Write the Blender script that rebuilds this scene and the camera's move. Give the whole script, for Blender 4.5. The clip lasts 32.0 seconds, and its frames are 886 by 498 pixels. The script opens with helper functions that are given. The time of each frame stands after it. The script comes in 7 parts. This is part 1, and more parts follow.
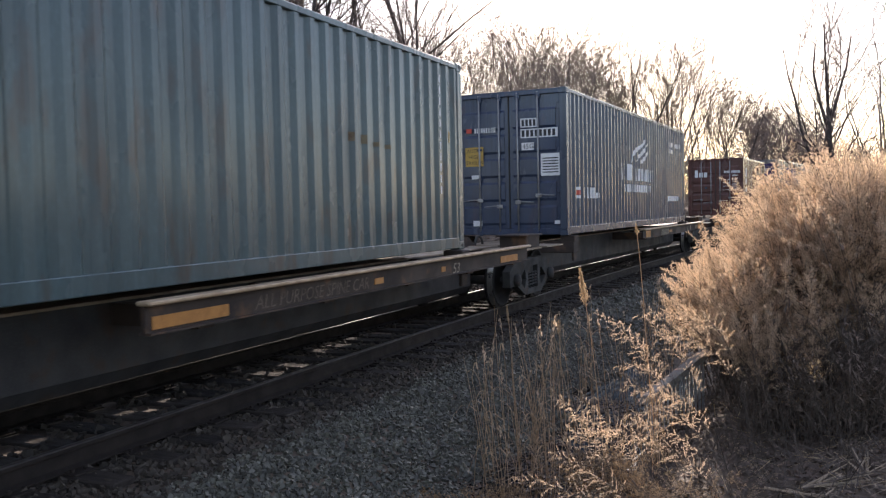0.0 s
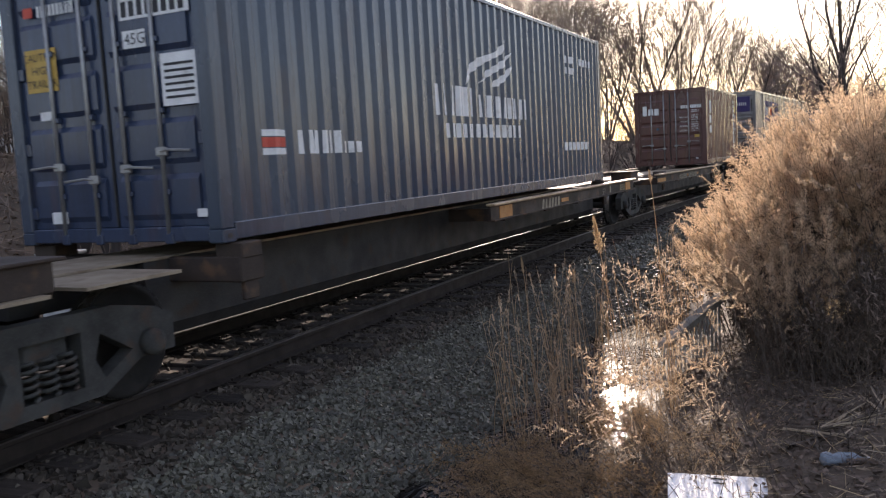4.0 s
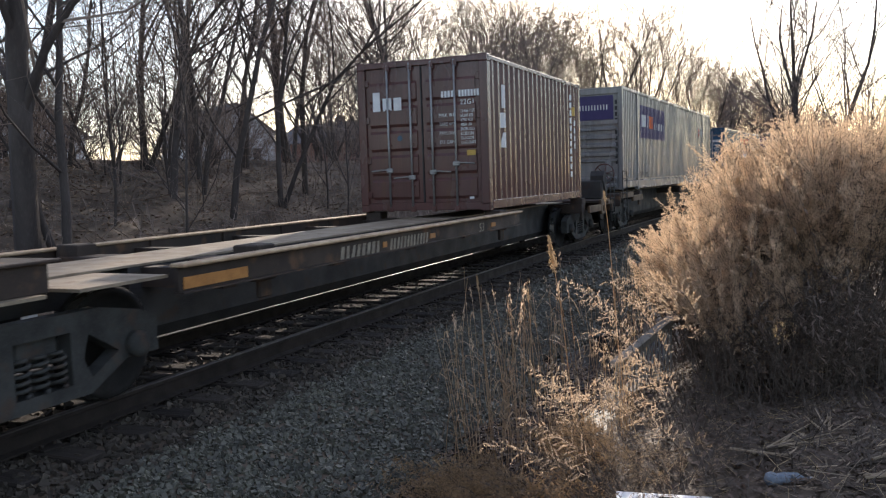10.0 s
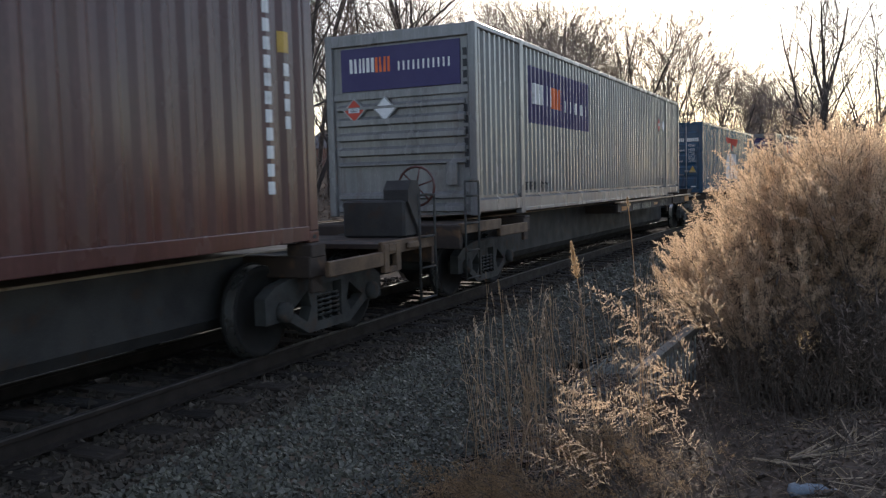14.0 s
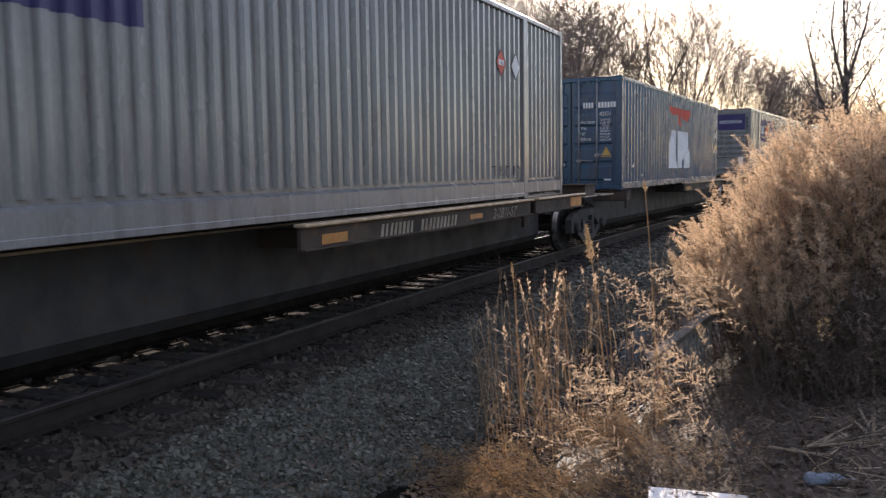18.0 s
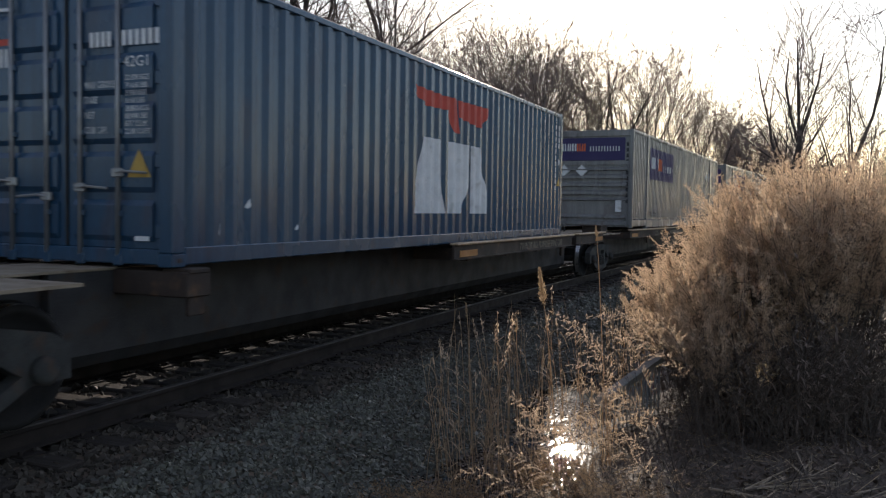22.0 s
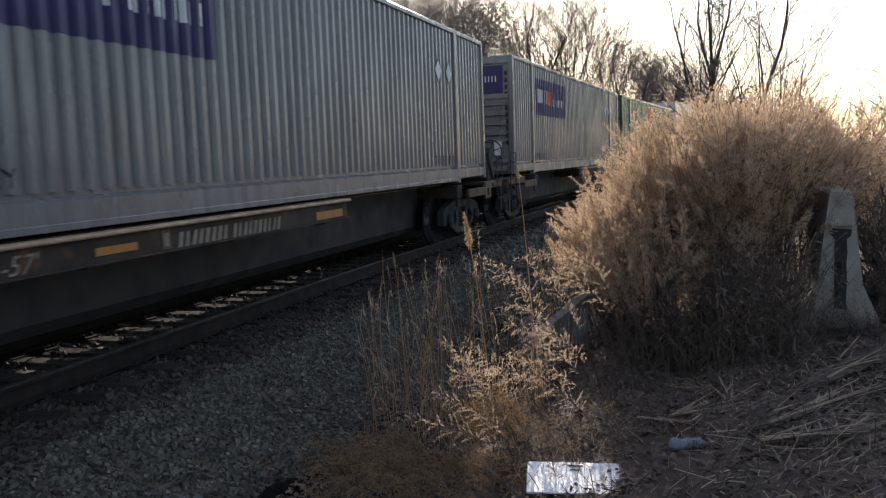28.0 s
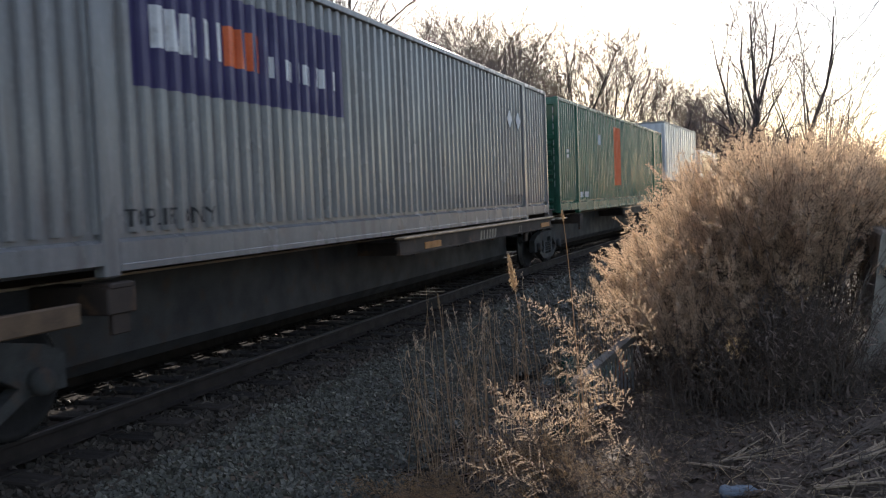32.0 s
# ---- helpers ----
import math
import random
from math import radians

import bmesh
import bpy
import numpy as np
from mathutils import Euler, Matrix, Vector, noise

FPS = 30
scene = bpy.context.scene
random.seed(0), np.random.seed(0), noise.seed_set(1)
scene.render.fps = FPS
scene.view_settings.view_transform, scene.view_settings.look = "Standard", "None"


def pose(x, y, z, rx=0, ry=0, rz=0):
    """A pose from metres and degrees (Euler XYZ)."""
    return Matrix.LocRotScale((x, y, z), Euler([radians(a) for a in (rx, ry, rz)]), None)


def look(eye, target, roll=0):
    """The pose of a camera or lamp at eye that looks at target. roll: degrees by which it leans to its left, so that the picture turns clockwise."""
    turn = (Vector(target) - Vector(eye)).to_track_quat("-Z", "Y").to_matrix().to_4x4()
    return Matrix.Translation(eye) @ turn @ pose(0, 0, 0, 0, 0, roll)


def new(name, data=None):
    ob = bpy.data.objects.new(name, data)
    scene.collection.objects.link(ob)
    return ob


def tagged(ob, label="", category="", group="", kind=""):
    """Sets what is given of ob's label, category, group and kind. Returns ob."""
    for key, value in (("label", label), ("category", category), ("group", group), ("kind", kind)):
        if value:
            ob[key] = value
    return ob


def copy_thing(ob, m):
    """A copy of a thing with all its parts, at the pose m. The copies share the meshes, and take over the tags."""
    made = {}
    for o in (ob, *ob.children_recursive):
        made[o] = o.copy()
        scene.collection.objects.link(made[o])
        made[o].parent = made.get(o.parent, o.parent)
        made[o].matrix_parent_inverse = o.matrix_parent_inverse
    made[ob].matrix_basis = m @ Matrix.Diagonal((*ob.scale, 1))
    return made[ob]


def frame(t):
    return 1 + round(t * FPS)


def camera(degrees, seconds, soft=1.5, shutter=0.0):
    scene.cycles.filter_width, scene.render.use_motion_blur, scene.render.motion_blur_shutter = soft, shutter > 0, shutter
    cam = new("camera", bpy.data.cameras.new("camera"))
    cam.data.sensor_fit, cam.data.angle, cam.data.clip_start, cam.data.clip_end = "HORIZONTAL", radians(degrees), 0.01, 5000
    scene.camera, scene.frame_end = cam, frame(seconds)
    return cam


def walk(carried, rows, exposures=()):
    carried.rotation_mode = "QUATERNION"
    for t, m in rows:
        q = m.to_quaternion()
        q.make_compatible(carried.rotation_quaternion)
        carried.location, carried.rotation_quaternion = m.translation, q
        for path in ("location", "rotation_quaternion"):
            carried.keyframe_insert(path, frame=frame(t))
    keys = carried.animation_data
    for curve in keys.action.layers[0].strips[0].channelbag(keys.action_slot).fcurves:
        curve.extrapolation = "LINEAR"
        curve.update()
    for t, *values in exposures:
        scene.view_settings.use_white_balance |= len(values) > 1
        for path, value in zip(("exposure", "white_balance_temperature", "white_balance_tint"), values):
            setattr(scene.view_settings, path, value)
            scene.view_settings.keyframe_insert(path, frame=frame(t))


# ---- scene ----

cam = camera(55.0, 32.0, soft=1.2, shutter=0.3)
PATH = [
    (0, pose(-0.017, -0.085, 1.527, 87.29, 1.21, 29.92)),
    (0.5, pose(-0.018, -0.043, 1.536, 87.98, 1.35, 29.91)),
    (1, pose(-0.020, -0.042, 1.527, 87.05, 1.02, 29.55)),
    (1.5, pose(-0.020, -0.064, 1.530, 86.06, 0.96, 28.39)),
    (2, pose(-0.025, -0.062, 1.522, 85.81, 1.45, 28.67)),
    (2.5, pose(-0.054, -0.035, 1.522, 86.10, 2.63, 31.03)),
    (4.5, pose(-0.030, -0.088, 1.530, 83.46, 3.22, 30.23)),
    (5, pose(-0.031, -0.070, 1.516, 82.85, 2.24, 29.88)),
    (5.5, pose(-0.018, -0.065, 1.511, 83.15, 1.05, 28.85)),
    (6, pose(-0.010, -0.055, 1.514, 82.69, 1.50, 27.61)),
    (6.5, pose(-0.015, -0.036, 1.520, 82.09, 2.02, 26.86)),
    (7, pose(-0.003, -0.057, 1.518, 82.96, 1.54, 26.94)),
    (7.5, pose(-0.001, -0.068, 1.514, 83.59, 1.30, 26.87)),
    (8, pose(0.021, -0.053, 1.517, 84.09, 1.91, 26.96)),
    (8.5, pose(0.013, -0.056, 1.511, 84.36, 2.25, 28.24)),
    (9, pose(-0.006, -0.067, 1.510, 84.15, 2.41, 29.06)),
    (9.5, pose(-0.018, -0.078, 1.518, 84.54, 2.00, 28.62)),
    (10, pose(-0.006, -0.073, 1.520, 85.22, 1.85, 27.94)),
    (10.5, pose(-0.007, -0.062, 1.527, 85.96, 1.92, 28.15)),
    (11, pose(-0.007, -0.072, 1.532, 86.74, 1.41, 28.56)),
    (11.5, pose(-0.005, -0.070, 1.522, 86.54, 1.27, 29.50)),
    (12, pose(-0.013, -0.047, 1.521, 86.02, 1.28, 30.02)),
    (12.5, pose(-0.008, -0.051, 1.514, 85.80, 0.97, 30.33)),
    (13, pose(-0.003, -0.068, 1.517, 85.72, 0.86, 30.36)),
    (13.5, pose(-0.001, -0.021, 1.514, 85.42, 1.30, 29.82)),
    (14, pose(0.013, -0.053, 1.512, 85.63, 1.42, 29.66)),
    (14.5, pose(-0.003, 0.010, 1.505, 85.60, 1.21, 28.73)),
    (15, pose(0.006, 0.019, 1.506, 85.56, 1.07, 28.20)),
    (15.5, pose(0.020, -0.050, 1.500, 84.77, -0.61, 27.75)),
    (17.5, pose(-0.012, 0.025, 1.472, 84.52, 0.25, 27.68)),
    (18, pose(-0.018, 0.021, 1.476, 84.67, 0.84, 30.67)),
    (18.5, pose(0.017, 0.011, 1.465, 84.80, 2.81, 33.87)),
    (19, pose(-0.032, 0.053, 1.453, 84.39, 2.37, 34.55)),
    (19.5, pose(-0.086, 0.059, 1.480, 86.44, 0.98, 33.54)),
    (20, pose(0.006, -0.009, 1.479, 87.17, -0.21, 32.19)),
    (20.5, pose(0.037, 0.003, 1.464, 86.47, -1.44, 31.65)),
    (21, pose(0.079, -0.046, 1.479, 87.50, -1.52, 30.37)),
    (21.5, pose(0.074, -0.072, 1.480, 87.83, -1.49, 29.37)),
    (22, pose(0.087, -0.066, 1.485, 87.32, -0.94, 28.23)),
    (22.5, pose(0.094, -0.060, 1.488, 87.46, -0.15, 28.10)),
    (23, pose(0.110, -0.103, 1.497, 87.40, 0.18, 27.98)),
    (23.5, pose(0.114, -0.099, 1.494, 87.05, 0.18, 27.11)),
    (24, pose(0.115, -0.076, 1.490, 86.81, 0.01, 25.23)),
    (24.5, pose(0.122, -0.073, 1.494, 87.22, 0.46, 23.93)),
    (25, pose(0.111, -0.047, 1.488, 86.29, 1.34, 24.71)),
    (25.5, pose(0.114, -0.049, 1.488, 85.43, 1.49, 24.67)),
    (27.5, pose(0.101, -0.034, 1.490, 84.75, 1.76, 23.51)),
    (28, pose(0.105, -0.047, 1.480, 83.89, 2.04, 23.18)),
    (28.5, pose(0.093, -0.066, 1.480, 83.69, 1.33, 23.07)),
    (29, pose(0.103, -0.071, 1.493, 84.52, 1.91, 23.18)),
    (29.5, pose(0.102, -0.066, 1.497, 84.99, 2.53, 23.53)),
    (30, pose(0.097, -0.080, 1.496, 86.00, 2.25, 24.17)),
    (30.5, pose(0.092, -0.064, 1.498, 86.47, 2.54, 25.65)),
    (31, pose(0.095, -0.074, 1.502, 86.65, 2.75, 26.73)),
    (31.5, pose(0.097, -0.074, 1.501, 86.62, 2.31, 26.25)),
    (32, pose(0.090, -0.081, 1.508, 86.58, 2.19, 25.94)),
]
EXPOSURES = [(0, 0.87, 6650, 16), (1, 0.32, 6500, 10), (2, 0.45, 6500, 10), (5, 0.87, 7150, 20), (6, 0.9, 6800, 15), (7, 0.91, 6678, 12),
             (9, 0.92, 6633, 11), (10, 0.68, 6611, 11), (11, 0.57, 6589, 11), (12, 0.4, 6567, 11), (13, 0.45, 6544, 10), (15, 0.47, 6500, 10),
             (18, 0.72, 6800, 16), (19, 1.37, 7100, 20), (20, 0.75, 6500, 10), (21, 0.65, 6496, 10), (22, 0.03, 6492, 10), (24, 0.1, 6483, 10),
             (25, -0.3, 6479, 10), (28, 0.21, 6467, 11), (29, 0.7, 6462, 11), (30, 0.8, 6458, 11), (31, 0.5, 6454, 11), (32, 0.4, 6450, 11)]
walk(cam, PATH, EXPOSURES)
# ---- light ----
SUN_AZ, SUN_EL = 19.6, 17.0          # degrees left of +y, and above the horizon
world = bpy.data.worlds.new("sky")
scene.world = world
world.use_nodes = True
wn = world.node_tree
sky = wn.nodes.new("ShaderNodeTexSky")
sky.sky_type = "NISHITA"
sky.sun_disc = False
sky.sun_elevation, sky.sun_rotation = radians(SUN_EL), radians(-SUN_AZ)
sky.air_density, sky.dust_density, sky.ozone_density = 1.0, 0.95, 2.2
cloud = wn.nodes.new("ShaderNodeTexNoise")            # thin broken cloud over the whole sky
cloud.inputs["Scale"].default_value, cloud.inputs["Detail"].default_value = 2.6, 6.0
stretch = wn.nodes.new("ShaderNodeMapping")
stretch.inputs["Scale"].default_value = (1.0, 1.0, 3.5)
coord = wn.nodes.new("ShaderNodeTexCoord")
wn.links.new(coord.outputs["Generated"], stretch.inputs[0])
wn.links.new(stretch.outputs[0], cloud.inputs["Vector"])
cover = wn.nodes.new("ShaderNodeMapRange")
cover.inputs[1].default_value, cover.inputs[2].default_value = 0.3, 0.7
cover.inputs[3].default_value, cover.inputs[4].default_value = 0.20, 0.42
wn.links.new(cloud.outputs[0], cover.inputs[0])
veil = wn.nodes.new("ShaderNodeMix")
veil.data_type = "RGBA"
wn.links.new(cover.outputs[0], veil.inputs[0])
wn.links.new(sky.outputs[0], veil.inputs[6])
veil.inputs[7].default_value = (2.90, 2.86, 3.55, 1)
wn.links.new(veil.outputs[2], wn.nodes["Background"].inputs[0])
wn.nodes["Background"].inputs[1].default_value = 0.20
sun_data = bpy.data.lights.new("sun", "SUN")
sun_data.energy, sun_data.angle, sun_data.color = 5.0, radians(0.6), (1.0, 0.87, 0.75)
sun = new("sun", sun_data)
sa, se = radians(SUN_AZ), radians(SUN_EL)
SUN_DIR = Vector((-math.sin(sa) * math.cos(se), math.cos(sa) * math.cos(se), math.sin(se)))
sun.matrix_basis = look(SUN_DIR * 60, (0, 0, 0))

# ---- materials ----
def shade(name, col, col2=None, rough=0.7, metal=0.0, scale=6.0, fine=60.0, mixing=0.5, bump=0.15, dist=0.01, coords="Object",
          stain=None, stain_scale=2.0, stain_amount=0.5, stretch=(1, 1, 1), random_by="", spec=0.5):
    """A surface with two scales of colour variation, optional stains and fine relief."""
    m = bpy.data.materials.new(name)
    m.use_nodes = True
    n, l = m.node_tree.nodes, m.node_tree.links
    bsdf = n["Principled BSDF"]
    bsdf.inputs["Roughness"].default_value = rough
    bsdf.inputs["Metallic"].default_value = metal
    bsdf.inputs["Specular IOR Level"].default_value = spec
    tc = n.new("ShaderNodeTexCoord")
    mp = n.new("ShaderNodeMapping")
    mp.inputs["Scale"].default_value = stretch
    l.new(tc.outputs[coords], mp.inputs[0])

    def tex(sc, detail=5.0):
        t = n.new("ShaderNodeTexNoise")
        t.inputs["Scale"].default_value, t.inputs["Detail"].default_value = sc, detail
        l.new(mp.outputs[0], t.inputs["Vector"])
        return t

    def mixed(a, b, fac):
        x = n.new("ShaderNodeMix")
        x.data_type = "RGBA"
        for sock, v in ((x.inputs[6], a), (x.inputs[7], b), (x.inputs[0], fac)):
            if hasattr(v, "is_output"):
                l.new(v, sock)
            else:
                sock.default_value = (*v, 1) if isinstance(v, tuple) else v
        return x.outputs[2]

    def ramp(v, lo, hi, top=1.0):
        r = n.new("ShaderNodeMapRange")
        r.inputs[1].default_value, r.inputs[2].default_value, r.inputs[4].default_value = lo, hi, top
        l.new(v, r.inputs[0])
        return r.outputs[0]

    big, small = tex(scale), tex(fine, 3.0)
    col2 = col2 or tuple(c * 0.6 for c in col)
    c = mixed(col, col2, ramp(big.outputs[0], 0.35, 0.68, mixing))
    c = mixed(c, tuple(min(1, v * 1.45) for v in col), ramp(small.outputs[0], 0.5, 0.8, 0.5))
    if random_by:
        g = n.new("ShaderNodeObjectInfo" if random_by == "object" else "ShaderNodeNewGeometry")
        rnd = g.outputs["Random" if random_by == "object" else "Random Per Island"]
        hsv = n.new("ShaderNodeHueSaturation")
        l.new(c, hsv.inputs["Color"])
        r = n.new("ShaderNodeMapRange")
        r.inputs[3].default_value, r.inputs[4].default_value = 0.55, 1.45
        l.new(rnd, r.inputs[0])
        l.new(r.outputs[0], hsv.inputs["Value"])
        c = hsv.outputs[0]
    if stain:
        s = tex(stain_scale, 8.0)
        c = mixed(c, stain, ramp(s.outputs[0], 0.56, 0.70, stain_amount))
    l.new(c, bsdf.inputs["Base Color"])
    if bump:
        b = n.new("ShaderNodeBump")
        b.inputs["Strength"].default_value, b.inputs["Distance"].default_value = bump, dist
        l.new(small.outputs[0], b.inputs["Height"])
        l.new(b.outputs[0], bsdf.inputs["Normal"])
    rr = ramp(big.outputs[0], 0.3, 0.7, 1.0)
    mr = n.new("ShaderNodeMapRange")
    mr.inputs[3].default_value, mr.inputs[4].default_value = max(0.02, rough - 0.1), min(1, rough + 0.12)
    l.new(rr, mr.inputs[0])
    l.new(mr.outputs[0], bsdf.inputs["Roughness"])
    return m


def translucent(m, amount, col):
    """Thin dry leaves let some light through."""
    n, l = m.node_tree.nodes, m.node_tree.links
    bsdf, out = n["Principled BSDF"], n["Material Output"]
    t, mix = n.new("ShaderNodeBsdfTranslucent"), n.new("ShaderNodeMixShader")
    t.inputs[0].default_value = (*col, 1)
    mix.inputs[0].default_value = amount
    l.new(bsdf.outputs[0], mix.inputs[1])
    l.new(t.outputs[0], mix.inputs[2])
    l.new(mix.outputs[0], out.inputs[0])
    return m


RUST = (0.10, 0.045, 0.02)


def paint(name, col, rust=0.45, rough=0.24):
    """Worn container paint: mottled, rust spotted, with grime that has run down the panels."""
    m = shade(name, col, tuple(c * 0.72 for c in col), rough, 0.0, 1.6, 45, 0.6, 0.06, 0.004, stain=RUST, stain_scale=3.5,
              stain_amount=rust, stretch=(1, 1, 0.35))
    n, l = m.node_tree.nodes, m.node_tree.links
    bsdf = n["Principled BSDF"]
    tc = n.new("ShaderNodeTexCoord")
    base = bsdf.inputs["Base Color"].links[0].from_socket
    for scale, lo, hi, amount, tint in (((7, 7, 0.35), 0.45, 0.75, 0.55, 0.45), ((26, 26, 0.6), 0.55, 0.8, 0.4, 1.6), ((1.1, 1.1, 2.2), 0.5, 0.75, 0.35, 0.6)):
        mp, t, r, x = n.new("ShaderNodeMapping"), n.new("ShaderNodeTexNoise"), n.new("ShaderNodeMapRange"), n.new("ShaderNodeMix")
        mp.inputs["Scale"].default_value = scale
        t.inputs["Scale"].default_value, t.inputs["Detail"].default_value = 1.0, 6.0
        r.inputs[1].default_value, r.inputs[2].default_value, r.inputs[4].default_value = lo, hi, amount
        x.data_type = "RGBA"
        x.inputs[7].default_value = (*(min(1, c * tint + 0.006) for c in col), 1)
        l.new(tc.outputs["Object"], mp.inputs[0])
        l.new(mp.outputs[0], t.inputs["Vector"])
        l.new(t.outputs[0], r.inputs[0])
        l.new(r.outputs[0], x.inputs[0])
        l.new(base, x.inputs[6])
        base = x.outputs[2]
    l.new(base, bsdf.inputs["Base Color"])
    return m


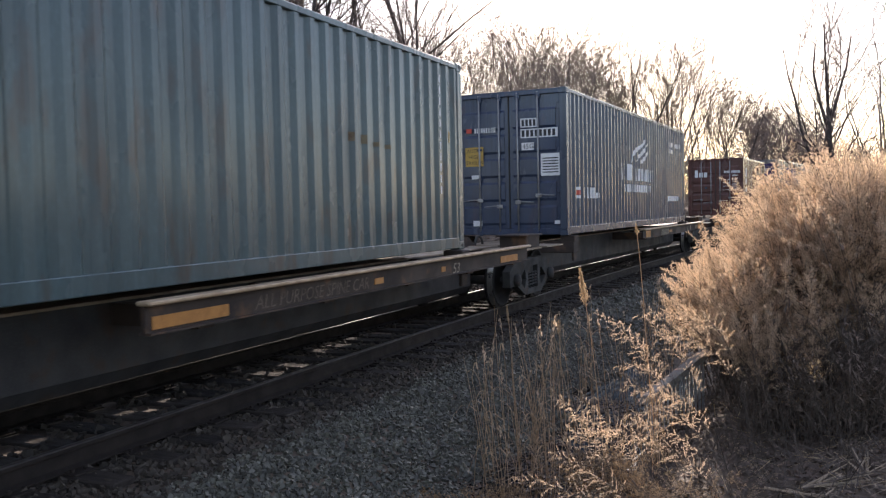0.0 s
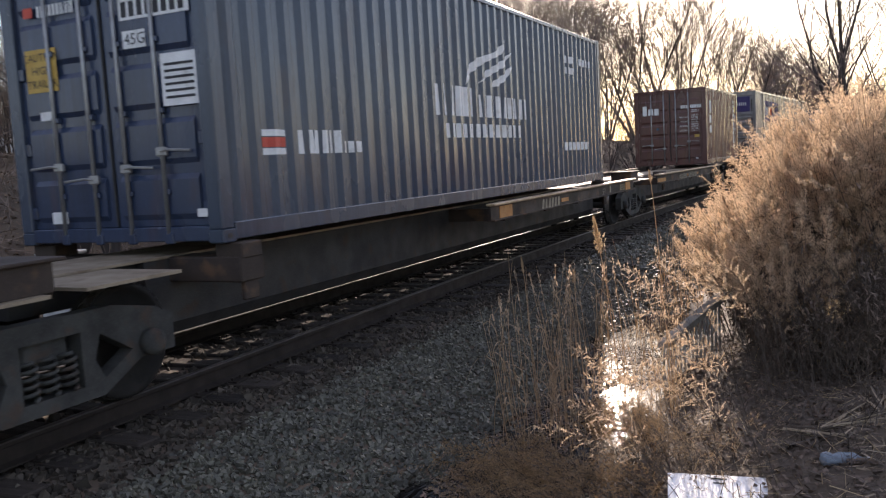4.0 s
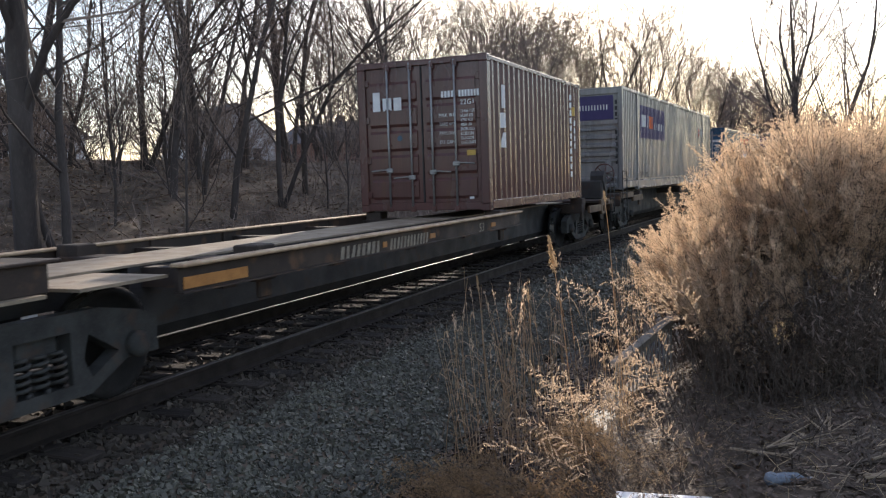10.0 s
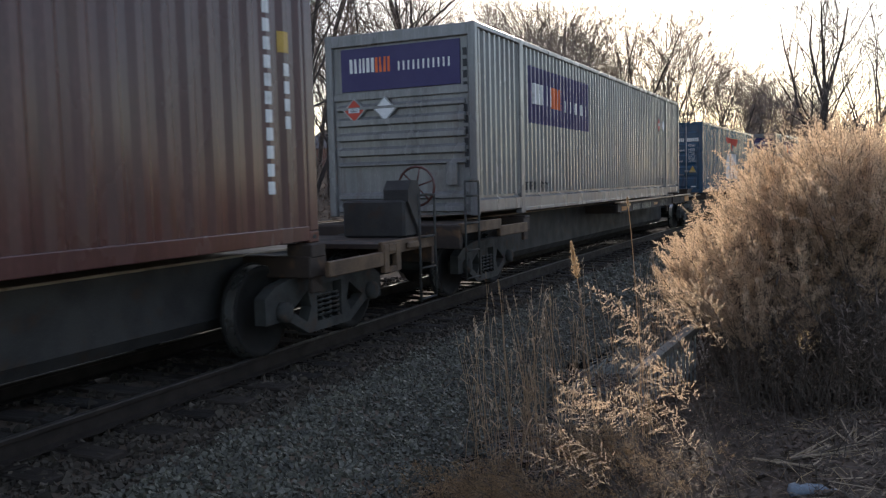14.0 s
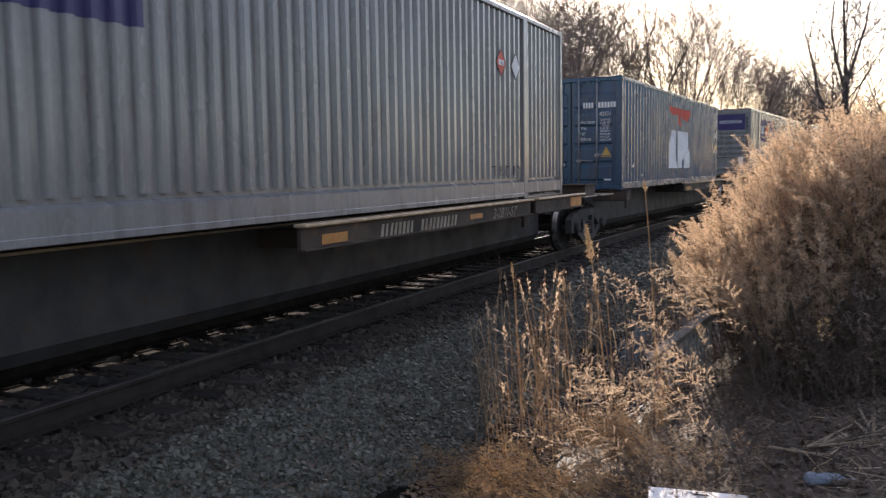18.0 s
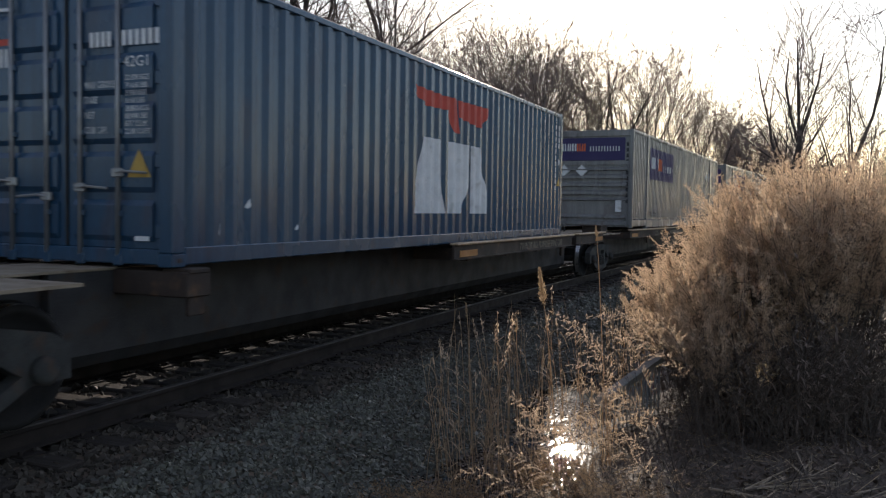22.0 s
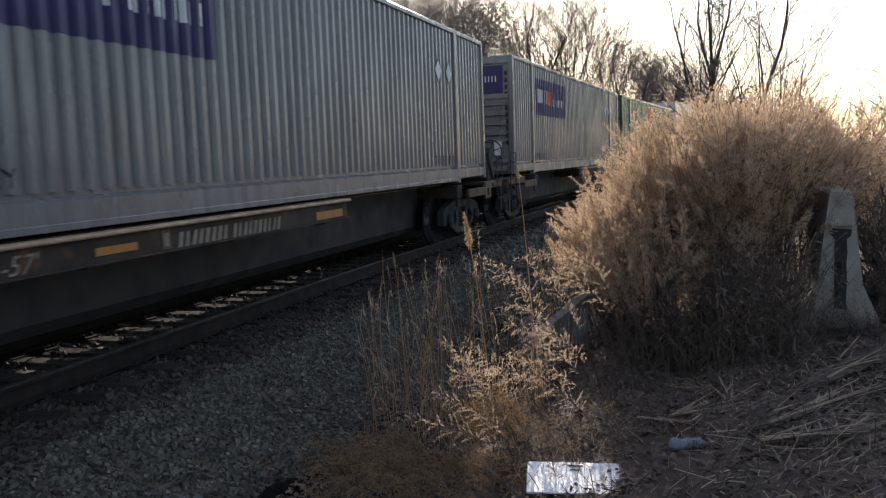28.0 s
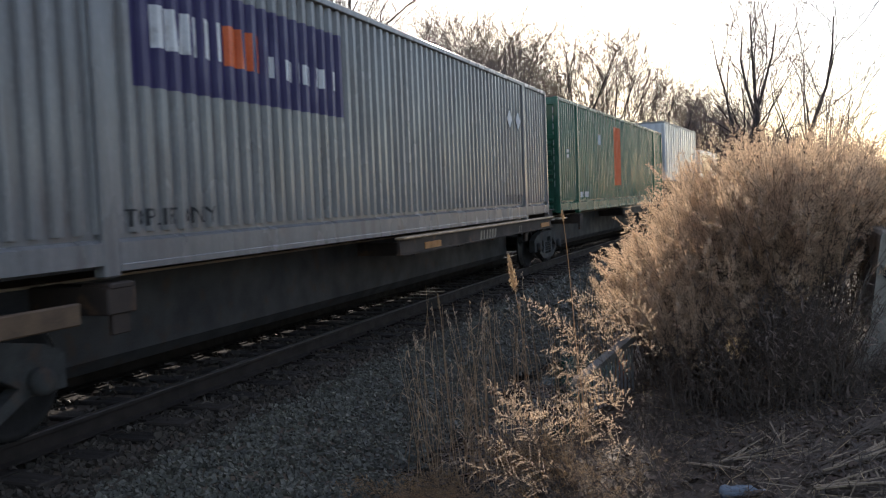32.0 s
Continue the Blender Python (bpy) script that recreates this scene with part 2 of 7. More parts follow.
M = {
    "teal": paint("faded_teal_paint", (0.074, 0.110, 0.112), 0.6),
    "navy": paint("dark_navy_paint", (0.044, 0.062, 0.094), 0.25),
    "navy_door": paint("navy_door_paint", (0.03, 0.047, 0.088), 0.2),
    "maroon": paint("brown_red_paint", (0.098, 0.040, 0.035), 0.4),
    "blue": paint("container_blue_paint", (0.021, 0.064, 0.118), 0.25),
    "grey": paint("light_grey_paint", (0.212, 0.207, 0.200), 0.25),
    "green": paint("dark_green_paint", (0.03, 0.12, 0.075), 0.2),
    "white_trailer": paint("white_trailer_paint", (0.68, 0.69, 0.70), 0.1),
    "white": shade("white_lettering", (0.72, 0.72, 0.70), (0.55, 0.55, 0.53), 0.6, scale=5, mixing=0.6, stain=(0.25, 0.22, 0.18), stain_scale=6, stain_amount=0.4),
    "cream": shade("faded_cream_lettering", (0.32, 0.28, 0.21), (0.14, 0.115, 0.085), 0.7, scale=8, mixing=0.8),
    "faint": shade("nearly_faded_lettering", (0.15, 0.115, 0.08), (0.07, 0.05, 0.035), 0.75, scale=8, mixing=0.9),
    "purple": shade("purple_sign", (0.03, 0.02, 0.10), (0.02, 0.014, 0.07), 0.45, scale=3),
    "orange": shade("orange_mark", (0.75, 0.14, 0.03), (0.5, 0.09, 0.02), 0.5, scale=6),
    "red": shade("faded_red_mark", (0.55, 0.07, 0.04), (0.36, 0.06, 0.04), 0.6, scale=6),
    "reflector": shade("orange_reflector_panel", (0.46, 0.20, 0.045), (0.28, 0.11, 0.03), 0.55, scale=9, stain=(0.1, 0.06, 0.03), stain_amount=0.6),
    "yellow": shade("yellow_plate", (0.50, 0.32, 0.06), (0.34, 0.2, 0.05), 0.55, scale=8),
    "tan_plate": shade("faded_tan_plate", (0.24, 0.17, 0.09), (0.14, 0.10, 0.055), 0.65, scale=9),
    "scrape": shade("rusty_yellow_scrape", (0.16, 0.13, 0.07), (0.09, 0.055, 0.03), 0.7, scale=9, mixing=0.9),
    "black_mark": shade("black_lettering", (0.02, 0.02, 0.022), None, 0.6),
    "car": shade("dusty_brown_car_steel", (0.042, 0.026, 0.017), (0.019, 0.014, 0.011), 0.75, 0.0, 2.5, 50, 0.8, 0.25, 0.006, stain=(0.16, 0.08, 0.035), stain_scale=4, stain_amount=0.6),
    "car_yellow": shade("worn_yellow_car_paint", (0.13, 0.078, 0.04), (0.05, 0.032, 0.02), 0.7, 0.0, 4, 50, 0.8, 0.2, 0.005, stain=(0.07, 0.04, 0.025), stain_scale=5, stain_amount=0.7),
    # deck and lip: dusty, with sunlight on the top faces put into the colour
    "deck": shade("dusty_sunlit_steel_deck", (0.33, 0.265, 0.185), (0.17, 0.13, 0.09), 0.6, 0.2, 3, 70, 0.7, 0.25, 0.004, stain=RUST, stain_scale=5, stain_amount=0.5),
    "lip": shade("worn_sunlit_edge_steel", (0.46, 0.34, 0.215), (0.26, 0.165, 0.095), 0.5, 0.3, 6, 80, 0.7, 0.2, 0.003),
    "dark": shade("grimy_black_steel", (0.048, 0.046, 0.044), (0.028, 0.027, 0.027), 0.7, 0.0, 3, 50, 0.8, 0.3, 0.008, stain=(0.06, 0.035, 0.02), stain_scale=5, stain_amount=0.6),
    "bogie": shade("grimy_cast_steel", (0.055, 0.055, 0.05), (0.026, 0.025, 0.023), 0.85, 0.0, 5, 60, 0.8, 0.4, 0.006, stain=(0.09, 0.05, 0.03), stain_scale=6),
    "wheel": shade("grimy_wheel_steel", (0.02, 0.018, 0.016), (0.011, 0.010, 0.009), 0.9, 0.0, 5, 60, 0.5, 0.1, 0.003),
    "tread": shade("polished_tread_steel", (0.42, 0.41, 0.39), (0.3, 0.29, 0.27), 0.3, 0.9, 8, 60, 0.5, 0.05, 0.002),
    "galv": shade("galvanised_rod", (0.34, 0.34, 0.33), (0.2, 0.19, 0.18), 0.45, 0.6, 8, 60),
    "rail_side": shade("rusty_rail", (0.026, 0.019, 0.015), (0.013, 0.010, 0.008), 0.8, 0.1, 6, 80, 0.7, 0.3, 0.004),
    "rail_head": shade("polished_rail_head", (0.11, 0.10, 0.09), (0.055, 0.048, 0.042), 0.45, 0.7, 12, 90, 0.6, 0.05, 0.002),
    "tie": shade("weathered_creosoted_tie", (0.036, 0.028, 0.022), (0.017, 0.0135, 0.011), 0.85, 0, 3, 40, 0.8, 0.5, 0.012, stretch=(0.5, 6, 6), random_by="object", stain=(0.045, 0.034, 0.026), stain_scale=4),
    "stone": shade("grey_ballast_stone", (0.105, 0.098, 0.07), (0.018, 0.0175, 0.013), 0.55, 0, 6, 60, 0.6, 0.4, 0.006, random_by="island"),
    "stone_dark": shade("rusty_dark_ballast_stone", (0.065, 0.052, 0.038), (0.02, 0.016, 0.012), 0.75, 0, 6, 60, 0.6, 0.4, 0.006, random_by="island"),
    "rubber": shade("black_gasket_rubber", (0.02, 0.02, 0.02), None, 0.8),
    "straw": translucent(shade("dry_straw", (0.42, 0.31, 0.17), (0.25, 0.17, 0.09), 0.75, scale=3, fine=30, random_by="island", bump=0), 0.3, (0.5, 0.36, 0.18)),
    "reed": translucent(shade("dry_reddish_grass", (0.45, 0.31, 0.19), (0.26, 0.165, 0.10), 0.75, scale=3, fine=30, random_by="island", bump=0), 0.45, (0.60, 0.44, 0.26)),
    "russet": translucent(shade("russet_seed_heads", (0.34, 0.22, 0.115), (0.2, 0.125, 0.065), 0.85, scale=2.2, fine=40, random_by="island", bump=0), 0.4, (0.48, 0.31, 0.16)),
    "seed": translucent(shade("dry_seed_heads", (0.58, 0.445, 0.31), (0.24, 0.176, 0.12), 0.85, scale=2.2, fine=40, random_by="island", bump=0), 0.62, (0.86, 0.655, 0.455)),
    "tuft": translucent(shade("dull_brown_seed_heads", (0.30, 0.22, 0.14), (0.15, 0.11, 0.07), 0.85, scale=2.2, fine=40, random_by="island", bump=0), 0.35, (0.4, 0.29, 0.18)),
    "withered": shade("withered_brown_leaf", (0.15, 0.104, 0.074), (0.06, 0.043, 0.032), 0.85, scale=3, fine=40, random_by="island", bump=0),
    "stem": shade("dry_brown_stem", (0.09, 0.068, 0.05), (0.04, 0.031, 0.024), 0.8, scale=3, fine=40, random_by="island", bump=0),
    "bark": shade("grey_brown_bark", (0.08, 0.064, 0.055), (0.04, 0.032, 0.028), 0.9, 0, 3, 25, 0.7, 0.6, 0.02, stretch=(1, 1, 0.3)),
    "twig": shade("brown_twigs", (0.26, 0.195, 0.155), (0.16, 0.12, 0.095), 0.85, 0, 2, 25, 0.7, 0),
    "litter": shade("fallen_leaf", (0.20, 0.13, 0.08), (0.11, 0.07, 0.045), 0.8, 0, 3, 25, 0.6, 0, random_by="island"),
    "wood": shade("splintered_grey_wood", (0.15, 0.11, 0.076), (0.045, 0.032, 0.023), 0.85, 0, 4, 60, 0.7, 0.6, 0.012, stretch=(0.5, 9, 9)),
    "wood_pale": shade("pale_splintered_wood", (0.34, 0.255, 0.165), (0.13, 0.095, 0.06), 0.8, 0, 4, 60, 0.7, 0.3, 0.004, random_by="island"),
    "pale_concrete": shade("pale_dusty_concrete", (0.30, 0.275, 0.235), (0.17, 0.15, 0.12), 0.85, 0, 4, 60, 0.7, 0.4, 0.008, stain=(0.12, 0.09, 0.07), stain_scale=5, stain_amount=0.6),
    "concrete": shade("weathered_concrete", (0.34, 0.305, 0.25), (0.16, 0.138, 0.11), 0.85, 0, 2.5, 60, 0.7, 0.4, 0.008, stain=(0.09, 0.07, 0.05), stain_scale=3, stain_amount=0.7),
    "sheet": shade("white_board", (0.74, 0.76, 0.78), (0.55, 0.56, 0.58), 0.5, scale=5, stain=(0.25, 0.2, 0.15), stain_scale=7, stain_amount=0.5),
    "plastic": shade("crumpled_bluish_plastic", (0.22, 0.26, 0.30), (0.08, 0.10, 0.12), 0.25, scale=9, bump=0.3),
    "siding": shade("pale_house_siding", (0.55, 0.55, 0.54), (0.40, 0.40, 0.39), 0.7, scale=1.5),
    "brick": shade("dull_red_brick", (0.22, 0.11, 0.085), (0.15, 0.08, 0.065), 0.85, scale=3),
    "roofing": shade("grey_roof_shingle", (0.10, 0.10, 0.11), (0.06, 0.06, 0.065), 0.9, scale=4),
    "glass_dark": shade("dark_window_glass", (0.02, 0.022, 0.025), None, 0.08, bump=0),
    "box_grey": shade("pale_utility_box", (0.50, 0.51, 0.50), (0.36, 0.36, 0.35), 0.6, scale=4, stain=(0.15, 0.17, 0.2), stain_scale=5, stain_amount=0.5),
}

# ground: ballast, mud, straw and leaf litter by place across the track
def ground_material():
    m = shade("ground_soil", (0.105, 0.074, 0.048), (0.05, 0.036, 0.024), 0.9, 0, 0.9, 14, 0.8, 0.6, 0.025, stain=(0.16, 0.115, 0.07), stain_scale=2.2, stain_amount=0.6)
    return m


M["ground"] = ground_material()
for key in ("wheel", "bogie", "dark", "tie", "rail_side", "stone_dark"):      # caked grime hardly shines
    M[key].node_tree.nodes["Principled BSDF"].inputs["Specular IOR Level"].default_value = 0.3
water = bpy.data.materials.new("puddle_water")
water.use_nodes = True
wb = water.node_tree.nodes["Principled BSDF"]
wb.inputs["Base Color"].default_value = (0.015, 0.014, 0.012, 1)
wb.inputs["Roughness"].default_value = 0.04
wb.inputs["IOR"].default_value = 1.33
wt, wbp = water.node_tree.nodes.new("ShaderNodeTexNoise"), water.node_tree.nodes.new("ShaderNodeBump")
wt.inputs["Scale"].default_value = 26.0
wbp.inputs["Strength"].default_value, wbp.inputs["Distance"].default_value = 0.4, 0.01
water.node_tree.links.new(wt.outputs[0], wbp.inputs["Height"])
water.node_tree.links.new(wbp.outputs[0], wb.inputs["Normal"])
M["water"] = water

# ---- the line of the track: an easy curve, straight beyond it ----
X0, H0, K = -5.90, radians(6.55), -0.0023266
S_LO, S_HI = -60.0, 110.0
RAIL = -0.17                        # height of the rail's head
BASE = 1.123                        # container floor above the rail


def along(s):
    c = min(max(s, S_LO), S_HI)
    h = H0 + K * c
    x, y = X0 + (math.cos(h) - math.cos(H0)) / K, (math.sin(h) - math.sin(H0)) / K
    return x - math.sin(h) * (s - c), y + math.cos(h) * (s - c), h


def place(s, lat, z=0.0):
    x, y, h = along(s)
    return Vector((x + math.cos(h) * lat, y + math.sin(h) * lat, z))


LATS = (-400, -60, -25, -13, -10, -6, -4.3, -2.7, -2.0, 0.85, 1.3, 1.9, 3.3, 3.6, 4.2, 4.7, 5.4, 6.5, 8, 12, 60, 300)
HTS = (4, 2.9, 2.6, 2.35, 1.55, 0.15, -0.55, -0.50, -0.405, -0.395, -0.405, -0.455, -0.72, -0.79, -0.79, -0.60, -0.45, -0.28, -0.2, -0.15, -0.2, -0.3)


def ground_z(s, lat):
    z = float(np.interp(lat, LATS, HTS))
    if abs(lat) > 1.9:
        p = Vector((s * 0.6, lat * 0.6, 0))
        amp = 0.11 if lat > 3.1 else 0.05 if lat > 0 else 0.16
        z += amp * min(1, abs(lat) - 1.9) * noise.noise(p) + 0.04 * min(1, abs(lat) - 1.9) * noise.noise(p * 4.1)
    return z


# ---- mesh building ----
class Build:
    """Collects points and faces; all shapes are added in metres in the part's own space."""

    def __init__(self):
        self.v, self.f = [], []

    def box(self, x0, x1, y0, y1, z0, z1, c=0.0):
        if c <= 0:
            b = len(self.v)
            self.v += [(x, y, z) for z in (z0, z1) for y in (y0, y1) for x in (x0, x1)]
            self.f += [tuple(b + i for i in q) for q in ((0, 2, 3, 1), (4, 5, 7, 6), (0, 1, 5, 4), (2, 6, 7, 3), (0, 4, 6, 2), (1, 3, 7, 5))]
            return self
        rings = []
        for z, g in ((z0, c), (z0 + c, 0), (z1 - c, 0), (z1, c)):
            r = [(x0 + g + c, y0 + g), (x1 - g - c, y0 + g), (x1 - g, y0 + g + c), (x1 - g, y1 - g - c), (x1 - g - c, y1 - g), (x0 + g + c, y1 - g), (x0 + g, y1 - g - c), (x0 + g, y0 + g + c)]
            b = len(self.v)
            self.v += [(x, y, z) for x, y in r]
            rings.append(list(range(b, b + 8)))
        self.f.append(tuple(reversed(rings[0])))
        self.f.append(tuple(rings[-1]))
        for a, d in zip(rings, rings[1:]):
            self.f += [(a[i], a[(i + 1) % 8], d[(i + 1) % 8], d[i]) for i in range(8)]
        return self

    def prism(self, outline, a, b, axis="y"):
        """A closed outline pushed from a to b along an axis; outline as (x, z), (y, z) or (x, y)."""
        o, n = len(self.v), len(outline)
        for t in (a, b):
            for p, q in outline:
                self.v.append((p, t, q) if axis == "y" else (t, p, q) if axis == "x" else (p, q, t))
        self.f += [(o + i, o + (i + 1) % n, o + n + (i + 1) % n, o + n + i) for i in range(n)]
        self.f += [tuple(o + i for i in reversed(range(n))), tuple(o + n + i for i in range(n))]
        return self

    def tube(self, pts, radii, sides=6, caps=True):
        pts = [Vector(p) for p in pts]
        if not hasattr(radii, "__len__"):
            radii = [radii] * len(pts)
        o = len(self.v)
        side = None
        for i, p in enumerate(pts):
            d = (pts[min(i + 1, len(pts) - 1)] - pts[max(i - 1, 0)]).normalized()
            if side is None:
                side = d.orthogonal().normalized()
            side = (side - d * side.dot(d)).normalized()
            up = d.cross(side)
            for k in range(sides):
                a = 2 * math.pi * k / sides
                self.v.append(tuple(p + (side * math.cos(a) + up * math.sin(a)) * radii[i]))
        for i in range(len(pts) - 1):
            for k in range(sides):
                a, b = o + i * sides + k, o + i * sides + (k + 1) % sides
                self.f.append((a, b, b + sides, a + sides))
        if caps:
            self.f.append(tuple(reversed(range(o, o + sides))))
            self.f.append(tuple(range(len(self.v) - sides, len(self.v))))
        return self

    def mesh(self, name, material, smooth=False):
        me = bpy.data.meshes.new(name)
        me.from_pydata(self.v, [], self.f)
        me.materials.append(material)
        if smooth:
            me.shade_smooth()
        return me


def part(name, b, material, parent=None, label="", smooth=False, at=None):
    """Links a mesh as one object, under a thing or under a part."""
    me = b if isinstance(b, bpy.types.Mesh) else b.mesh(name, material, smooth)
    ob = new(name, me)
    if parent:
        ob.parent = parent
    if at is not None:
        ob.matrix_basis = at
    if label:
        ob["label"] = label
    return ob


def thing(name, label, category, group="", kind="", at=None):
    ob = new(name)
    ob.empty_display_size = 0.2
    if at is not None:
        ob.matrix_basis = at
    return tagged(ob, label, category, group, kind)


def array_mesh(name, verts, faces, material, smooth=False):
    """A mesh from numpy arrays of points and of equal-sided faces."""
    me = bpy.data.meshes.new(name)
    verts, faces = np.asarray(verts, np.float32), np.asarray(faces, np.int32)
    me.vertices.add(len(verts))
    me.vertices.foreach_set("co", verts.ravel())
    k = faces.shape[1]
    me.loops.add(faces.size)
    me.loops.foreach_set("vertex_index", faces.ravel())
    me.polygons.add(len(faces))
    me.polygons.foreach_set("loop_start", np.arange(0, faces.size, k, dtype=np.int32))
    me.update(calc_edges=True)
    me.materials.append(material)
    if smooth:
        me.shade_smooth()
    else:
        me.shade_flat()
    return me


# ---- the ground, one sheet to the horizon ----
def ground():
    ss = np.concatenate([-np.geomspace(600, 12, 10), np.arange(-8, 20, 0.16), np.arange(20, 70, 0.8), np.arange(70, 130, 4), np.geomspace(140, 2500, 12)])
    ls = np.concatenate([-np.geomspace(900, 34, 10), np.arange(-30, -14, 1.0), np.arange(-14, -2, 0.35), np.arange(-2, 9, 0.12), np.arange(9, 30, 1.0), np.geomspace(32, 300, 8)])
    v = [place(s, l, ground_z(s, l)) for s in ss for l in ls]
    n = len(ls)
    f = [(i * n + j, i * n + j + 1, (i + 1) * n + j + 1, (i + 1) * n + j) for i in range(len(ss) - 1) for j in range(n - 1)]
    f = [q[::-1] for q in f]
    me = array_mesh("ground", v, f, M["ground"], True)
    tagged(new("ground", me), "brown earth with leaf litter and dry straw beside the track", "ground", kind="structure")


ground()
wm = Build()
wm.prism([tuple(place(s, l)[:2]) for s, l in ((1.5, 3.0), (6, 3.1), (11, 3.1), (11, 4.5), (6, 4.6), (1.5, 4.6))], -0.735, -0.715, "z")
tagged(part("water", wm, M["water"]), "shallow still puddle water in the ditch", "water", kind="structure")
# ---- the track ----
def rail(lat):
    prof = [(-0.07, 0), (0.07, 0), (0.07, 0.012), (0.012, 0.03), (0.012, 0.13), (0.036, 0.14), (0.036, 0.166), (-0.036, 0.166), (-0.036, 0.14), (-0.012, 0.13), (-0.012, 0.03), (-0.07, 0.012)]
    ss = np.concatenate([np.arange(-60, 110, 1.0), np.array([110, 200, 300])])
    b = Build()
    n = len(prof)
    for s in ss:
        b.v += [tuple(place(s, lat + p, RAIL - 0.175 + q)) for p, q in prof]
    for i in range(len(ss) - 1):
        b.f += [(i * n + k, i * n + (k + 1) % n, (i + 1) * n + (k + 1) % n, (i + 1) * n + k) for k in range(n)]
    head = Build()
    for s in ss:
        head.v += [tuple(place(s, lat + p, RAIL - 0.175 + q)) for p, q in ((-0.034, 0.1665), (-0.026, 0.175), (0.026, 0.175), (0.034, 0.1665))]
    for i in range(len(ss) - 1):
        head.f += [(i * 4 + k, i * 4 + (k + 1) % 4, (i + 1) * 4 + (k + 1) % 4, (i + 1) * 4 + k) for k in range(4)]
    r = part("rail", b, M["rail_side"], track)
    part("rail_head", head, M["rail_head"], r, "polished running surface", True)


track = thing("railway_track", "rusty railway track on timber ties in grey ballast", "railway track", kind="structure")
rail(0.755)
rail(-0.755)
random.seed(5)
tie_b = Build().box(-1.3, 1.3, -0.115, 0.115, -0.17, 0.0, 0.012)
plate_b = Build()
for sx in (-0.755, 0.755):
    plate_b.box(sx - 0.17, sx + 0.17, -0.095, 0.095, 0.0, 0.018, 0.004)
    for dx in (-0.1, 0.1):
        for dy in (-0.06, 0.06):
            plate_b.box(sx + dx - 0.014, sx + dx + 0.014, dy - 0.014, dy + 0.014, 0.018, 0.045, 0.004)
tie_me, plate_me = tie_b.mesh("tie", M["tie"]), plate_b.mesh("tie_plate", M["rail_side"])
for i in range(150):
    s = -6 + i * 0.52 + random.uniform(-0.03, 0.03)
    x, y, h = along(s)
    lat = random.uniform(-0.06, 0.06)
    p = place(s, lat, RAIL - 0.19 + random.uniform(-0.01, 0.004))
    tie = part("tie", tie_me, None, track, at=pose(*p, random.uniform(-1, 1), 0, math.degrees(h) + random.uniform(-1.5, 1.5)))
    if i < 70:
        part("tie_plate", plate_me, None, tie)

# ballast stones
def stones(count, s_lo, s_hi, l_lo, l_hi, size, name, material="stone", raised=0.0):
    rs = np.random.RandomState(11 + count)
    ico = np.array([(x, y, z) for x in (-1, 1) for y in (-1, 1) for z in (-1, 1)], float) * 0.72
    fc = np.array([(0, 1, 3, 2), (4, 6, 7, 5), (0, 4, 5, 1), (2, 3, 7, 6), (0, 2, 6, 4), (1, 5, 7, 3)])
    vs, fs = [], []
    for i in range(count):
        s = s_lo + (s_hi - s_lo) * rs.rand() ** 1.25
        lat = rs.uniform(l_lo, l_hi)
        z = ground_z(s, lat)
        if lat > 3.2 and rs.rand() < (lat - 3.2) / 0.9:
            continue
        r = size * rs.uniform(0.5, 1.25)
        q = ico * (1 + rs.uniform(-0.42, 0.34, (8, 3))) * np.array([1.0, rs.uniform(0.6, 1.0), rs.uniform(0.5, 0.8)]) * r
        e = Euler(rs.uniform(-3, 3, 3)).to_matrix()
        q = q @ np.array(e).T + np.array(place(s, lat, z + raised * rs.rand() + r * rs.uniform(-0.1, 0.5)))
        fs.append(fc + len(vs) * 8)
        vs.append(q)
    me = array_mesh(name, np.concatenate(vs), np.concatenate(fs), M[material])
    tagged(new(name, me), "loose grey crushed stone ballast along the ties", "gravel", kind="stuff")


stones(34000, 1.0, 13, 1.6, 3.9, 0.026, "ballast_gravel")
stones(2500, -6, 1.0, 1.6, 3.9, 0.035, "ballast_gravel")
stones(1500, -6, 1.0, -2.6, 1.7, 0.045, "dirty_ballast", "stone_dark")
stones(8000, 13, 34, 1.5, 3.7, 0.045, "ballast_gravel")
stones(9000, 1.0, 30, -2.6, 1.7, 0.042, "dirty_ballast", "stone_dark")
stones(6500, 0.0, 16, 0.82, 1.75, 0.03, "dirty_ballast", "stone_dark")

# ---- the train's run: metres gone by each second ----
GONE = (0.0, 2.62, 5.25, 7.88, 10.51, 13.14, 15.78, 18.47, 21.25, 24.18, 27.06, 30.04, 33.03, 36.04, 39.09, 42.19, 45.36,
        48.6, 51.98, 55.39, 58.7, 62.2, 65.79, 69.44, 73.16, 76.89, 80.82, 84.88, 89.06, 93.21, 97.42, 101.7, 106.01)


def on_track(s, a, b, z=0.0):
    """Pose of a rigid thing on the curve, its origin at s, carried at s + a and s + b."""
    xa, ya, _ = along(s + a)
    xb, yb, _ = along(s + b)
    d = Vector((xb - xa, yb - ya)).normalized()
    return pose(xa - d.x * a, ya - d.y * a, RAIL + z, 0, 0, math.degrees(math.atan2(-d.x, d.y)))


RIDERS = []                          # (thing, place in the train, where it is carried, height above the rail)
WHEELS = []


def rides(ob, off, a, b, z=0.0):
    ob.matrix_basis = on_track(off, a, b, z)
    RIDERS.append((ob, off, a, b, z))


# ---- marks on panels ----
ISO = (0.278, 0.070, 0.064, 0.040)   # pitch, outer flat, slope, depth
DOM = (0.205, 0.066, 0.027, 0.050)


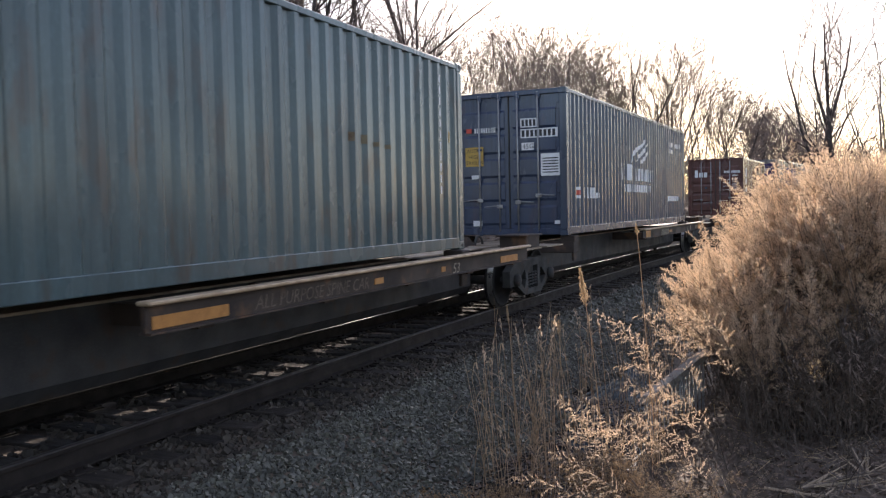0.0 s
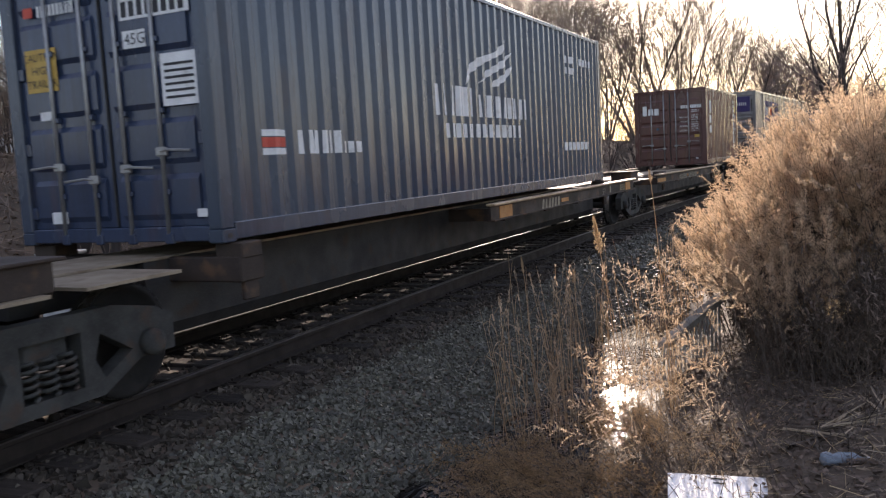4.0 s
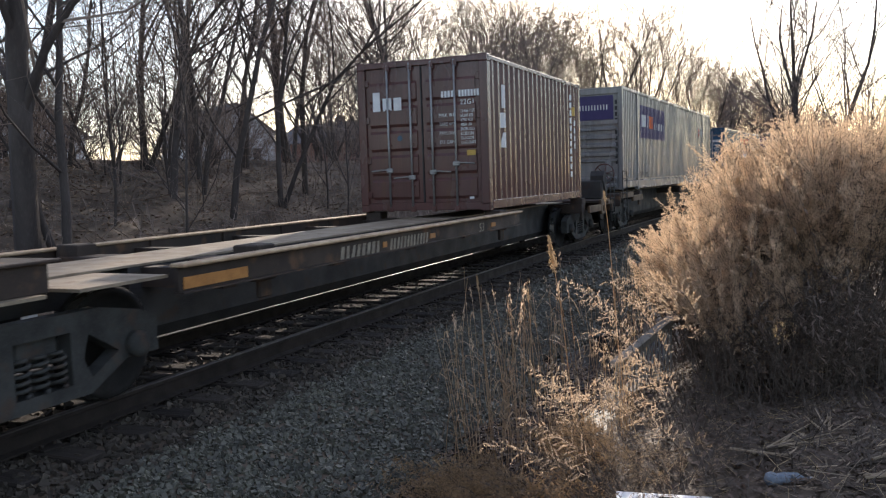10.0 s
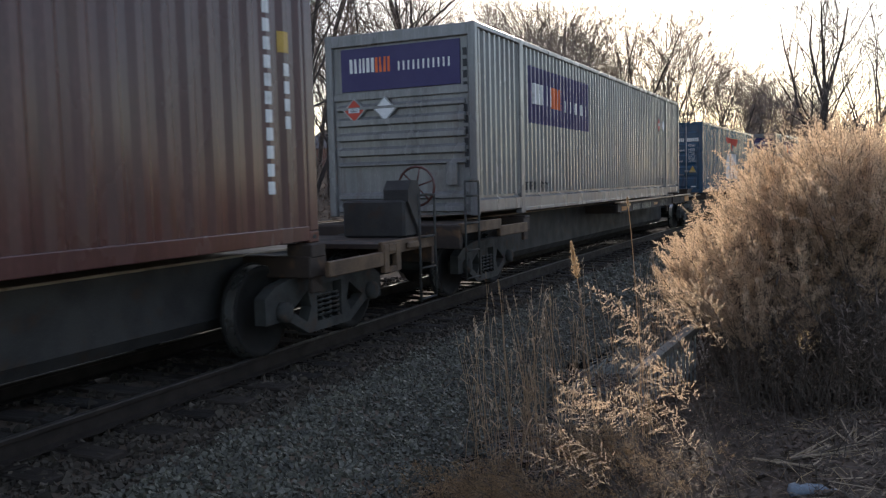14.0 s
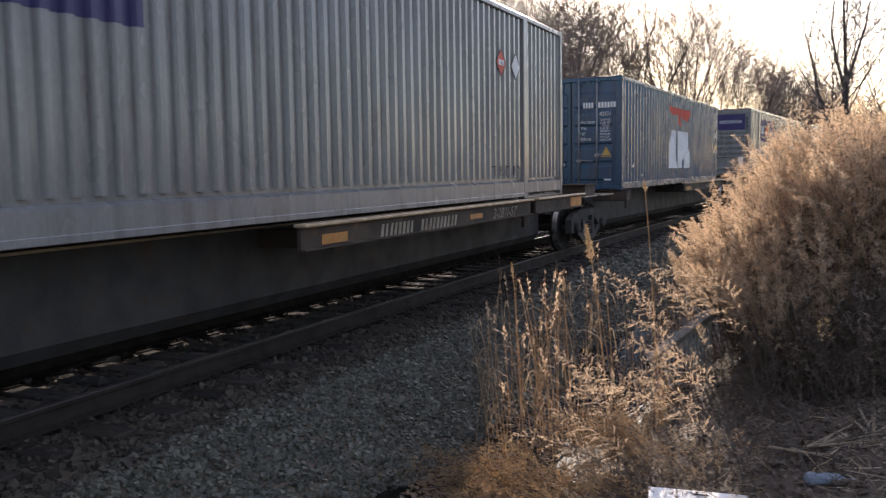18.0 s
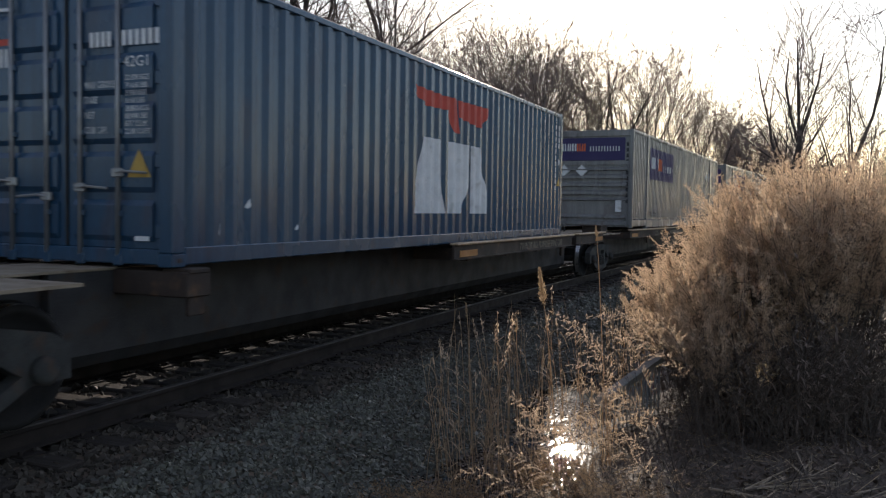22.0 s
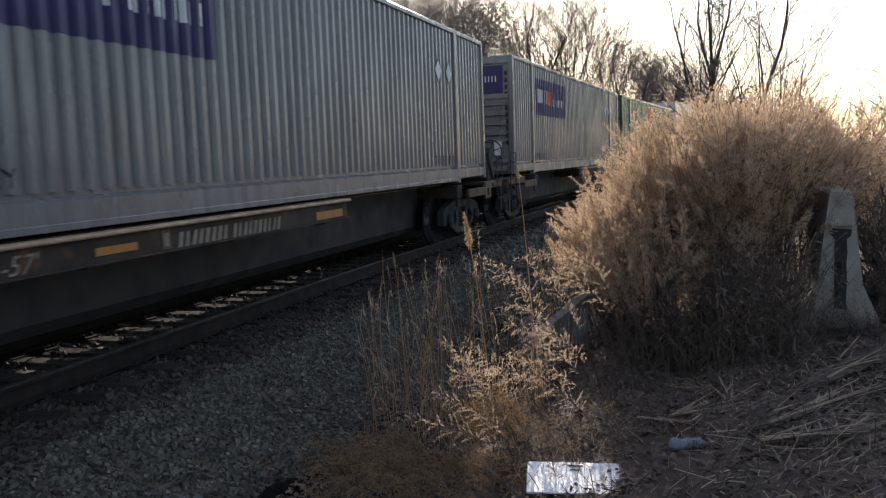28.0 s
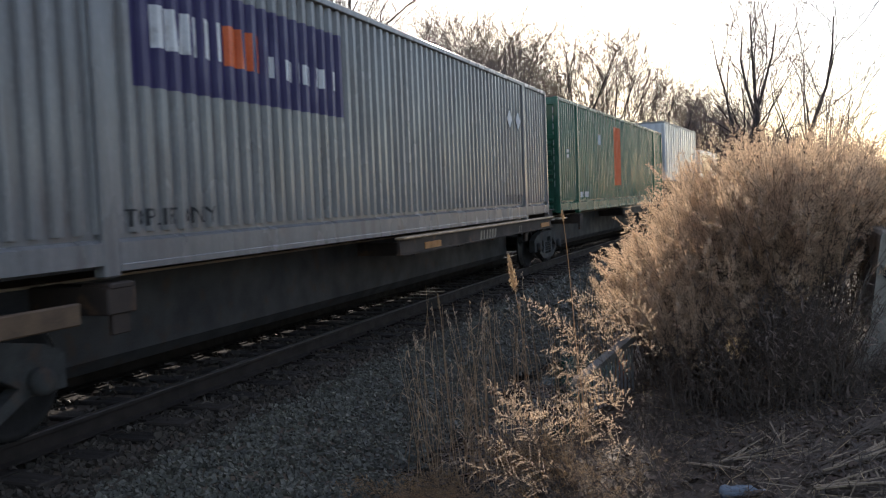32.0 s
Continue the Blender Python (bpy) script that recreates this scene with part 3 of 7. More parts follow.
def fold(y, c):
    """Depth of the corrugation at y."""
    p, flat, slope, depth = c
    q = y % p
    if q < flat:
        return 0.0
    if q < flat + slope:
        return depth * (q - flat) / slope
    if q < p - slope:
        return depth
    return depth * (p - q) / slope


def breaks(a, b, c):
    p, flat, slope, depth = c
    out = []
    k = math.floor(a / p) - 1
    while k * p < b + p:
        out += [k * p, k * p + flat, k * p + flat + slope, (k + 1) * p - slope]
        k += 1
    return [y for y in out if a + 1e-5 < y < b - 1e-5]


def letters(text, size, align="LEFT", stretch=1.0, slant=0.0):
    cu = bpy.data.curves.new("lettering", "FONT")
    cu.body, cu.size, cu.align_x = text, size, align
    cu.resolution_u, cu.shear = 2, slant
    ob = bpy.data.objects.new("lettering", cu)
    scene.collection.objects.link(ob)
    me = bpy.data.meshes.new_from_object(ob.evaluated_get(bpy.context.evaluated_depsgraph_get()))
    bpy.data.objects.remove(ob)
    bm = bmesh.new()
    bm.from_mesh(me)
    for v in bm.verts:
        v.co.x *= stretch
    return bm


def shapes(polys):
    """One flat mesh for each outline."""
    out = []
    for poly in polys:
        bm = bmesh.new()
        bm.faces.new([bm.verts.new((u, v, 0)) for u, v in poly])
        out.append(bm)
    return out


def bars(u0, u1, v0, v1, n, gap=0.3, slant=0.0):
    """A row of plain upright bars."""
    w = (u1 - u0) / n
    return [[(u0 + i * w, v0), (u0 + (i + 1 - gap) * w, v0), (u0 + (i + 1 - gap) * w + slant, v1), (u0 + i * w + slant, v1)] for i in range(n)]


def rect(u0, u1, v0, v1):
    return [(u0, v0), (u1, v0), (u1, v1), (u0, v1)]


def decal(name, bm, material, parent, u, v, face, lift=0.004, cor=None, side=0.0, label=""):
    """Lays a flat mark on a panel. face 'side': u runs back along +y on the panel at x = side, folded to its corrugation;
    face 'front': u runs along +x on the panel at y = side."""
    if isinstance(bm, list):
        for one in bm:
            decal(name, one, material, parent, u, v, face, lift, cor, side, label)
        return
    for w in bm.verts:
        w.co.x += u
        w.co.y += v
    if cor:
        us = [w.co.x for w in bm.verts]
        for c in breaks(min(us), max(us), cor):
            bmesh.ops.bisect_plane(bm, geom=bm.verts[:] + bm.edges[:] + bm.faces[:], plane_co=(c, 0, 0), plane_no=(1, 0, 0))
    for w in bm.verts:
        a, h = w.co.x, w.co.y
        w.co = (side - (fold(a, cor) if cor else 0) + lift, a, h) if face == "side" else (a, side - lift, h)
    me = bpy.data.meshes.new(name)
    bm.to_mesh(me)
    bm.free()
    me.materials.append(material)
    ob = new(name, me)
    ob.parent = parent
    if label:
        ob["label"] = label


# ---- containers ----
def corrugated(L, z0, z1, x, cor, y0, y1, thick=0.003):
    """A folded steel sheet along y, its outermost folds at x, with thickness."""
    ys = [y0] + breaks(y0, y1, cor) + [y1]
    b = Build()
    sg = 1 if x > 0 else -1
    for y in ys:
        xo = x - sg * fold(y, cor)
        b.v += [(xo, y, z0), (xo, y, z1), (xo - sg * thick, y, z1), (xo - sg * thick, y, z0)]
    for i in range(len(ys) - 1):
        for k in range(4):
            a, c = i * 4 + k, i * 4 + (k + 1) % 4
            b.f.append((a, c, c + 4, a + 4) if sg < 0 else (a, a + 4, c + 4, c))
    n = len(ys) - 1
    b.f += [(0, 1, 2, 3), (n * 4 + 3, n * 4 + 2, n * 4 + 1, n * 4)]
    return b


def container(name, label, L, W, H, body, door=None, cor=ISO, casting="dark"):
    """A steel box container; its space has y = 0 at the front end, x across, z up from its floor."""
    box = thing(name, label, "shipping container")
    m = M[body]
    hw = W / 2
    for sg in (1, -1):
        b = corrugated(L, 0.17, H - 0.09, sg * (hw - 0.012), cor, 0.17, L - 0.17)
        part("side_panel", b, m, box)
        part("bottom_rail", Build().box(min(sg * hw, sg * (hw - 0.06)), max(sg * hw, sg * (hw - 0.06)), 0.17, L - 0.17, 0.02, 0.17, 0.008), m, box)
        part("top_rail", Build().box(min(sg * (hw - 0.004), sg * (hw - 0.07)), max(sg * (hw - 0.004), sg * (hw - 0.07)), 0.17, L - 0.17, H - 0.09, H - 0.02, 0.008), m, box)
        for y in (0, L):
            a, c = (0.0, 0.16) if y == 0 else (L - 0.16, L)
            part("corner_post", Build().box(min(sg * hw, sg * (hw - 0.15)), max(sg * hw, sg * (hw - 0.15)), a, c, 0.118, H - 0.118, 0.012), m, box)
            for z in (0, H - 0.118):
                cb = Build().box(min(sg * hw, sg * (hw - 0.162)), max(sg * hw, sg * (hw - 0.162)), 0 if y == 0 else L - 0.178, 0.178 if y == 0 else L, z, z + 0.118, 0.01)
                ob = part("corner_casting", cb, m, box)
                hole = Build().prism([((0.09 if y == 0 else L - 0.09) + 0.035 * math.cos(q), z + 0.06 + 0.022 * math.sin(q)) for q in np.linspace(0, 2 * math.pi, 9)[:-1]], sg * (hw + 0.0005), sg * (hw + 0.0025), "x")
                part("slot", hole, M["rubber"], ob)
    part("roof", Build().box(-hw + 0.02, hw - 0.02, 0.1, L - 0.1, H - 0.05, H - 0.012, 0.006), m, box)
    part("underframe", Build().box(-hw + 0.07, hw - 0.07, 0.12, L - 0.12, 0.06, 0.15), M["dark"], box)
    bw = Build().box(-hw + 0.15, hw - 0.15, L - 0.14, L - 0.09, 0.1, H - 0.09)
    for i in range(9):
        x = -hw + 0.28 + i * (W - 0.56) / 8
        bw.box(x - 0.05, x + 0.05, L - 0.1, L - 0.03, 0.2, H - 0.12, 0.015)
    part("end_wall", bw, m, box)
    if door:
        doors(box, L, W, H, M[door])
    return box


def doors(box, L, W, H, m):
    hw = W / 2
    part("door_header", Build().box(-hw + 0.15, hw - 0.15, 0.0, 0.12, H - 0.11, H - 0.01, 0.01), m, box)
    part("door_sill", Build().box(-hw + 0.15, hw - 0.15, 0.0, 0.12, 0.02, 0.15, 0.01), m, box)
    part("door_gasket", Build().box(-0.012, 0.012, 0.035, 0.09, 0.16, H - 0.12), M["rubber"], box)
    for sg in (-1, 1):
        a, c = sorted((sg * 0.012, sg * (hw - 0.15)))
        d = part("door", Build().box(a, c, 0.05, 0.09, 0.15, H - 0.11, 0.006), m, box)
        n = 5
        for i in range(n):                       # pressed horizontal panels
            z0 = 0.26 + i * (H - 0.5) / n
            z1 = z0 + (H - 0.5) / n * 0.62
            part("door_panel", Build().prism([(0.051, z0 - 0.05), (0.051, z1 + 0.05), (0.022, z1), (0.022, z0)], a + 0.08, c - 0.08, "x"), m, d)
        for q in (0.32, 0.76):
            x = sg * (0.02 + q * (hw - 0.2)) if False else sg * ({0.32: 0.2, 0.76: 0.63}[q])
            rod = Build().tube([(x, 0.0, 0.08), (x, 0.0, H - 0.06)], 0.019, 8)
            r = part("locking_rod", rod, M["galv"], d, "galvanised locking rod", True)
            for z in (0.1, 0.45, 1.15, 1.75, H - 0.16):
                part("rod_bracket", Build().box(x - 0.045, x + 0.045, -0.005, 0.05, z - 0.025, z + 0.025, 0.006), m, d)
            for z in (0.05, H - 0.11):
                part("rod_keeper", Build().box(x - 0.05, x + 0.05, -0.018, 0.03, z - 0.05, z + 0.05, 0.012), m, d)
            hz = 0.72 if sg < 0 else 0.80
            dz = -0.13 if q < 0.5 else 0.0
            hb = Build().tube([(x, -0.02, hz + dz), (x + sg * 0.08, -0.035, hz + dz + 0.012), (x + sg * 0.34, -0.03, hz + dz - 0.005)], 0.012, 6)
            hb.box(x - 0.06, x + 0.06, -0.022, 0.02, hz + dz - 0.04, hz + dz + 0.04, 0.01)
            part("door_handle", hb, M["galv"], d, "galvanised latch handle")
        for z in (0.3, 0.9, 1.6, H - 0.35):
            part("hinge", Build().box(sg * (hw - 0.16) - 0.05, sg * (hw - 0.16) + 0.05, 0.02, 0.055, z - 0.06, z + 0.06, 0.01), m, d)


def code_bars(box, mat, u, v, face, side, cor=None, n=4, size=0.1, w=0.62, name="number_mark"):
    decal(name, shapes(bars(0, w * 0.42, 0, size, n, 0.3) + bars(w * 0.5, w, 0, size, 7, 0.3)), mat, box, u, v, face, 0.004, cor, side)


def vertical_bars(box, mat, u, v_top, n, h, w, cor, side):
    decal("number_mark", shapes([rect(0, w, -i * h * 1.4 - h, -i * h * 1.4) for i in range(n)]), mat, box, u, v_top, "side", 0.003, cor, side)


def teal_container():
    c = container("shipping_container", "faded teal corrugated steel container with scuffs and rust streaks", 12.192, 2.438, 2.591, "teal")
    s = 1.219 - 0.012
    for u in (9.11, 9.39, 9.67, 9.95):
        decal("scrape_mark", shapes([rect(0, 0.08, 0.0, 0.10 if u < 9.6 else 0.05)]), M["scrape"], c, u - 0.02, 1.33 - (u - 9.1) * 0.05, "side", 0.003, ISO, s, "rusty yellow scrape")
    vertical_bars(c, M["white"], 11.43, 2.35, 11, 0.105, 0.05, ISO, s)
    vertical_bars(c, M["white"], 11.74, 2.35, 4, 0.105, 0.05, ISO, s)
    decal("yellow_plate", shapes([rect(0, 0.10, 0, 0.15)]), M["yellow"], c, 11.72, 1.47, "side", 0.004, ISO, s)
    decal("white_plate", shapes([rect(0, 0.07, 0, 0.10)]), M["white"], c, 11.75, 1.25, "side", 0.004, ISO, s)
    rides(c, -1.75, 1.8, 10.4, BASE)
    return c


def glyph_row(u0, u1, v0, v1, widths):
    """A row of plain solid blocks of uneven width."""
    tot = sum(widths) + 0.22 * (len(widths) - 1)
    k, u, out = (u1 - u0) / tot, u0, []
    for i, w in enumerate(widths):
        t = 0.12 * w * k * (1, -1, 0)[i % 3]
        a, b = u + 0.40 * w * k, u + 0.62 * w * k
        out.append([(u, v0), (a, v0), (a - max(t, 0) * 0.3, v1), (u - min(t, 0), v1)])
        out.append([(b, v0), (u + w * k, v0), (u + w * k - max(t, 0), v1), (b - min(t, 0) * 0.3, v1)])
        u += (w + 0.22) * k
    return out


def navy_container():
    c = container("shipping_container", "dark navy high container with white marks and rods on its doors", 12.192, 2.438, 2.896, "navy", "navy_door")
    s = 1.219 - 0.012
    decal("flag_mark", shapes([rect(0, 0.36, 0.0, 0.06), rect(0, 0.36, 0.17, 0.23)]), M["white"], c, 0.68, 0.73, "side", 0.003, ISO, s)
    decal("flag_stripe", shapes([rect(0, 0.36, 0.07, 0.16)]), M["red"], c, 0.68, 0.73, "side", 0.003, ISO, s)
    decal("logo_mark", shapes(glyph_row(0, 0.72, 0, 0.23, (1.2, 1, 1.1)) + bars(0.8, 1.22, 0, 0.12, 4, 0.35)), M["white"], c, 1.24, 0.73, "side", 0.003, ISO, s)
    decal("logo_mark", shapes(glyph_row(0, 1.25, 0, 0.40, (1.2, 1, 1.1)) + glyph_row(1.38, 3.45, 0, 0.32, (0.8, 1.2, 1.2, 0.4, 0.8, 0.8, 0.4, 1, 0.8))), M["white"], c, 4.25, 1.18, "side", 0.003, ISO, s)
    decal("logo_mark", shapes(glyph_row(0, 2.7, 0, 0.19, (1, 0.001, 1, 0.8, 1, 1, 1, 1, 1, 0.4, 0.8, 1))), M["white"], c, 4.6, 0.89, "side", 0.003, ISO, s)
    wing = [[(1.1, 0.45), (1.3, 0.62), (1.75, 0.78), (2.5, 0.98), (2.75, 1.22), (2.2, 0.98), (1.5, 0.84), (1.15, 0.66)],
            [(1.6, 0.5), (1.9, 0.6), (2.6, 0.8), (2.9, 1.05), (2.55, 0.9), (1.9, 0.7)],
            [(2.0, 0.46), (2.35, 0.5), (2.75, 0.66), (2.95, 0.88), (2.6, 0.7), (2.2, 0.58)]]
    decal("wing_mark", shapes(wing), M["white"], c, 4.15, 1.16, "side", 0.003, ISO, s)
    decal("web_mark", shapes(bars(0, 1.75, 0, 0.15, 13, 0.4)), M["white"], c, 9.55, 0.66, "side", 0.003, ISO, s)
    code_bars(c, M["white"], 9.85, 2.28, "side", s, ISO, 4, 0.13, 1.65)
    decal("number_mark", shapes(bars(0, 0.7, 0, 0.12, 4, 0.3)), M["white"], c, 9.85, 2.08, "side", 0.003, ISO, s)
    f = 0.018
    decal("number_plate", shapes([rect(0.26, 0.62, 2.15, 2.33), rect(0.26, 1.04, 1.94, 2.12)]), M["white"], c, 0, 0, "front", 0.003, None, f)
    decal("number_mark", shapes(bars(0.29, 0.61, 2.175, 2.305, 4, 0.35) + bars(0.29, 1.02, 1.965, 2.095, 8, 0.35)), M["black_mark"], c, 0, 0, "front", 0.006, None, f)
    decal("size_plate", shapes([rect(0.28, 0.54, 1.70, 1.85)]), M["white"], c, 0, 0, "front", 0.003, None, f)
    decal("size_code", letters("45G1", 0.14), M["black_mark"], c, 0.30, 1.73, "front", 0.006, None, f)
    decal("caution_plate", shapes([rect(-0.95, -0.55, 1.42, 1.81)]), M["yellow"], c, 0, 0, "front", 0.003, None, f)
    for i, w in enumerate(("CAUTION", "HIGH", "TRAILER")):
        decal("caution_notice", letters(w, 0.105, "CENTER"), M["black_mark"], c, -0.75, 1.70 - i * 0.12, "front", 0.006, None, f)
    decal("data_plate", shapes([rect(0.68, 1.08, 1.18, 1.62)]), M["white"], c, 0, 0, "front", 0.003, None, f)
    decal("data_mark", shapes([rect(0.72, 1.04, 1.24 + i * 0.055, 1.262 + i * 0.055) for i in range(6)]), M["black_mark"], c, 0, 0, "front", 0.006, None, f)
    decal("small_plate", shapes([rect(-0.82, -0.62, 1.16, 1.24), rect(-0.80, -0.60, 0.20, 0.31), rect(0.95, 1.06, 0.23, 0.30)]), M["white"], c, 0, 0, "front", 0.003, None, f)
    decal("flag_mark", shapes([rect(-0.92, -0.8, 2.1, 2.19)]), M["red"], c, 0, 0, "front", 0.003, None, f)
    decal("logo_mark", shapes(glyph_row(-0.74, -0.28, 2.09, 2.19, (1, 1, 1, 0.5, 0.5, 0.5))), M["white"], c, 0, 0, "front", 0.003, None, f)
    rides(c, 15.51, 1.8, 10.4, BASE)
    return c


def maroon_container():
    c = container("shipping_container", "short brown-red container with white marks on its closed doors", 6.058, 2.438, 2.591, "maroon", "maroon")
    s = 1.219 - 0.012
    f = 0.018
    tall = [rect(0.06, 0.20, 1.74, 2.14), rect(0.0, 0.28, 1.40, 1.66), [(0.0, 1.06), (0.30, 1.06), (0.22, 1.32), (0.08, 1.32)]]
    decal("logo_mark", shapes(tall), M["white"], c, 0.73, 0.0, "side", 0.003, ISO, s)
    vertical_bars(c, M["white"], 5.25, 2.3, 11, 0.12, 0.08, ISO, s)
    vertical_bars(c, M["white"], 5.55, 1.75, 4, 0.12, 0.08, ISO, s)
    decal("small_plate", shapes([rect(0.35, 0.42, 0.2, 0.3), rect(0.62, 0.74, 0.22, 0.32)]), M["white"], c, 0, 0, "side", 0.003, ISO, s)
    decal("yellow_plate", shapes([rect(5.5, 5.66, 1.85, 2.05)]), M["yellow"], c, 0, 0, "side", 0.003, ISO, s)
    decal("logo_mark", shapes([rect(-0.92, -0.78, 1.75, 2.08), rect(-0.73, -0.56, 1.75, 1.97), rect(-0.52, -0.37, 1.75, 1.97)]), M["white"], c, 0, 0, "front", 0.003, None, f)
    decal("number_mark", shapes(bars(0.38, 0.62, 1.91, 2.02, 4, 0.3) + bars(0.70, 1.08, 1.91, 2.02, 7, 0.3)), M["white"], c, 0, 0, "front", 0.003, None, f)
    decal("size_code", letters("22G1", 0.12), M["white"], c, 0.72, 1.78, "front", 0.003, None, f)
    for i, w in enumerate(("MAX. WT.", "TARE WT.", "PAYLOAD", "CU. CAP.")):
        decal("weight_notice", letters(w, 0.085, "LEFT", 0.8), M["white"], c, 0.33, 1.59 - i * 0.15, "front", 0.003, None, f)
        for k, line in enumerate((("30.480 KGS", "67.200 LBS"), ("2.200 KGS", "4.850 LBS"), ("28.280 KGS", "62.350 LBS"), ("33.2 CU.M", "1.173 CU.FT"))[i]):
            decal("weight_notice", letters(line, 0.07, "LEFT", 0.75), M["white"], c, 0.72, 1.65 - i * 0.15 - k * 0.075, "front", 0.003, None, f)
    decal("yellow_plate", shapes([rect(0.82, 0.98, 0.93, 1.02)]), M["yellow"], c, 0, 0, "front", 0.003, None, f)
    decal("small_plate", shapes([rect(0.85, 0.93, 0.2, 0.24)]), M["white"], c, 0, 0, "front", 0.003, None, f)
    decal("round_mark", shapes([[(-0.42 + 0.05 * math.cos(a), 1.27 + 0.05 * math.sin(a)) for a in np.linspace(0, 6.28, 11)[:-1]]]), M["blue"], c, 0, 0, "front", 0.003, None, f)
    rides(c, 39.83, 0.9, 5.1, BASE)
    return c


def blue_container():
    c = container("shipping_container", "blue container with large white block marks and red eagle shape", 12.192, 2.438, 2.591, "blue", "blue")
    s = 1.219 - 0.012
    f = 0.018
    a = [[(4.76, 0.47), (5.84, 0.47), (5.62, 1.53), (5.04, 1.53)]]
    p = [[(5.92, 0.47), (6.50, 0.47), (6.78, 0.95), (6.78, 1.53), (5.92, 1.53)]]
    el = [[(6.90, 0.47), (7.62, 0.47), (7.62, 0.70), (7.24, 1.53), (6.90, 1.53)]]
    decal("logo_mark", shapes(a + p + el), M["white"], c, 0, 0, "side", 0.003, ISO, s)
    decal("eagle_mark", shapes([[(4.76, 2.2), (5.3, 2.18), (5.95, 2.17), (5.95, 1.98), (5.2, 1.96), (4.9, 2.05)], [(5.95, 2.19), (6.3, 2.17), (6.38, 1.68), (6.12, 1.68), (5.95, 1.98)],
                                [(6.34, 2.17), (7.64, 2.19), (7.55, 2.02), (7.28, 1.84), (6.36, 1.92)]]), M["red"], c, 0, 0, "side", 0.003, ISO, s)
    decal("logo_mark", shapes(glyph_row(-1.0, -0.64, 1.76, 1.93, (1, 1, 0.8)) + [rect(-0.98, -0.66, 2.27, 2.3)]), M["white"], c, 0, 0, "front", 0.003, None, f)
    decal("eagle_mark", shapes([rect(-0.98, -0.68, 1.96, 2.02)]), M["red"], c, 0, 0, "front", 0.003, None, f)
    decal("number_mark", shapes(bars(0.30, 0.56, 1.88, 2.01, 4, 0.3) + bars(0.66, 1.16, 1.88, 2.01, 7, 0.3)), M["white"], c, 0, 0, "front", 0.003, None, f)
    decal("size_code", letters("42G1", 0.13), M["white"], c, 0.68, 1.70, "front", 0.003, None, f)
    for i, w in enumerate(("MAX GROSS", "TARE", "NET", "CUB.CAP.")):
        decal("weight_notice", letters(w, 0.085, "LEFT", 0.72), M["white"], c, 0.24, 1.53 - i * 0.13, "front", 0.003, None, f)
        for k, line in enumerate((("32.500 KGS", "71.650 LBS"), ("3.700 KGS", "8.160 LBS"), ("28.800 KGS", "63.490 LBS"), ("67.7 CU.M.", "2.390 CU.FT"))[i]):
            decal("weight_notice", letters(line, 0.066, "LEFT", 0.8), M["white"], c, 0.70, 1.585 - i * 0.13 - k * 0.065, "front", 0.003, None, f)
    decal("warning_triangle", shapes([[(0.72, 0.76), (0.98, 0.76), (0.85, 1.0)]]), M["yellow"], c, 0, 0, "front", 0.003, None, f)
    decal("small_plate", shapes([rect(0.80, 0.96, 0.22, 0.26)]), M["white"], c, 0, 0, "front", 0.003, None, f)
    vertical_bars(c, M["white"], 11.67, 2.32, 11, 0.09, 0.045, ISO, s)
    vertical_bars(c, M["white"], 11.93, 2.32, 4, 0.09, 0.045, ISO, s)
    decal("small_plate", shapes([rect(11.93, 12.0, 1.5, 1.62)]), M["white"], c, 0, 0, "side", 0.003, ISO, s)
    decal("warning_triangle", shapes([[(11.9, 1.06), (12.02, 1.06), (11.96, 1.26)]]), M["yellow"], c, 0, 0, "side", 0.004, ISO, s)
    for u, v, q in ((1.05, 0.52, 0.06), (1.9, 0.30, 0.04), (2.6, 0.27, 0.04), (0.62, 0.28, 0.07)):
        decal("paint_chip", shapes([[(u, v), (u + q * 0.5, v - q * 0.3), (u + q, v + q * 0.2), (u + q * 0.8, v + q * 1.4), (u + q * 0.4, v + q * 0.7)]]), M["white"], c, 0, 0, "side", 0.003, ISO, s)
    decal("yellow_plate", shapes([rect(-0.98, -0.84, 0.72, 0.95)]), M["yellow"], c, 0, 0, "front", 0.003, None, f)
    rides(c, 70.83, 1.8, 10.4, BASE)
    return c


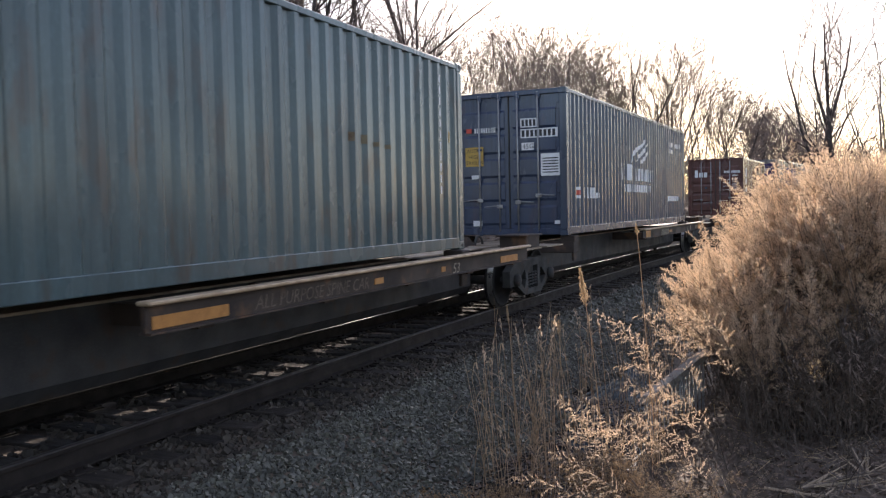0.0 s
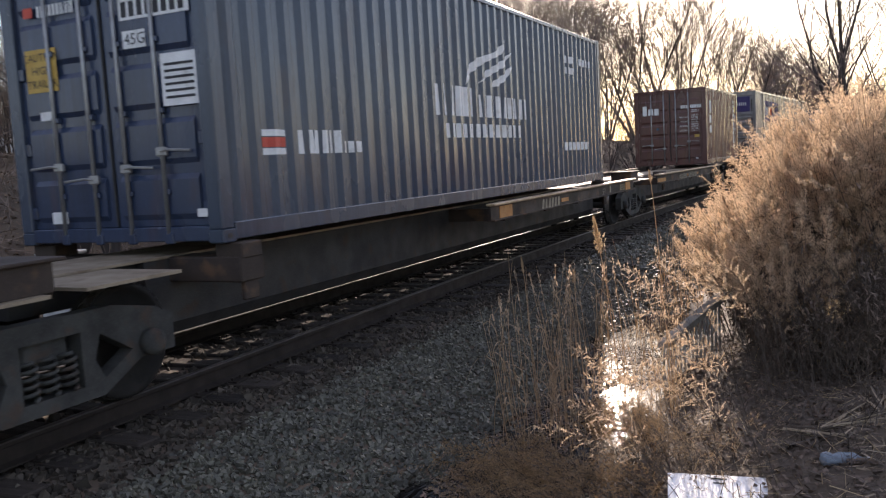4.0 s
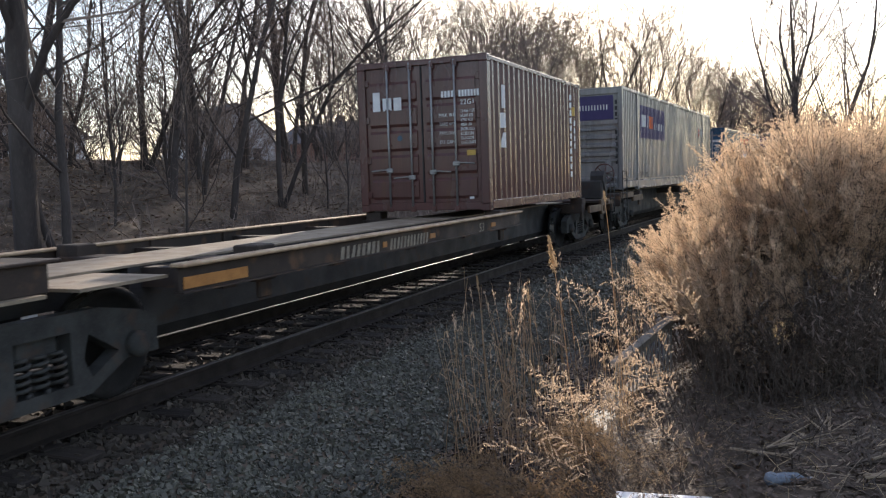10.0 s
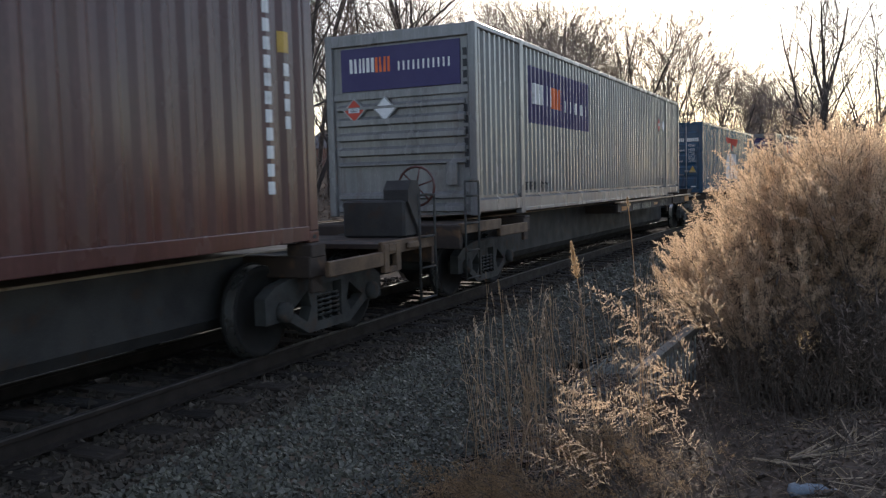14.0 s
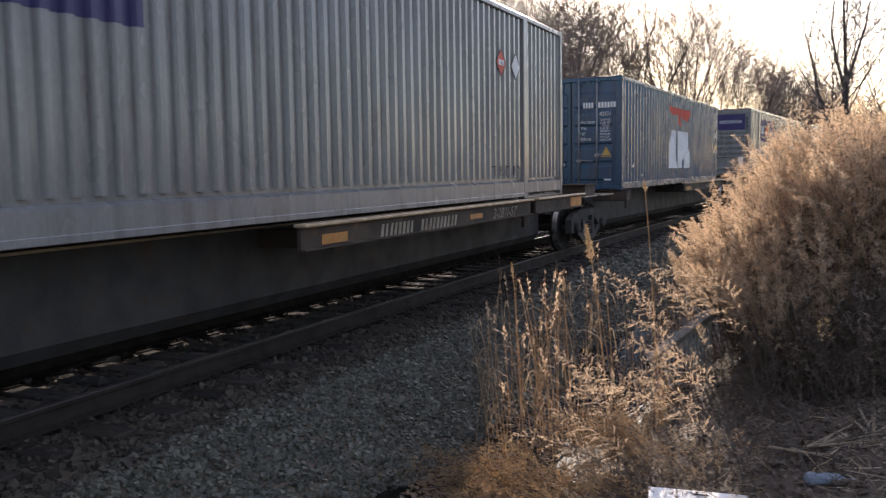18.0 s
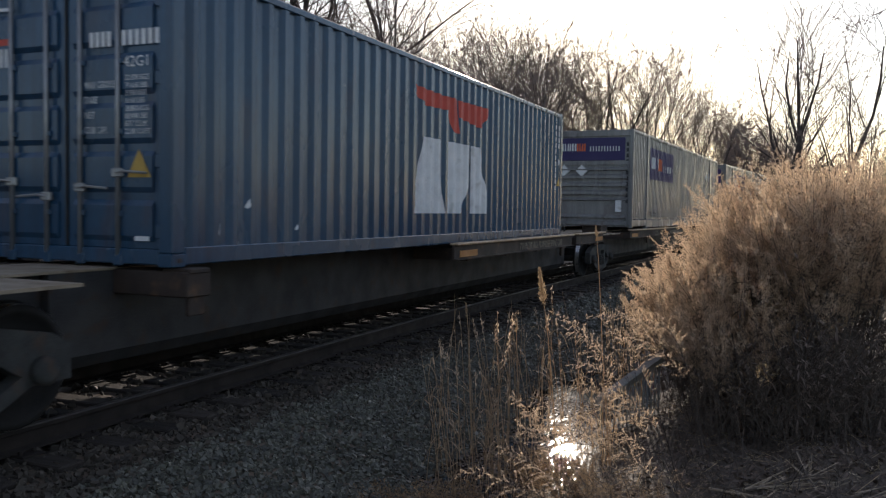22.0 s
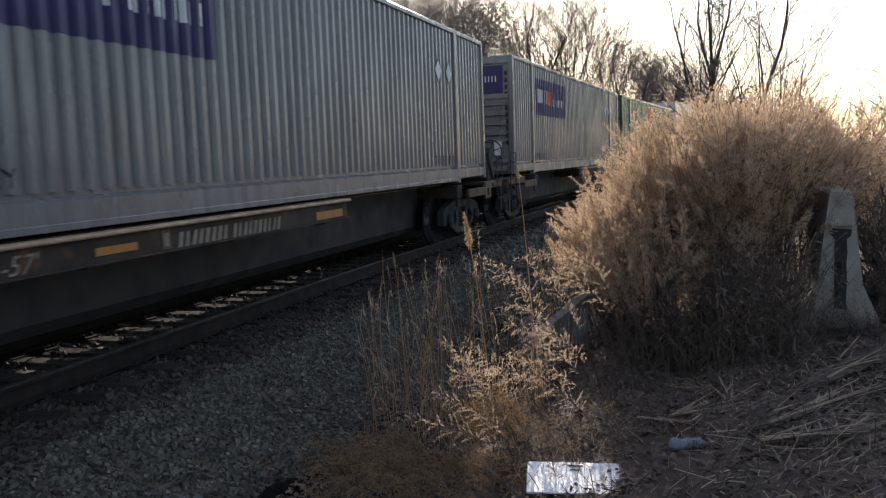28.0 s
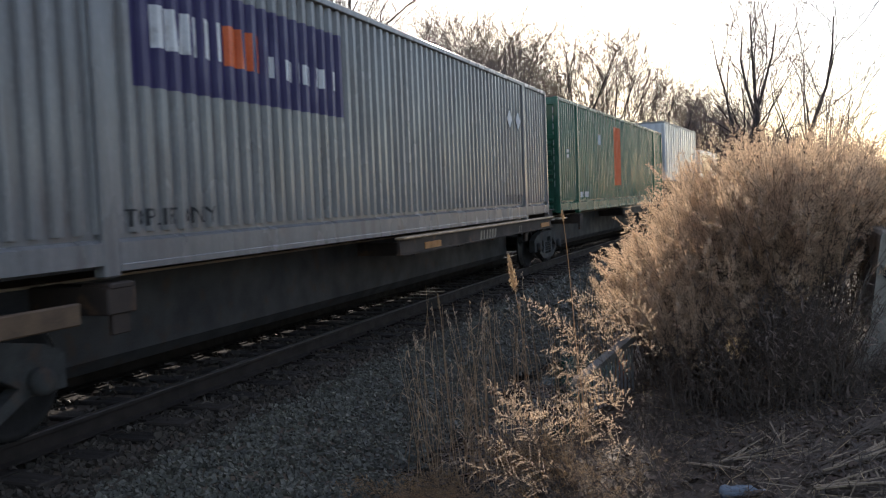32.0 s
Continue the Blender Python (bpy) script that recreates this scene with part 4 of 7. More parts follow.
def long_container(off, body, label, placard=False, sign=True, plain=False):
    """A 16.15 m domestic container: posts two metres in from each end, finer folds, ribbed front wall."""
    L, W, H = 16.154, 2.591, 2.896
    hw = W / 2
    m = M[body]
    c = thing("long_container", label, "shipping container")
    s = hw - 0.03
    for sg in (1, -1):
        for a, b in ((0.11, 1.86), (2.04, L - 2.04), (L - 1.86, L - 0.11)):
            part("side_panel", corrugated(L, 0.34, H - 0.09, sg * s, DOM, a, b), m, c)
            x0, x1 = sorted((sg * (hw - 0.004), sg * (hw - 0.08)))
            part("bottom_rail", Build().prism([(x, z) for x, z in ((sg * (hw - 0.08), 0.10), (sg * (hw - 0.004), 0.10), (sg * (hw - 0.004), 0.27), (sg * (hw - 0.05), 0.295), (sg * (hw - 0.074), 0.30), (sg * (hw - 0.074), 0.36), (sg * (hw - 0.08), 0.36))][::sg], a, b, "y"), m, c)
            if b - a < 3:
                continue
            part("rail_lip", Build().box(min(sg * (hw + 0.004), sg * (hw - 0.04)), max(sg * (hw + 0.004), sg * (hw - 0.04)), a, b, 0.04, 0.10, 0.006), m, c)
        part("top_rail", Build().box(min(sg * hw, sg * (hw - 0.07)), max(sg * hw, sg * (hw - 0.07)), 0.1, L - 0.1, H - 0.09, H - 0.01, 0.01), m, c)
        for y in (0.055, 1.95, L - 1.95, L - 0.055):
            end = y < 0.1 or y > L - 0.1
            wd = 0.055 if end else 0.09
            part("side_post", Build().box(min(sg * (hw + 0.002), sg * (hw - 0.12)), max(sg * (hw + 0.002), sg * (hw - 0.12)), y - wd, y + wd, -0.0 if not end else 0.04, H - 0.004, 0.014), m, c)
    part("roof", Build().box(-hw + 0.02, hw - 0.02, 0.05, L - 0.05, H - 0.05, H - 0.008, 0.006), m, c)
    part("underframe", Build().box(-hw + 0.09, hw - 0.09, 0.1, L - 0.1, 0.07, 0.2), M["dark"], c)
    part("end_wall", Build().box(-hw + 0.12, hw - 0.12, L - 0.08, L - 0.03, 0.06, H - 0.06, 0.01), m, c)
    fw = Build().box(-hw + 0.12, hw - 0.12, 0.06, 0.10, 0.06, H - 0.06)
    fw.box(-hw + 0.1, hw - 0.1, 0.0, 0.06, H - 0.2, H - 0.02, 0.012)
    fw.box(-hw + 0.12, hw - 0.12, 0.02, 0.06, 1.86, 1.98, 0.012)
    for z0, z1 in ((0.10, 0.24), (0.30, 0.42), (0.82, 0.90), (0.98, 1.13), (1.22, 1.36), (1.45, 1.60), (1.69, 1.80)):
        part("rib", Build().prism([(0.06, z0), (0.06, z1), (-0.012, z1 - 0.05), (-0.012, z0 + 0.02)], -hw + 0.19, hw - 0.19, "x"), m, c)
    part("front_wall", fw, m, c)
    part("document_box", Build().box(0.80, 0.97, -0.03, 0.06, 0.50, 0.84, 0.012), M["grey" if placard else "white"], c, "small upright document holder")
    if sign:
        decal("sign_panel", shapes([rect(2.36, 6.05, 1.54, 2.52)]), M["purple"], c, 0, 0, "side", 0.003, DOM, s, "purple sign")
        decal("sign_mark", shapes(glyph_row(2.62, 3.62, 1.88, 2.24, (1, 0.8, 1))), M["white"], c, 0, 0, "side", 0.006, DOM, s)
        decal("sign_mark", shapes(glyph_row(3.66, 4.26, 1.86, 2.24, (1, 1))), M["orange"], c, 0, 0, "side", 0.006, DOM, s)
        decal("sign_mark", shapes(bars(4.45, 5.9, 1.84, 2.06, 11, 0.62)), M["white"], c, 0, 0, "side", 0.006, DOM, s)
        part("sign_panel", Build().box(-1.02, 1.04, 0.035, 0.06, 2.0, 2.66, 0.004), M["purple"], c, "purple sign")
        decal("sign_mark", shapes(glyph_row(-0.86, -0.42, 2.28, 2.50, (1, 0.8, 1))), M["white"], c, 0, 0, "front", 0.004, None, 0.035)
        decal("sign_mark", shapes(glyph_row(-0.40, -0.14, 2.27, 2.50, (1, 1))), M["orange"], c, 0, 0, "front", 0.004, None, 0.035)
        decal("sign_mark", shapes(bars(0.0, 0.93, 2.27, 2.41, 11, 0.66)), M["white"], c, 0, 0, "front", 0.004, None, 0.035)
        decal("lift_notice", letters("TOP LIFT ONLY", 0.21, "LEFT", 0.78), M["black_mark"], c, 2.19, 0.385, "side", 0.003, DOM, s)
        decal("lift_notice", letters("TOP LIFT ONLY", 0.21, "LEFT", 0.78), M["black_mark"], c, 12.87, 0.385, "side", 0.003, DOM, s)
        decal("number_mark", shapes([rect(1.08, 1.145, 2.41 - i * 0.165, 2.52 - i * 0.165) for i in range(11) if i != 4]), M["black_mark"], c, 0, 0, "front", 0.004, None, 0.05)
        dia = lambda u, v, r: [(u, v - r), (u + r, v), (u, v + r), (u - r, v)]
        for i, u in enumerate((-0.78, -0.23)):
            part("placard_holder", Build().prism([(x, z) for x, z in dia(u, 1.70, 0.20)], -0.006, 0.045, "y"), M["galv"], c)
            decal("placard", shapes([dia(u, 1.70, 0.17)]), M["red" if placard and i == 0 else "white"], c, 0, 0, "front", 0.004, None, -0.006, "red placard" if placard and i == 0 else "blank placard")
            decal("placard_rim", shapes([dia(13.18 + i * 0.62, 2.05, 0.21)]), M["bogie"], c, 0, 0, "side", 0.006, None, s)
            decal("placard", shapes([dia(13.18 + i * 0.62, 2.05, 0.185)]), M["red" if placard and i == 0 else "white"], c, 0, 0, "side", 0.008, None, s, "red placard" if placard and i == 0 else "blank placard")
        if placard:
            decal("placard_strip", shapes([rect(-0.88, -0.68, 1.665, 1.735)]), M["white"], c, 0, 0, "front", 0.008, None, -0.006)
            decal("placard_number", letters("1866", 0.075, "CENTER"), M["black_mark"], c, -0.78, 1.675, "front", 0.011, None, -0.006)
            decal("placard_strip", shapes([rect(13.07, 13.29, 2.01, 2.09)]), M["white"], c, 0, 0, "side", 0.012, None, s)
            decal("placard_number", letters("1866", 0.08, "CENTER"), M["black_mark"], c, 13.18, 2.02, "side", 0.015, None, s)
    else:
        decal("orange_panel", shapes([rect(6.7, 7.75, 0.72, 2.55)]), M["orange"], c, 0, 0, "side", 0.003, DOM, s)
        decal("number_mark", shapes([rect(1.15, 1.28, 2.5 - i * 0.2, 2.64 - i * 0.2) for i in range(10)]), M["white"], c, 0, 0, "front", 0.004, None, 0.05)
        decal("number_mark", shapes([rect(0.85, 1.05, 1.42, 1.52), rect(0.85, 1.05, 1.56, 1.64), rect(4.5, 4.75, 1.9, 2.2)] + bars(2.2, 3.3, 0.4, 0.55, 7)), M["white"], c, 0, 0, "side", 0.004, DOM, s)
    rides(c, off, 2.4, 13.7, BASE + 0.035)
    return c


def white_trailer(off):
    c = thing("semi_trailer", "plain white box trailer riding at the end of the flat cars", "trailer")
    L, hw = 8.6, 1.29
    b = Build().box(-hw, hw, 0, L, 0.95, 3.42, 0.03)
    part("body", b, M["white_trailer"], c)
    rb = Build()
    for i in range(14):
        rb.box(hw - 0.002, hw + 0.016, 0.3 + i * 0.61, 0.36 + i * 0.61, 1.0, 3.36, 0.004)
    part("side_rib", rb, M["white_trailer"], c)
    part("top_rail", Build().box(-hw - 0.015, hw + 0.015, -0.015, L + 0.015, 3.38, 3.46, 0.01), M["galv"], c)
    decal("mark", shapes([[(0.0, 2.85), (0.5, 2.95), (0.6, 3.05), (0.2, 3.05), (-0.1, 2.95)], rect(-0.55, -0.25, 2.86, 2.94)]), M["black_mark"], c, 0, 0, "front", 0.004, None, 0.0)
    for y in (5.6, 6.9):
        for sg in (-1, 1):
            w = Build()
            w.tube([(sg * (hw - 0.3), y, 0.5), (sg * (hw - 0.02), y, 0.5)], 0.5, 20)
            part("wheel", w, M["rubber"], c)
    part("chassis", Build().box(-0.5, 0.5, 0.4, L - 0.3, 0.6, 0.95).box(-0.45, 0.45, 1.0, 1.2, 0.0, 0.7), M["dark"], c)
    rides(c, off, 1.0, 7.6, BASE)
    cab = thing("second_trailer", "white trailer end with a dark window opening", "trailer")
    part("body", Build().box(-1.25, 1.25, 0, 6.0, 0.6, 2.6, 0.05), M["white_trailer"], cab)
    part("window", Build().box(1.24, 1.26, 0.8, 3.4, 1.2, 2.4, 0.004), M["glass_dark"], cab)
    part("chassis", Build().box(-0.6, 0.6, 0.3, 5.6, 0.0, 0.62), M["dark"], cab)
    rides(cab, off + 10.2, 1.0, 5.0, BASE)


teal_container()
navy_container()
maroon_container()
blue_container()
FED = "light grey corrugated long container with a purple sign panel"
long_container(50.19, "grey", "light grey corrugated long container with purple sign and red placard", True)
long_container(89.98, "grey", FED)
long_container(108.70, "grey", FED)
long_container(125.97, "green", "dark green corrugated long container with an orange patch", sign=False)
white_trailer(142.8)


# ---- spine cars ----
def leaning(polys, k=0.28):
    """The same outlines, slanted forward."""
    return [[(u + k * v, v) for u, v in poly] for poly in polys]


def sill_mark(sill, kind, y, w):
    """One mark on the near face of a side sill, from y over the width w."""
    if kind in ("reflector", "tall_reflector", "slip"):
        z0, z1 = {"reflector": (0.872, 0.968), "tall_reflector": (0.86, 1.03), "slip": (0.90, 0.965)}[kind]
        part("reflector", Build().box(1.402, 1.41, y, y + w, z0, z1, 0.002), M["reflector"], sill, "faded orange reflector")
    elif kind == "number":
        n = max(4, round(w / 0.2))
        decal("number_mark", shapes(leaning(glyph_row(0, w, 0, 0.135, (1,) * n))), M["cream"], sill, y, 0.855, "side", 0.006, None, 1.40)
    elif kind in ("lettering", "faint_lettering"):
        decal("sill_lettering", letters("TWIN 28' ALL PURPOSE SPINE CAR" if kind == "lettering" else "ALL PURPOSE SPINE CAR", 0.175, "LEFT", 1.02, 0.25), M["cream" if kind == "lettering" else "faint"], sill, y, 0.875, "side", 0.006, None, 1.40)
    elif kind == "loads":
        decal("load_lettering", letters("2-28'/1-57'", 0.2, "LEFT", 1.1, 0.3), M["cream"], sill, y, 0.865, "side", 0.006, None, 1.40)
    elif kind == "capacity":
        decal("capacity_number", letters("53", 0.19, "LEFT", 1.25, 0.2), M["cream"], sill, y, 0.855, "side", 0.006, None, 1.40)
    elif kind == "logo":
        decal("logo_mark", shapes(leaning(glyph_row(0, w, 0, 0.15, (1, 1, 1)))), M["cream"], sill, y, 0.855, "side", 0.006, None, 1.40)
    elif kind == "stencil":
        plate = part("stencil_plate", Build().box(1.402, 1.407, y, y + w, 0.875, 1.0, 0.001), M["tan_plate"], sill, "pale tan stencilled plate")
        for row in range(2):
            decal("stencil_mark", shapes(bars(0.04, w - 0.04, 0, 0.03, 9, 0.35)), M["black_mark"], plate, y, 0.90 + 0.05 * row, "side", 0.009, None, 1.40)
    elif kind == "emblem":
        plate = part("emblem_plate", Build().box(1.402, 1.407, y, y + w, 0.86, 0.86 + w * 1.3, 0.001), M["faint"], sill, "small framed plate")
        decal("emblem_mark", shapes([rect(w * 0.2, w * 0.8, w * 0.2, w * 1.1)]), M["cream"], plate, y, 0.86, "side", 0.01, None, 1.40)


def beam(u, y0, y1, lo, marks):
    """Side sill on each side of a car unit, with a worn lip coloured pale as if sunlit, and the marks that the near
    face carries between its ends.
    """
    for sg in (1, -1):
        a, b = sorted((sg * 1.36, sg * 1.40))
        sb = Build().box(a, b, y0, y1, 0.855, 1.05)
        fl = sorted((sg * 1.34, sg * 1.45))
        sb.box(fl[0], fl[1], y0, y1, 0.838, 0.855)
        for i in range(int((y1 - y0) / 1.4) - 1):
            y = y0 + 1.35 + i * 1.4
            sb.box(min(sg * 1.37, sg * 1.33), max(sg * 1.37, sg * 1.33), y - 0.012, y + 0.012, 0.855, 1.05)
        so = part("side_sill", sb, M["car"], u)
        part("sill_lip", Build().box(min(sg * 1.33, sg * 1.47), max(sg * 1.33, sg * 1.47), y0 - 0.02, y1 + 0.02, 1.05, 1.085, 0.01), M["lip"], so, "worn top edge in a pale sunlit tone")
        if sg > 0:
            for kind, at, w in marks:
                if y0 + lo <= at <= y1 + lo:
                    sill_mark(so, kind, at - lo, w)
    n = max(2, int((y1 - y0) / 2.1))
    for i in range(n + 1):
        y = y0 + 0.7 + i * (y1 - y0 - 1.2) / n
        part("cross_bearer", Build().box(-1.36, 1.36, y - 0.09, y + 0.09, 0.80, 0.98), M["car"], u)


def outrigger(u, y, top, low=0.5):
    """Container support at one place: a pedestal on each side with a hanging plate."""
    for sg in (1, -1):
        a = sorted((sg * 0.4, sg * 1.26))
        b = Build().box(a[0], a[1], y - 0.16, y + 0.16, 0.78, 1.0, 0.012)
        c = sorted((sg * 0.98, sg * 1.27))
        b.box(c[0], c[1], y - 0.14, y + 0.14, 0.98, top, 0.012)
        d = sorted((sg * 1.19, sg * 1.24))
        b.box(d[0], d[1], y - 0.10, y + 0.10, low + 0.12, 0.98, 0.01)
        part("container_support", b, M["car"], u)


def ladder(u, x, y, w, top, bottom=0.25):
    b = Build()
    for dy in (0, w):
        b.tube([(x, y + dy, bottom), (x, y + dy, top)], 0.016, 6)
    b.tube([(x, y, top), (x, y + w * 0.5, top + 0.01), (x, y + w, top)], 0.016, 6)
    z = bottom + 0.03
    while z < top - 0.2:
        b.tube([(x, y, z), (x, y + w, z)], 0.014, 6)
        z += 0.38
    part("ladder", b, M["bogie"], u, "steel rung ladder", True)


def spine_unit(lo, hi, spans, marks, supports, group, front_end=False, rear_end=False, high=0.0, label="dusty brown spine car platform with worn side sills"):
    """One platform between two bogies; y = 0 at its front."""
    u = thing("spine_car_platform", label, "rail car", group)
    L = hi - lo
    foot = 0.30 - high * 1.5
    sill = Build().prism([(-0.46, 0.99), (-0.46, foot + 0.12), (-0.36, foot), (0.36, foot), (0.46, foot + 0.12), (0.46, 0.99)], 1.5, L - 1.5, "y")
    sill.prism([(-0.36, 0.99), (-0.36, 0.72), (0.36, 0.72), (0.36, 0.99)], 0.25, 1.5, "y")
    sill.prism([(-0.36, 0.99), (-0.36, 0.72), (0.36, 0.72), (0.36, 0.99)], L - 1.5, L - 0.25, "y")
    part("centre_sill", sill, M["dark"], u)
    part("sill_top_plate", Build().box(-0.47, 0.47, 0.2, L - 0.2, 0.99, 1.015, 0.004), M["deck"], u, "dusty worn steel plate in a sunlit tan")
    for y0, y1 in spans:
        beam(u, y0 - lo, y1 - lo, lo, marks)
    for y in supports:
        outrigger(u, y - lo, 1.12 - high)
    for y, edge in ((0.62, not front_end), (L - 0.62, not rear_end)):
        if edge:
            for x0 in (-1.28, 0.5):
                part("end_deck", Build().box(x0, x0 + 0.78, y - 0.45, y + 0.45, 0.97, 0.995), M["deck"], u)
    y = L - 0.9 if not rear_end else None
    if y:
        for sg in (1, -1):
            a = sorted((sg * 0.72, sg * 1.2))
            part("guide_box", Build().box(a[0], a[1], y + 0.10, y + 0.85, 0.98, 1.22, 0.02).box(a[0] - 0.04, a[1] + 0.04, y + 0.02, y + 0.92, 1.20, 1.225, 0.006), M["car"], u, "steel container guide box")
        part("hitch", Build().prism([(y - 0.30, 1.0), (y - 0.26, 1.17), (y + 0.55, 1.19), (y + 0.92, 1.02), (y + 0.92, 1.0)], -0.42, -0.05, "x").box(-0.55, 0.1, y - 0.5, y + 0.2, 1.0, 1.03, 0.006), M["car"], u, "folded trailer hitch")
    if not front_end:
        pts = [(-0.10, 0.10 + 0.36 * (0.5 - 0.5 * math.cos(a)), 1.0 + 0.17 * math.sin(a)) for a in np.linspace(0, math.pi, 9)]
        part("hoop", Build().tube(pts, 0.024, 6), M["bogie"], u, "bent steel hoop", True)
    for flag, y, sg in ((front_end, 0.0, 1), (rear_end, L, -1)):
        if not flag:
            continue
        a, b = sorted((y, y + sg * 1.45))
        part("end_platform", Build().box(-1.40, 1.40, a, b, 0.97, 1.03, 0.008), M["car"], u)
        for s2 in (1, -1):
            c = sorted((s2 * 1.36, s2 * 1.42))
            part("end_side_sill", Build().box(c[0], c[1], a, b, 0.90, 1.05, 0.008), M["car_yellow"], u, "worn yellow side sill")
            d, e = sorted((y + sg * 1.4, y + sg * 2.6))
            part("step_sill", Build().box(c[0], c[1], d, e, 0.78, 0.94, 0.01), M["car_yellow"], u)
            ladder(u, s2 * 1.45, y + (0.06 if sg > 0 else -0.52), 0.46, 1.62 if sg > 0 else 1.55)
        q = sorted((y - sg * 0.05, y + sg * 0.06))
        part("end_sill", Build().box(-1.40, 1.40, q[0], q[1], 0.70, 1.02, 0.01), M["car"], u)
        cp = sorted((y + sg * 0.3, y - sg * 0.62))
        part("coupler", Build().box(-0.09, 0.09, cp[0], cp[1], 0.68, 0.88, 0.02).box(-0.16, 0.16, y - sg * 0.62 - 0.12, y - sg * 0.62 + 0.12, 0.60, 0.94, 0.03), M["bogie"], u, "cast knuckle coupler")
        if sg < 0:
            stand_b = Build().box(0.35, 1.22, L - 0.46, L - 0.10, 1.03, 1.50, 0.03)
            stand_b.prism([(L - 0.42, 1.48), (L - 0.42, 1.62), (L - 0.32, 1.74), (L - 0.14, 1.74), (L - 0.06, 1.60), (L - 0.06, 1.03)], 0.92, 1.26, "x")
            part("brake_stand", stand_b, M["dark"], u, "black brake stand box")
            ring = [(1.20 + 0.25 * math.cos(t), L - 0.04, 1.66 + 0.25 * math.sin(t)) for t in np.linspace(0, 2 * math.pi, 21)]
            w = Build().tube(ring, 0.016, 6, False)
            for t in (0.3, 1.35, 2.4, 3.44, 4.5, 5.5):
                w.tube([(1.20, L - 0.04, 1.66), (1.20 + 0.24 * math.cos(t), L - 0.04, 1.66 + 0.24 * math.sin(t))], 0.011, 5)
            part("brake_wheel", w, M["maroon"], u, "rusty red hand brake wheel", True)
            for s2 in (1, -1):                      # slotted corner plate under the deck edge
                x0, x1 = sorted((s2 * 1.37, s2 * 1.43))
                plate = Build().box(x0, x1, L - 1.42, L - 1.30, 0.70, 1.02, 0.006).box(x0, x1, L - 1.12, L - 1.0, 0.70, 1.02, 0.006)
                plate.box(x0, x1, L - 1.30, L - 1.12, 0.93, 1.02, 0.006).box(x0, x1, L - 1.30, L - 1.12, 0.70, 0.76, 0.006)
                part("corner_plate", plate, M["car_yellow"], u, "slotted yellow-brown plate")
                part("tie_down", Build().box(min(s2 * 1.42, s2 * 1.46), max(s2 * 1.42, s2 * 1.46), L - 0.86, L - 0.55, 0.93, 1.01, 0.012), M["car_yellow"], u)
            part("air_reservoir", Build().tube([Vector((-0.75, L - 2.1, 1.22)), Vector((-0.75, L - 1.5, 1.22))], 0.17, 12), M["dark"], u, "black air tank", True)
    rides(u, lo, 0.0, L, high)
    return u


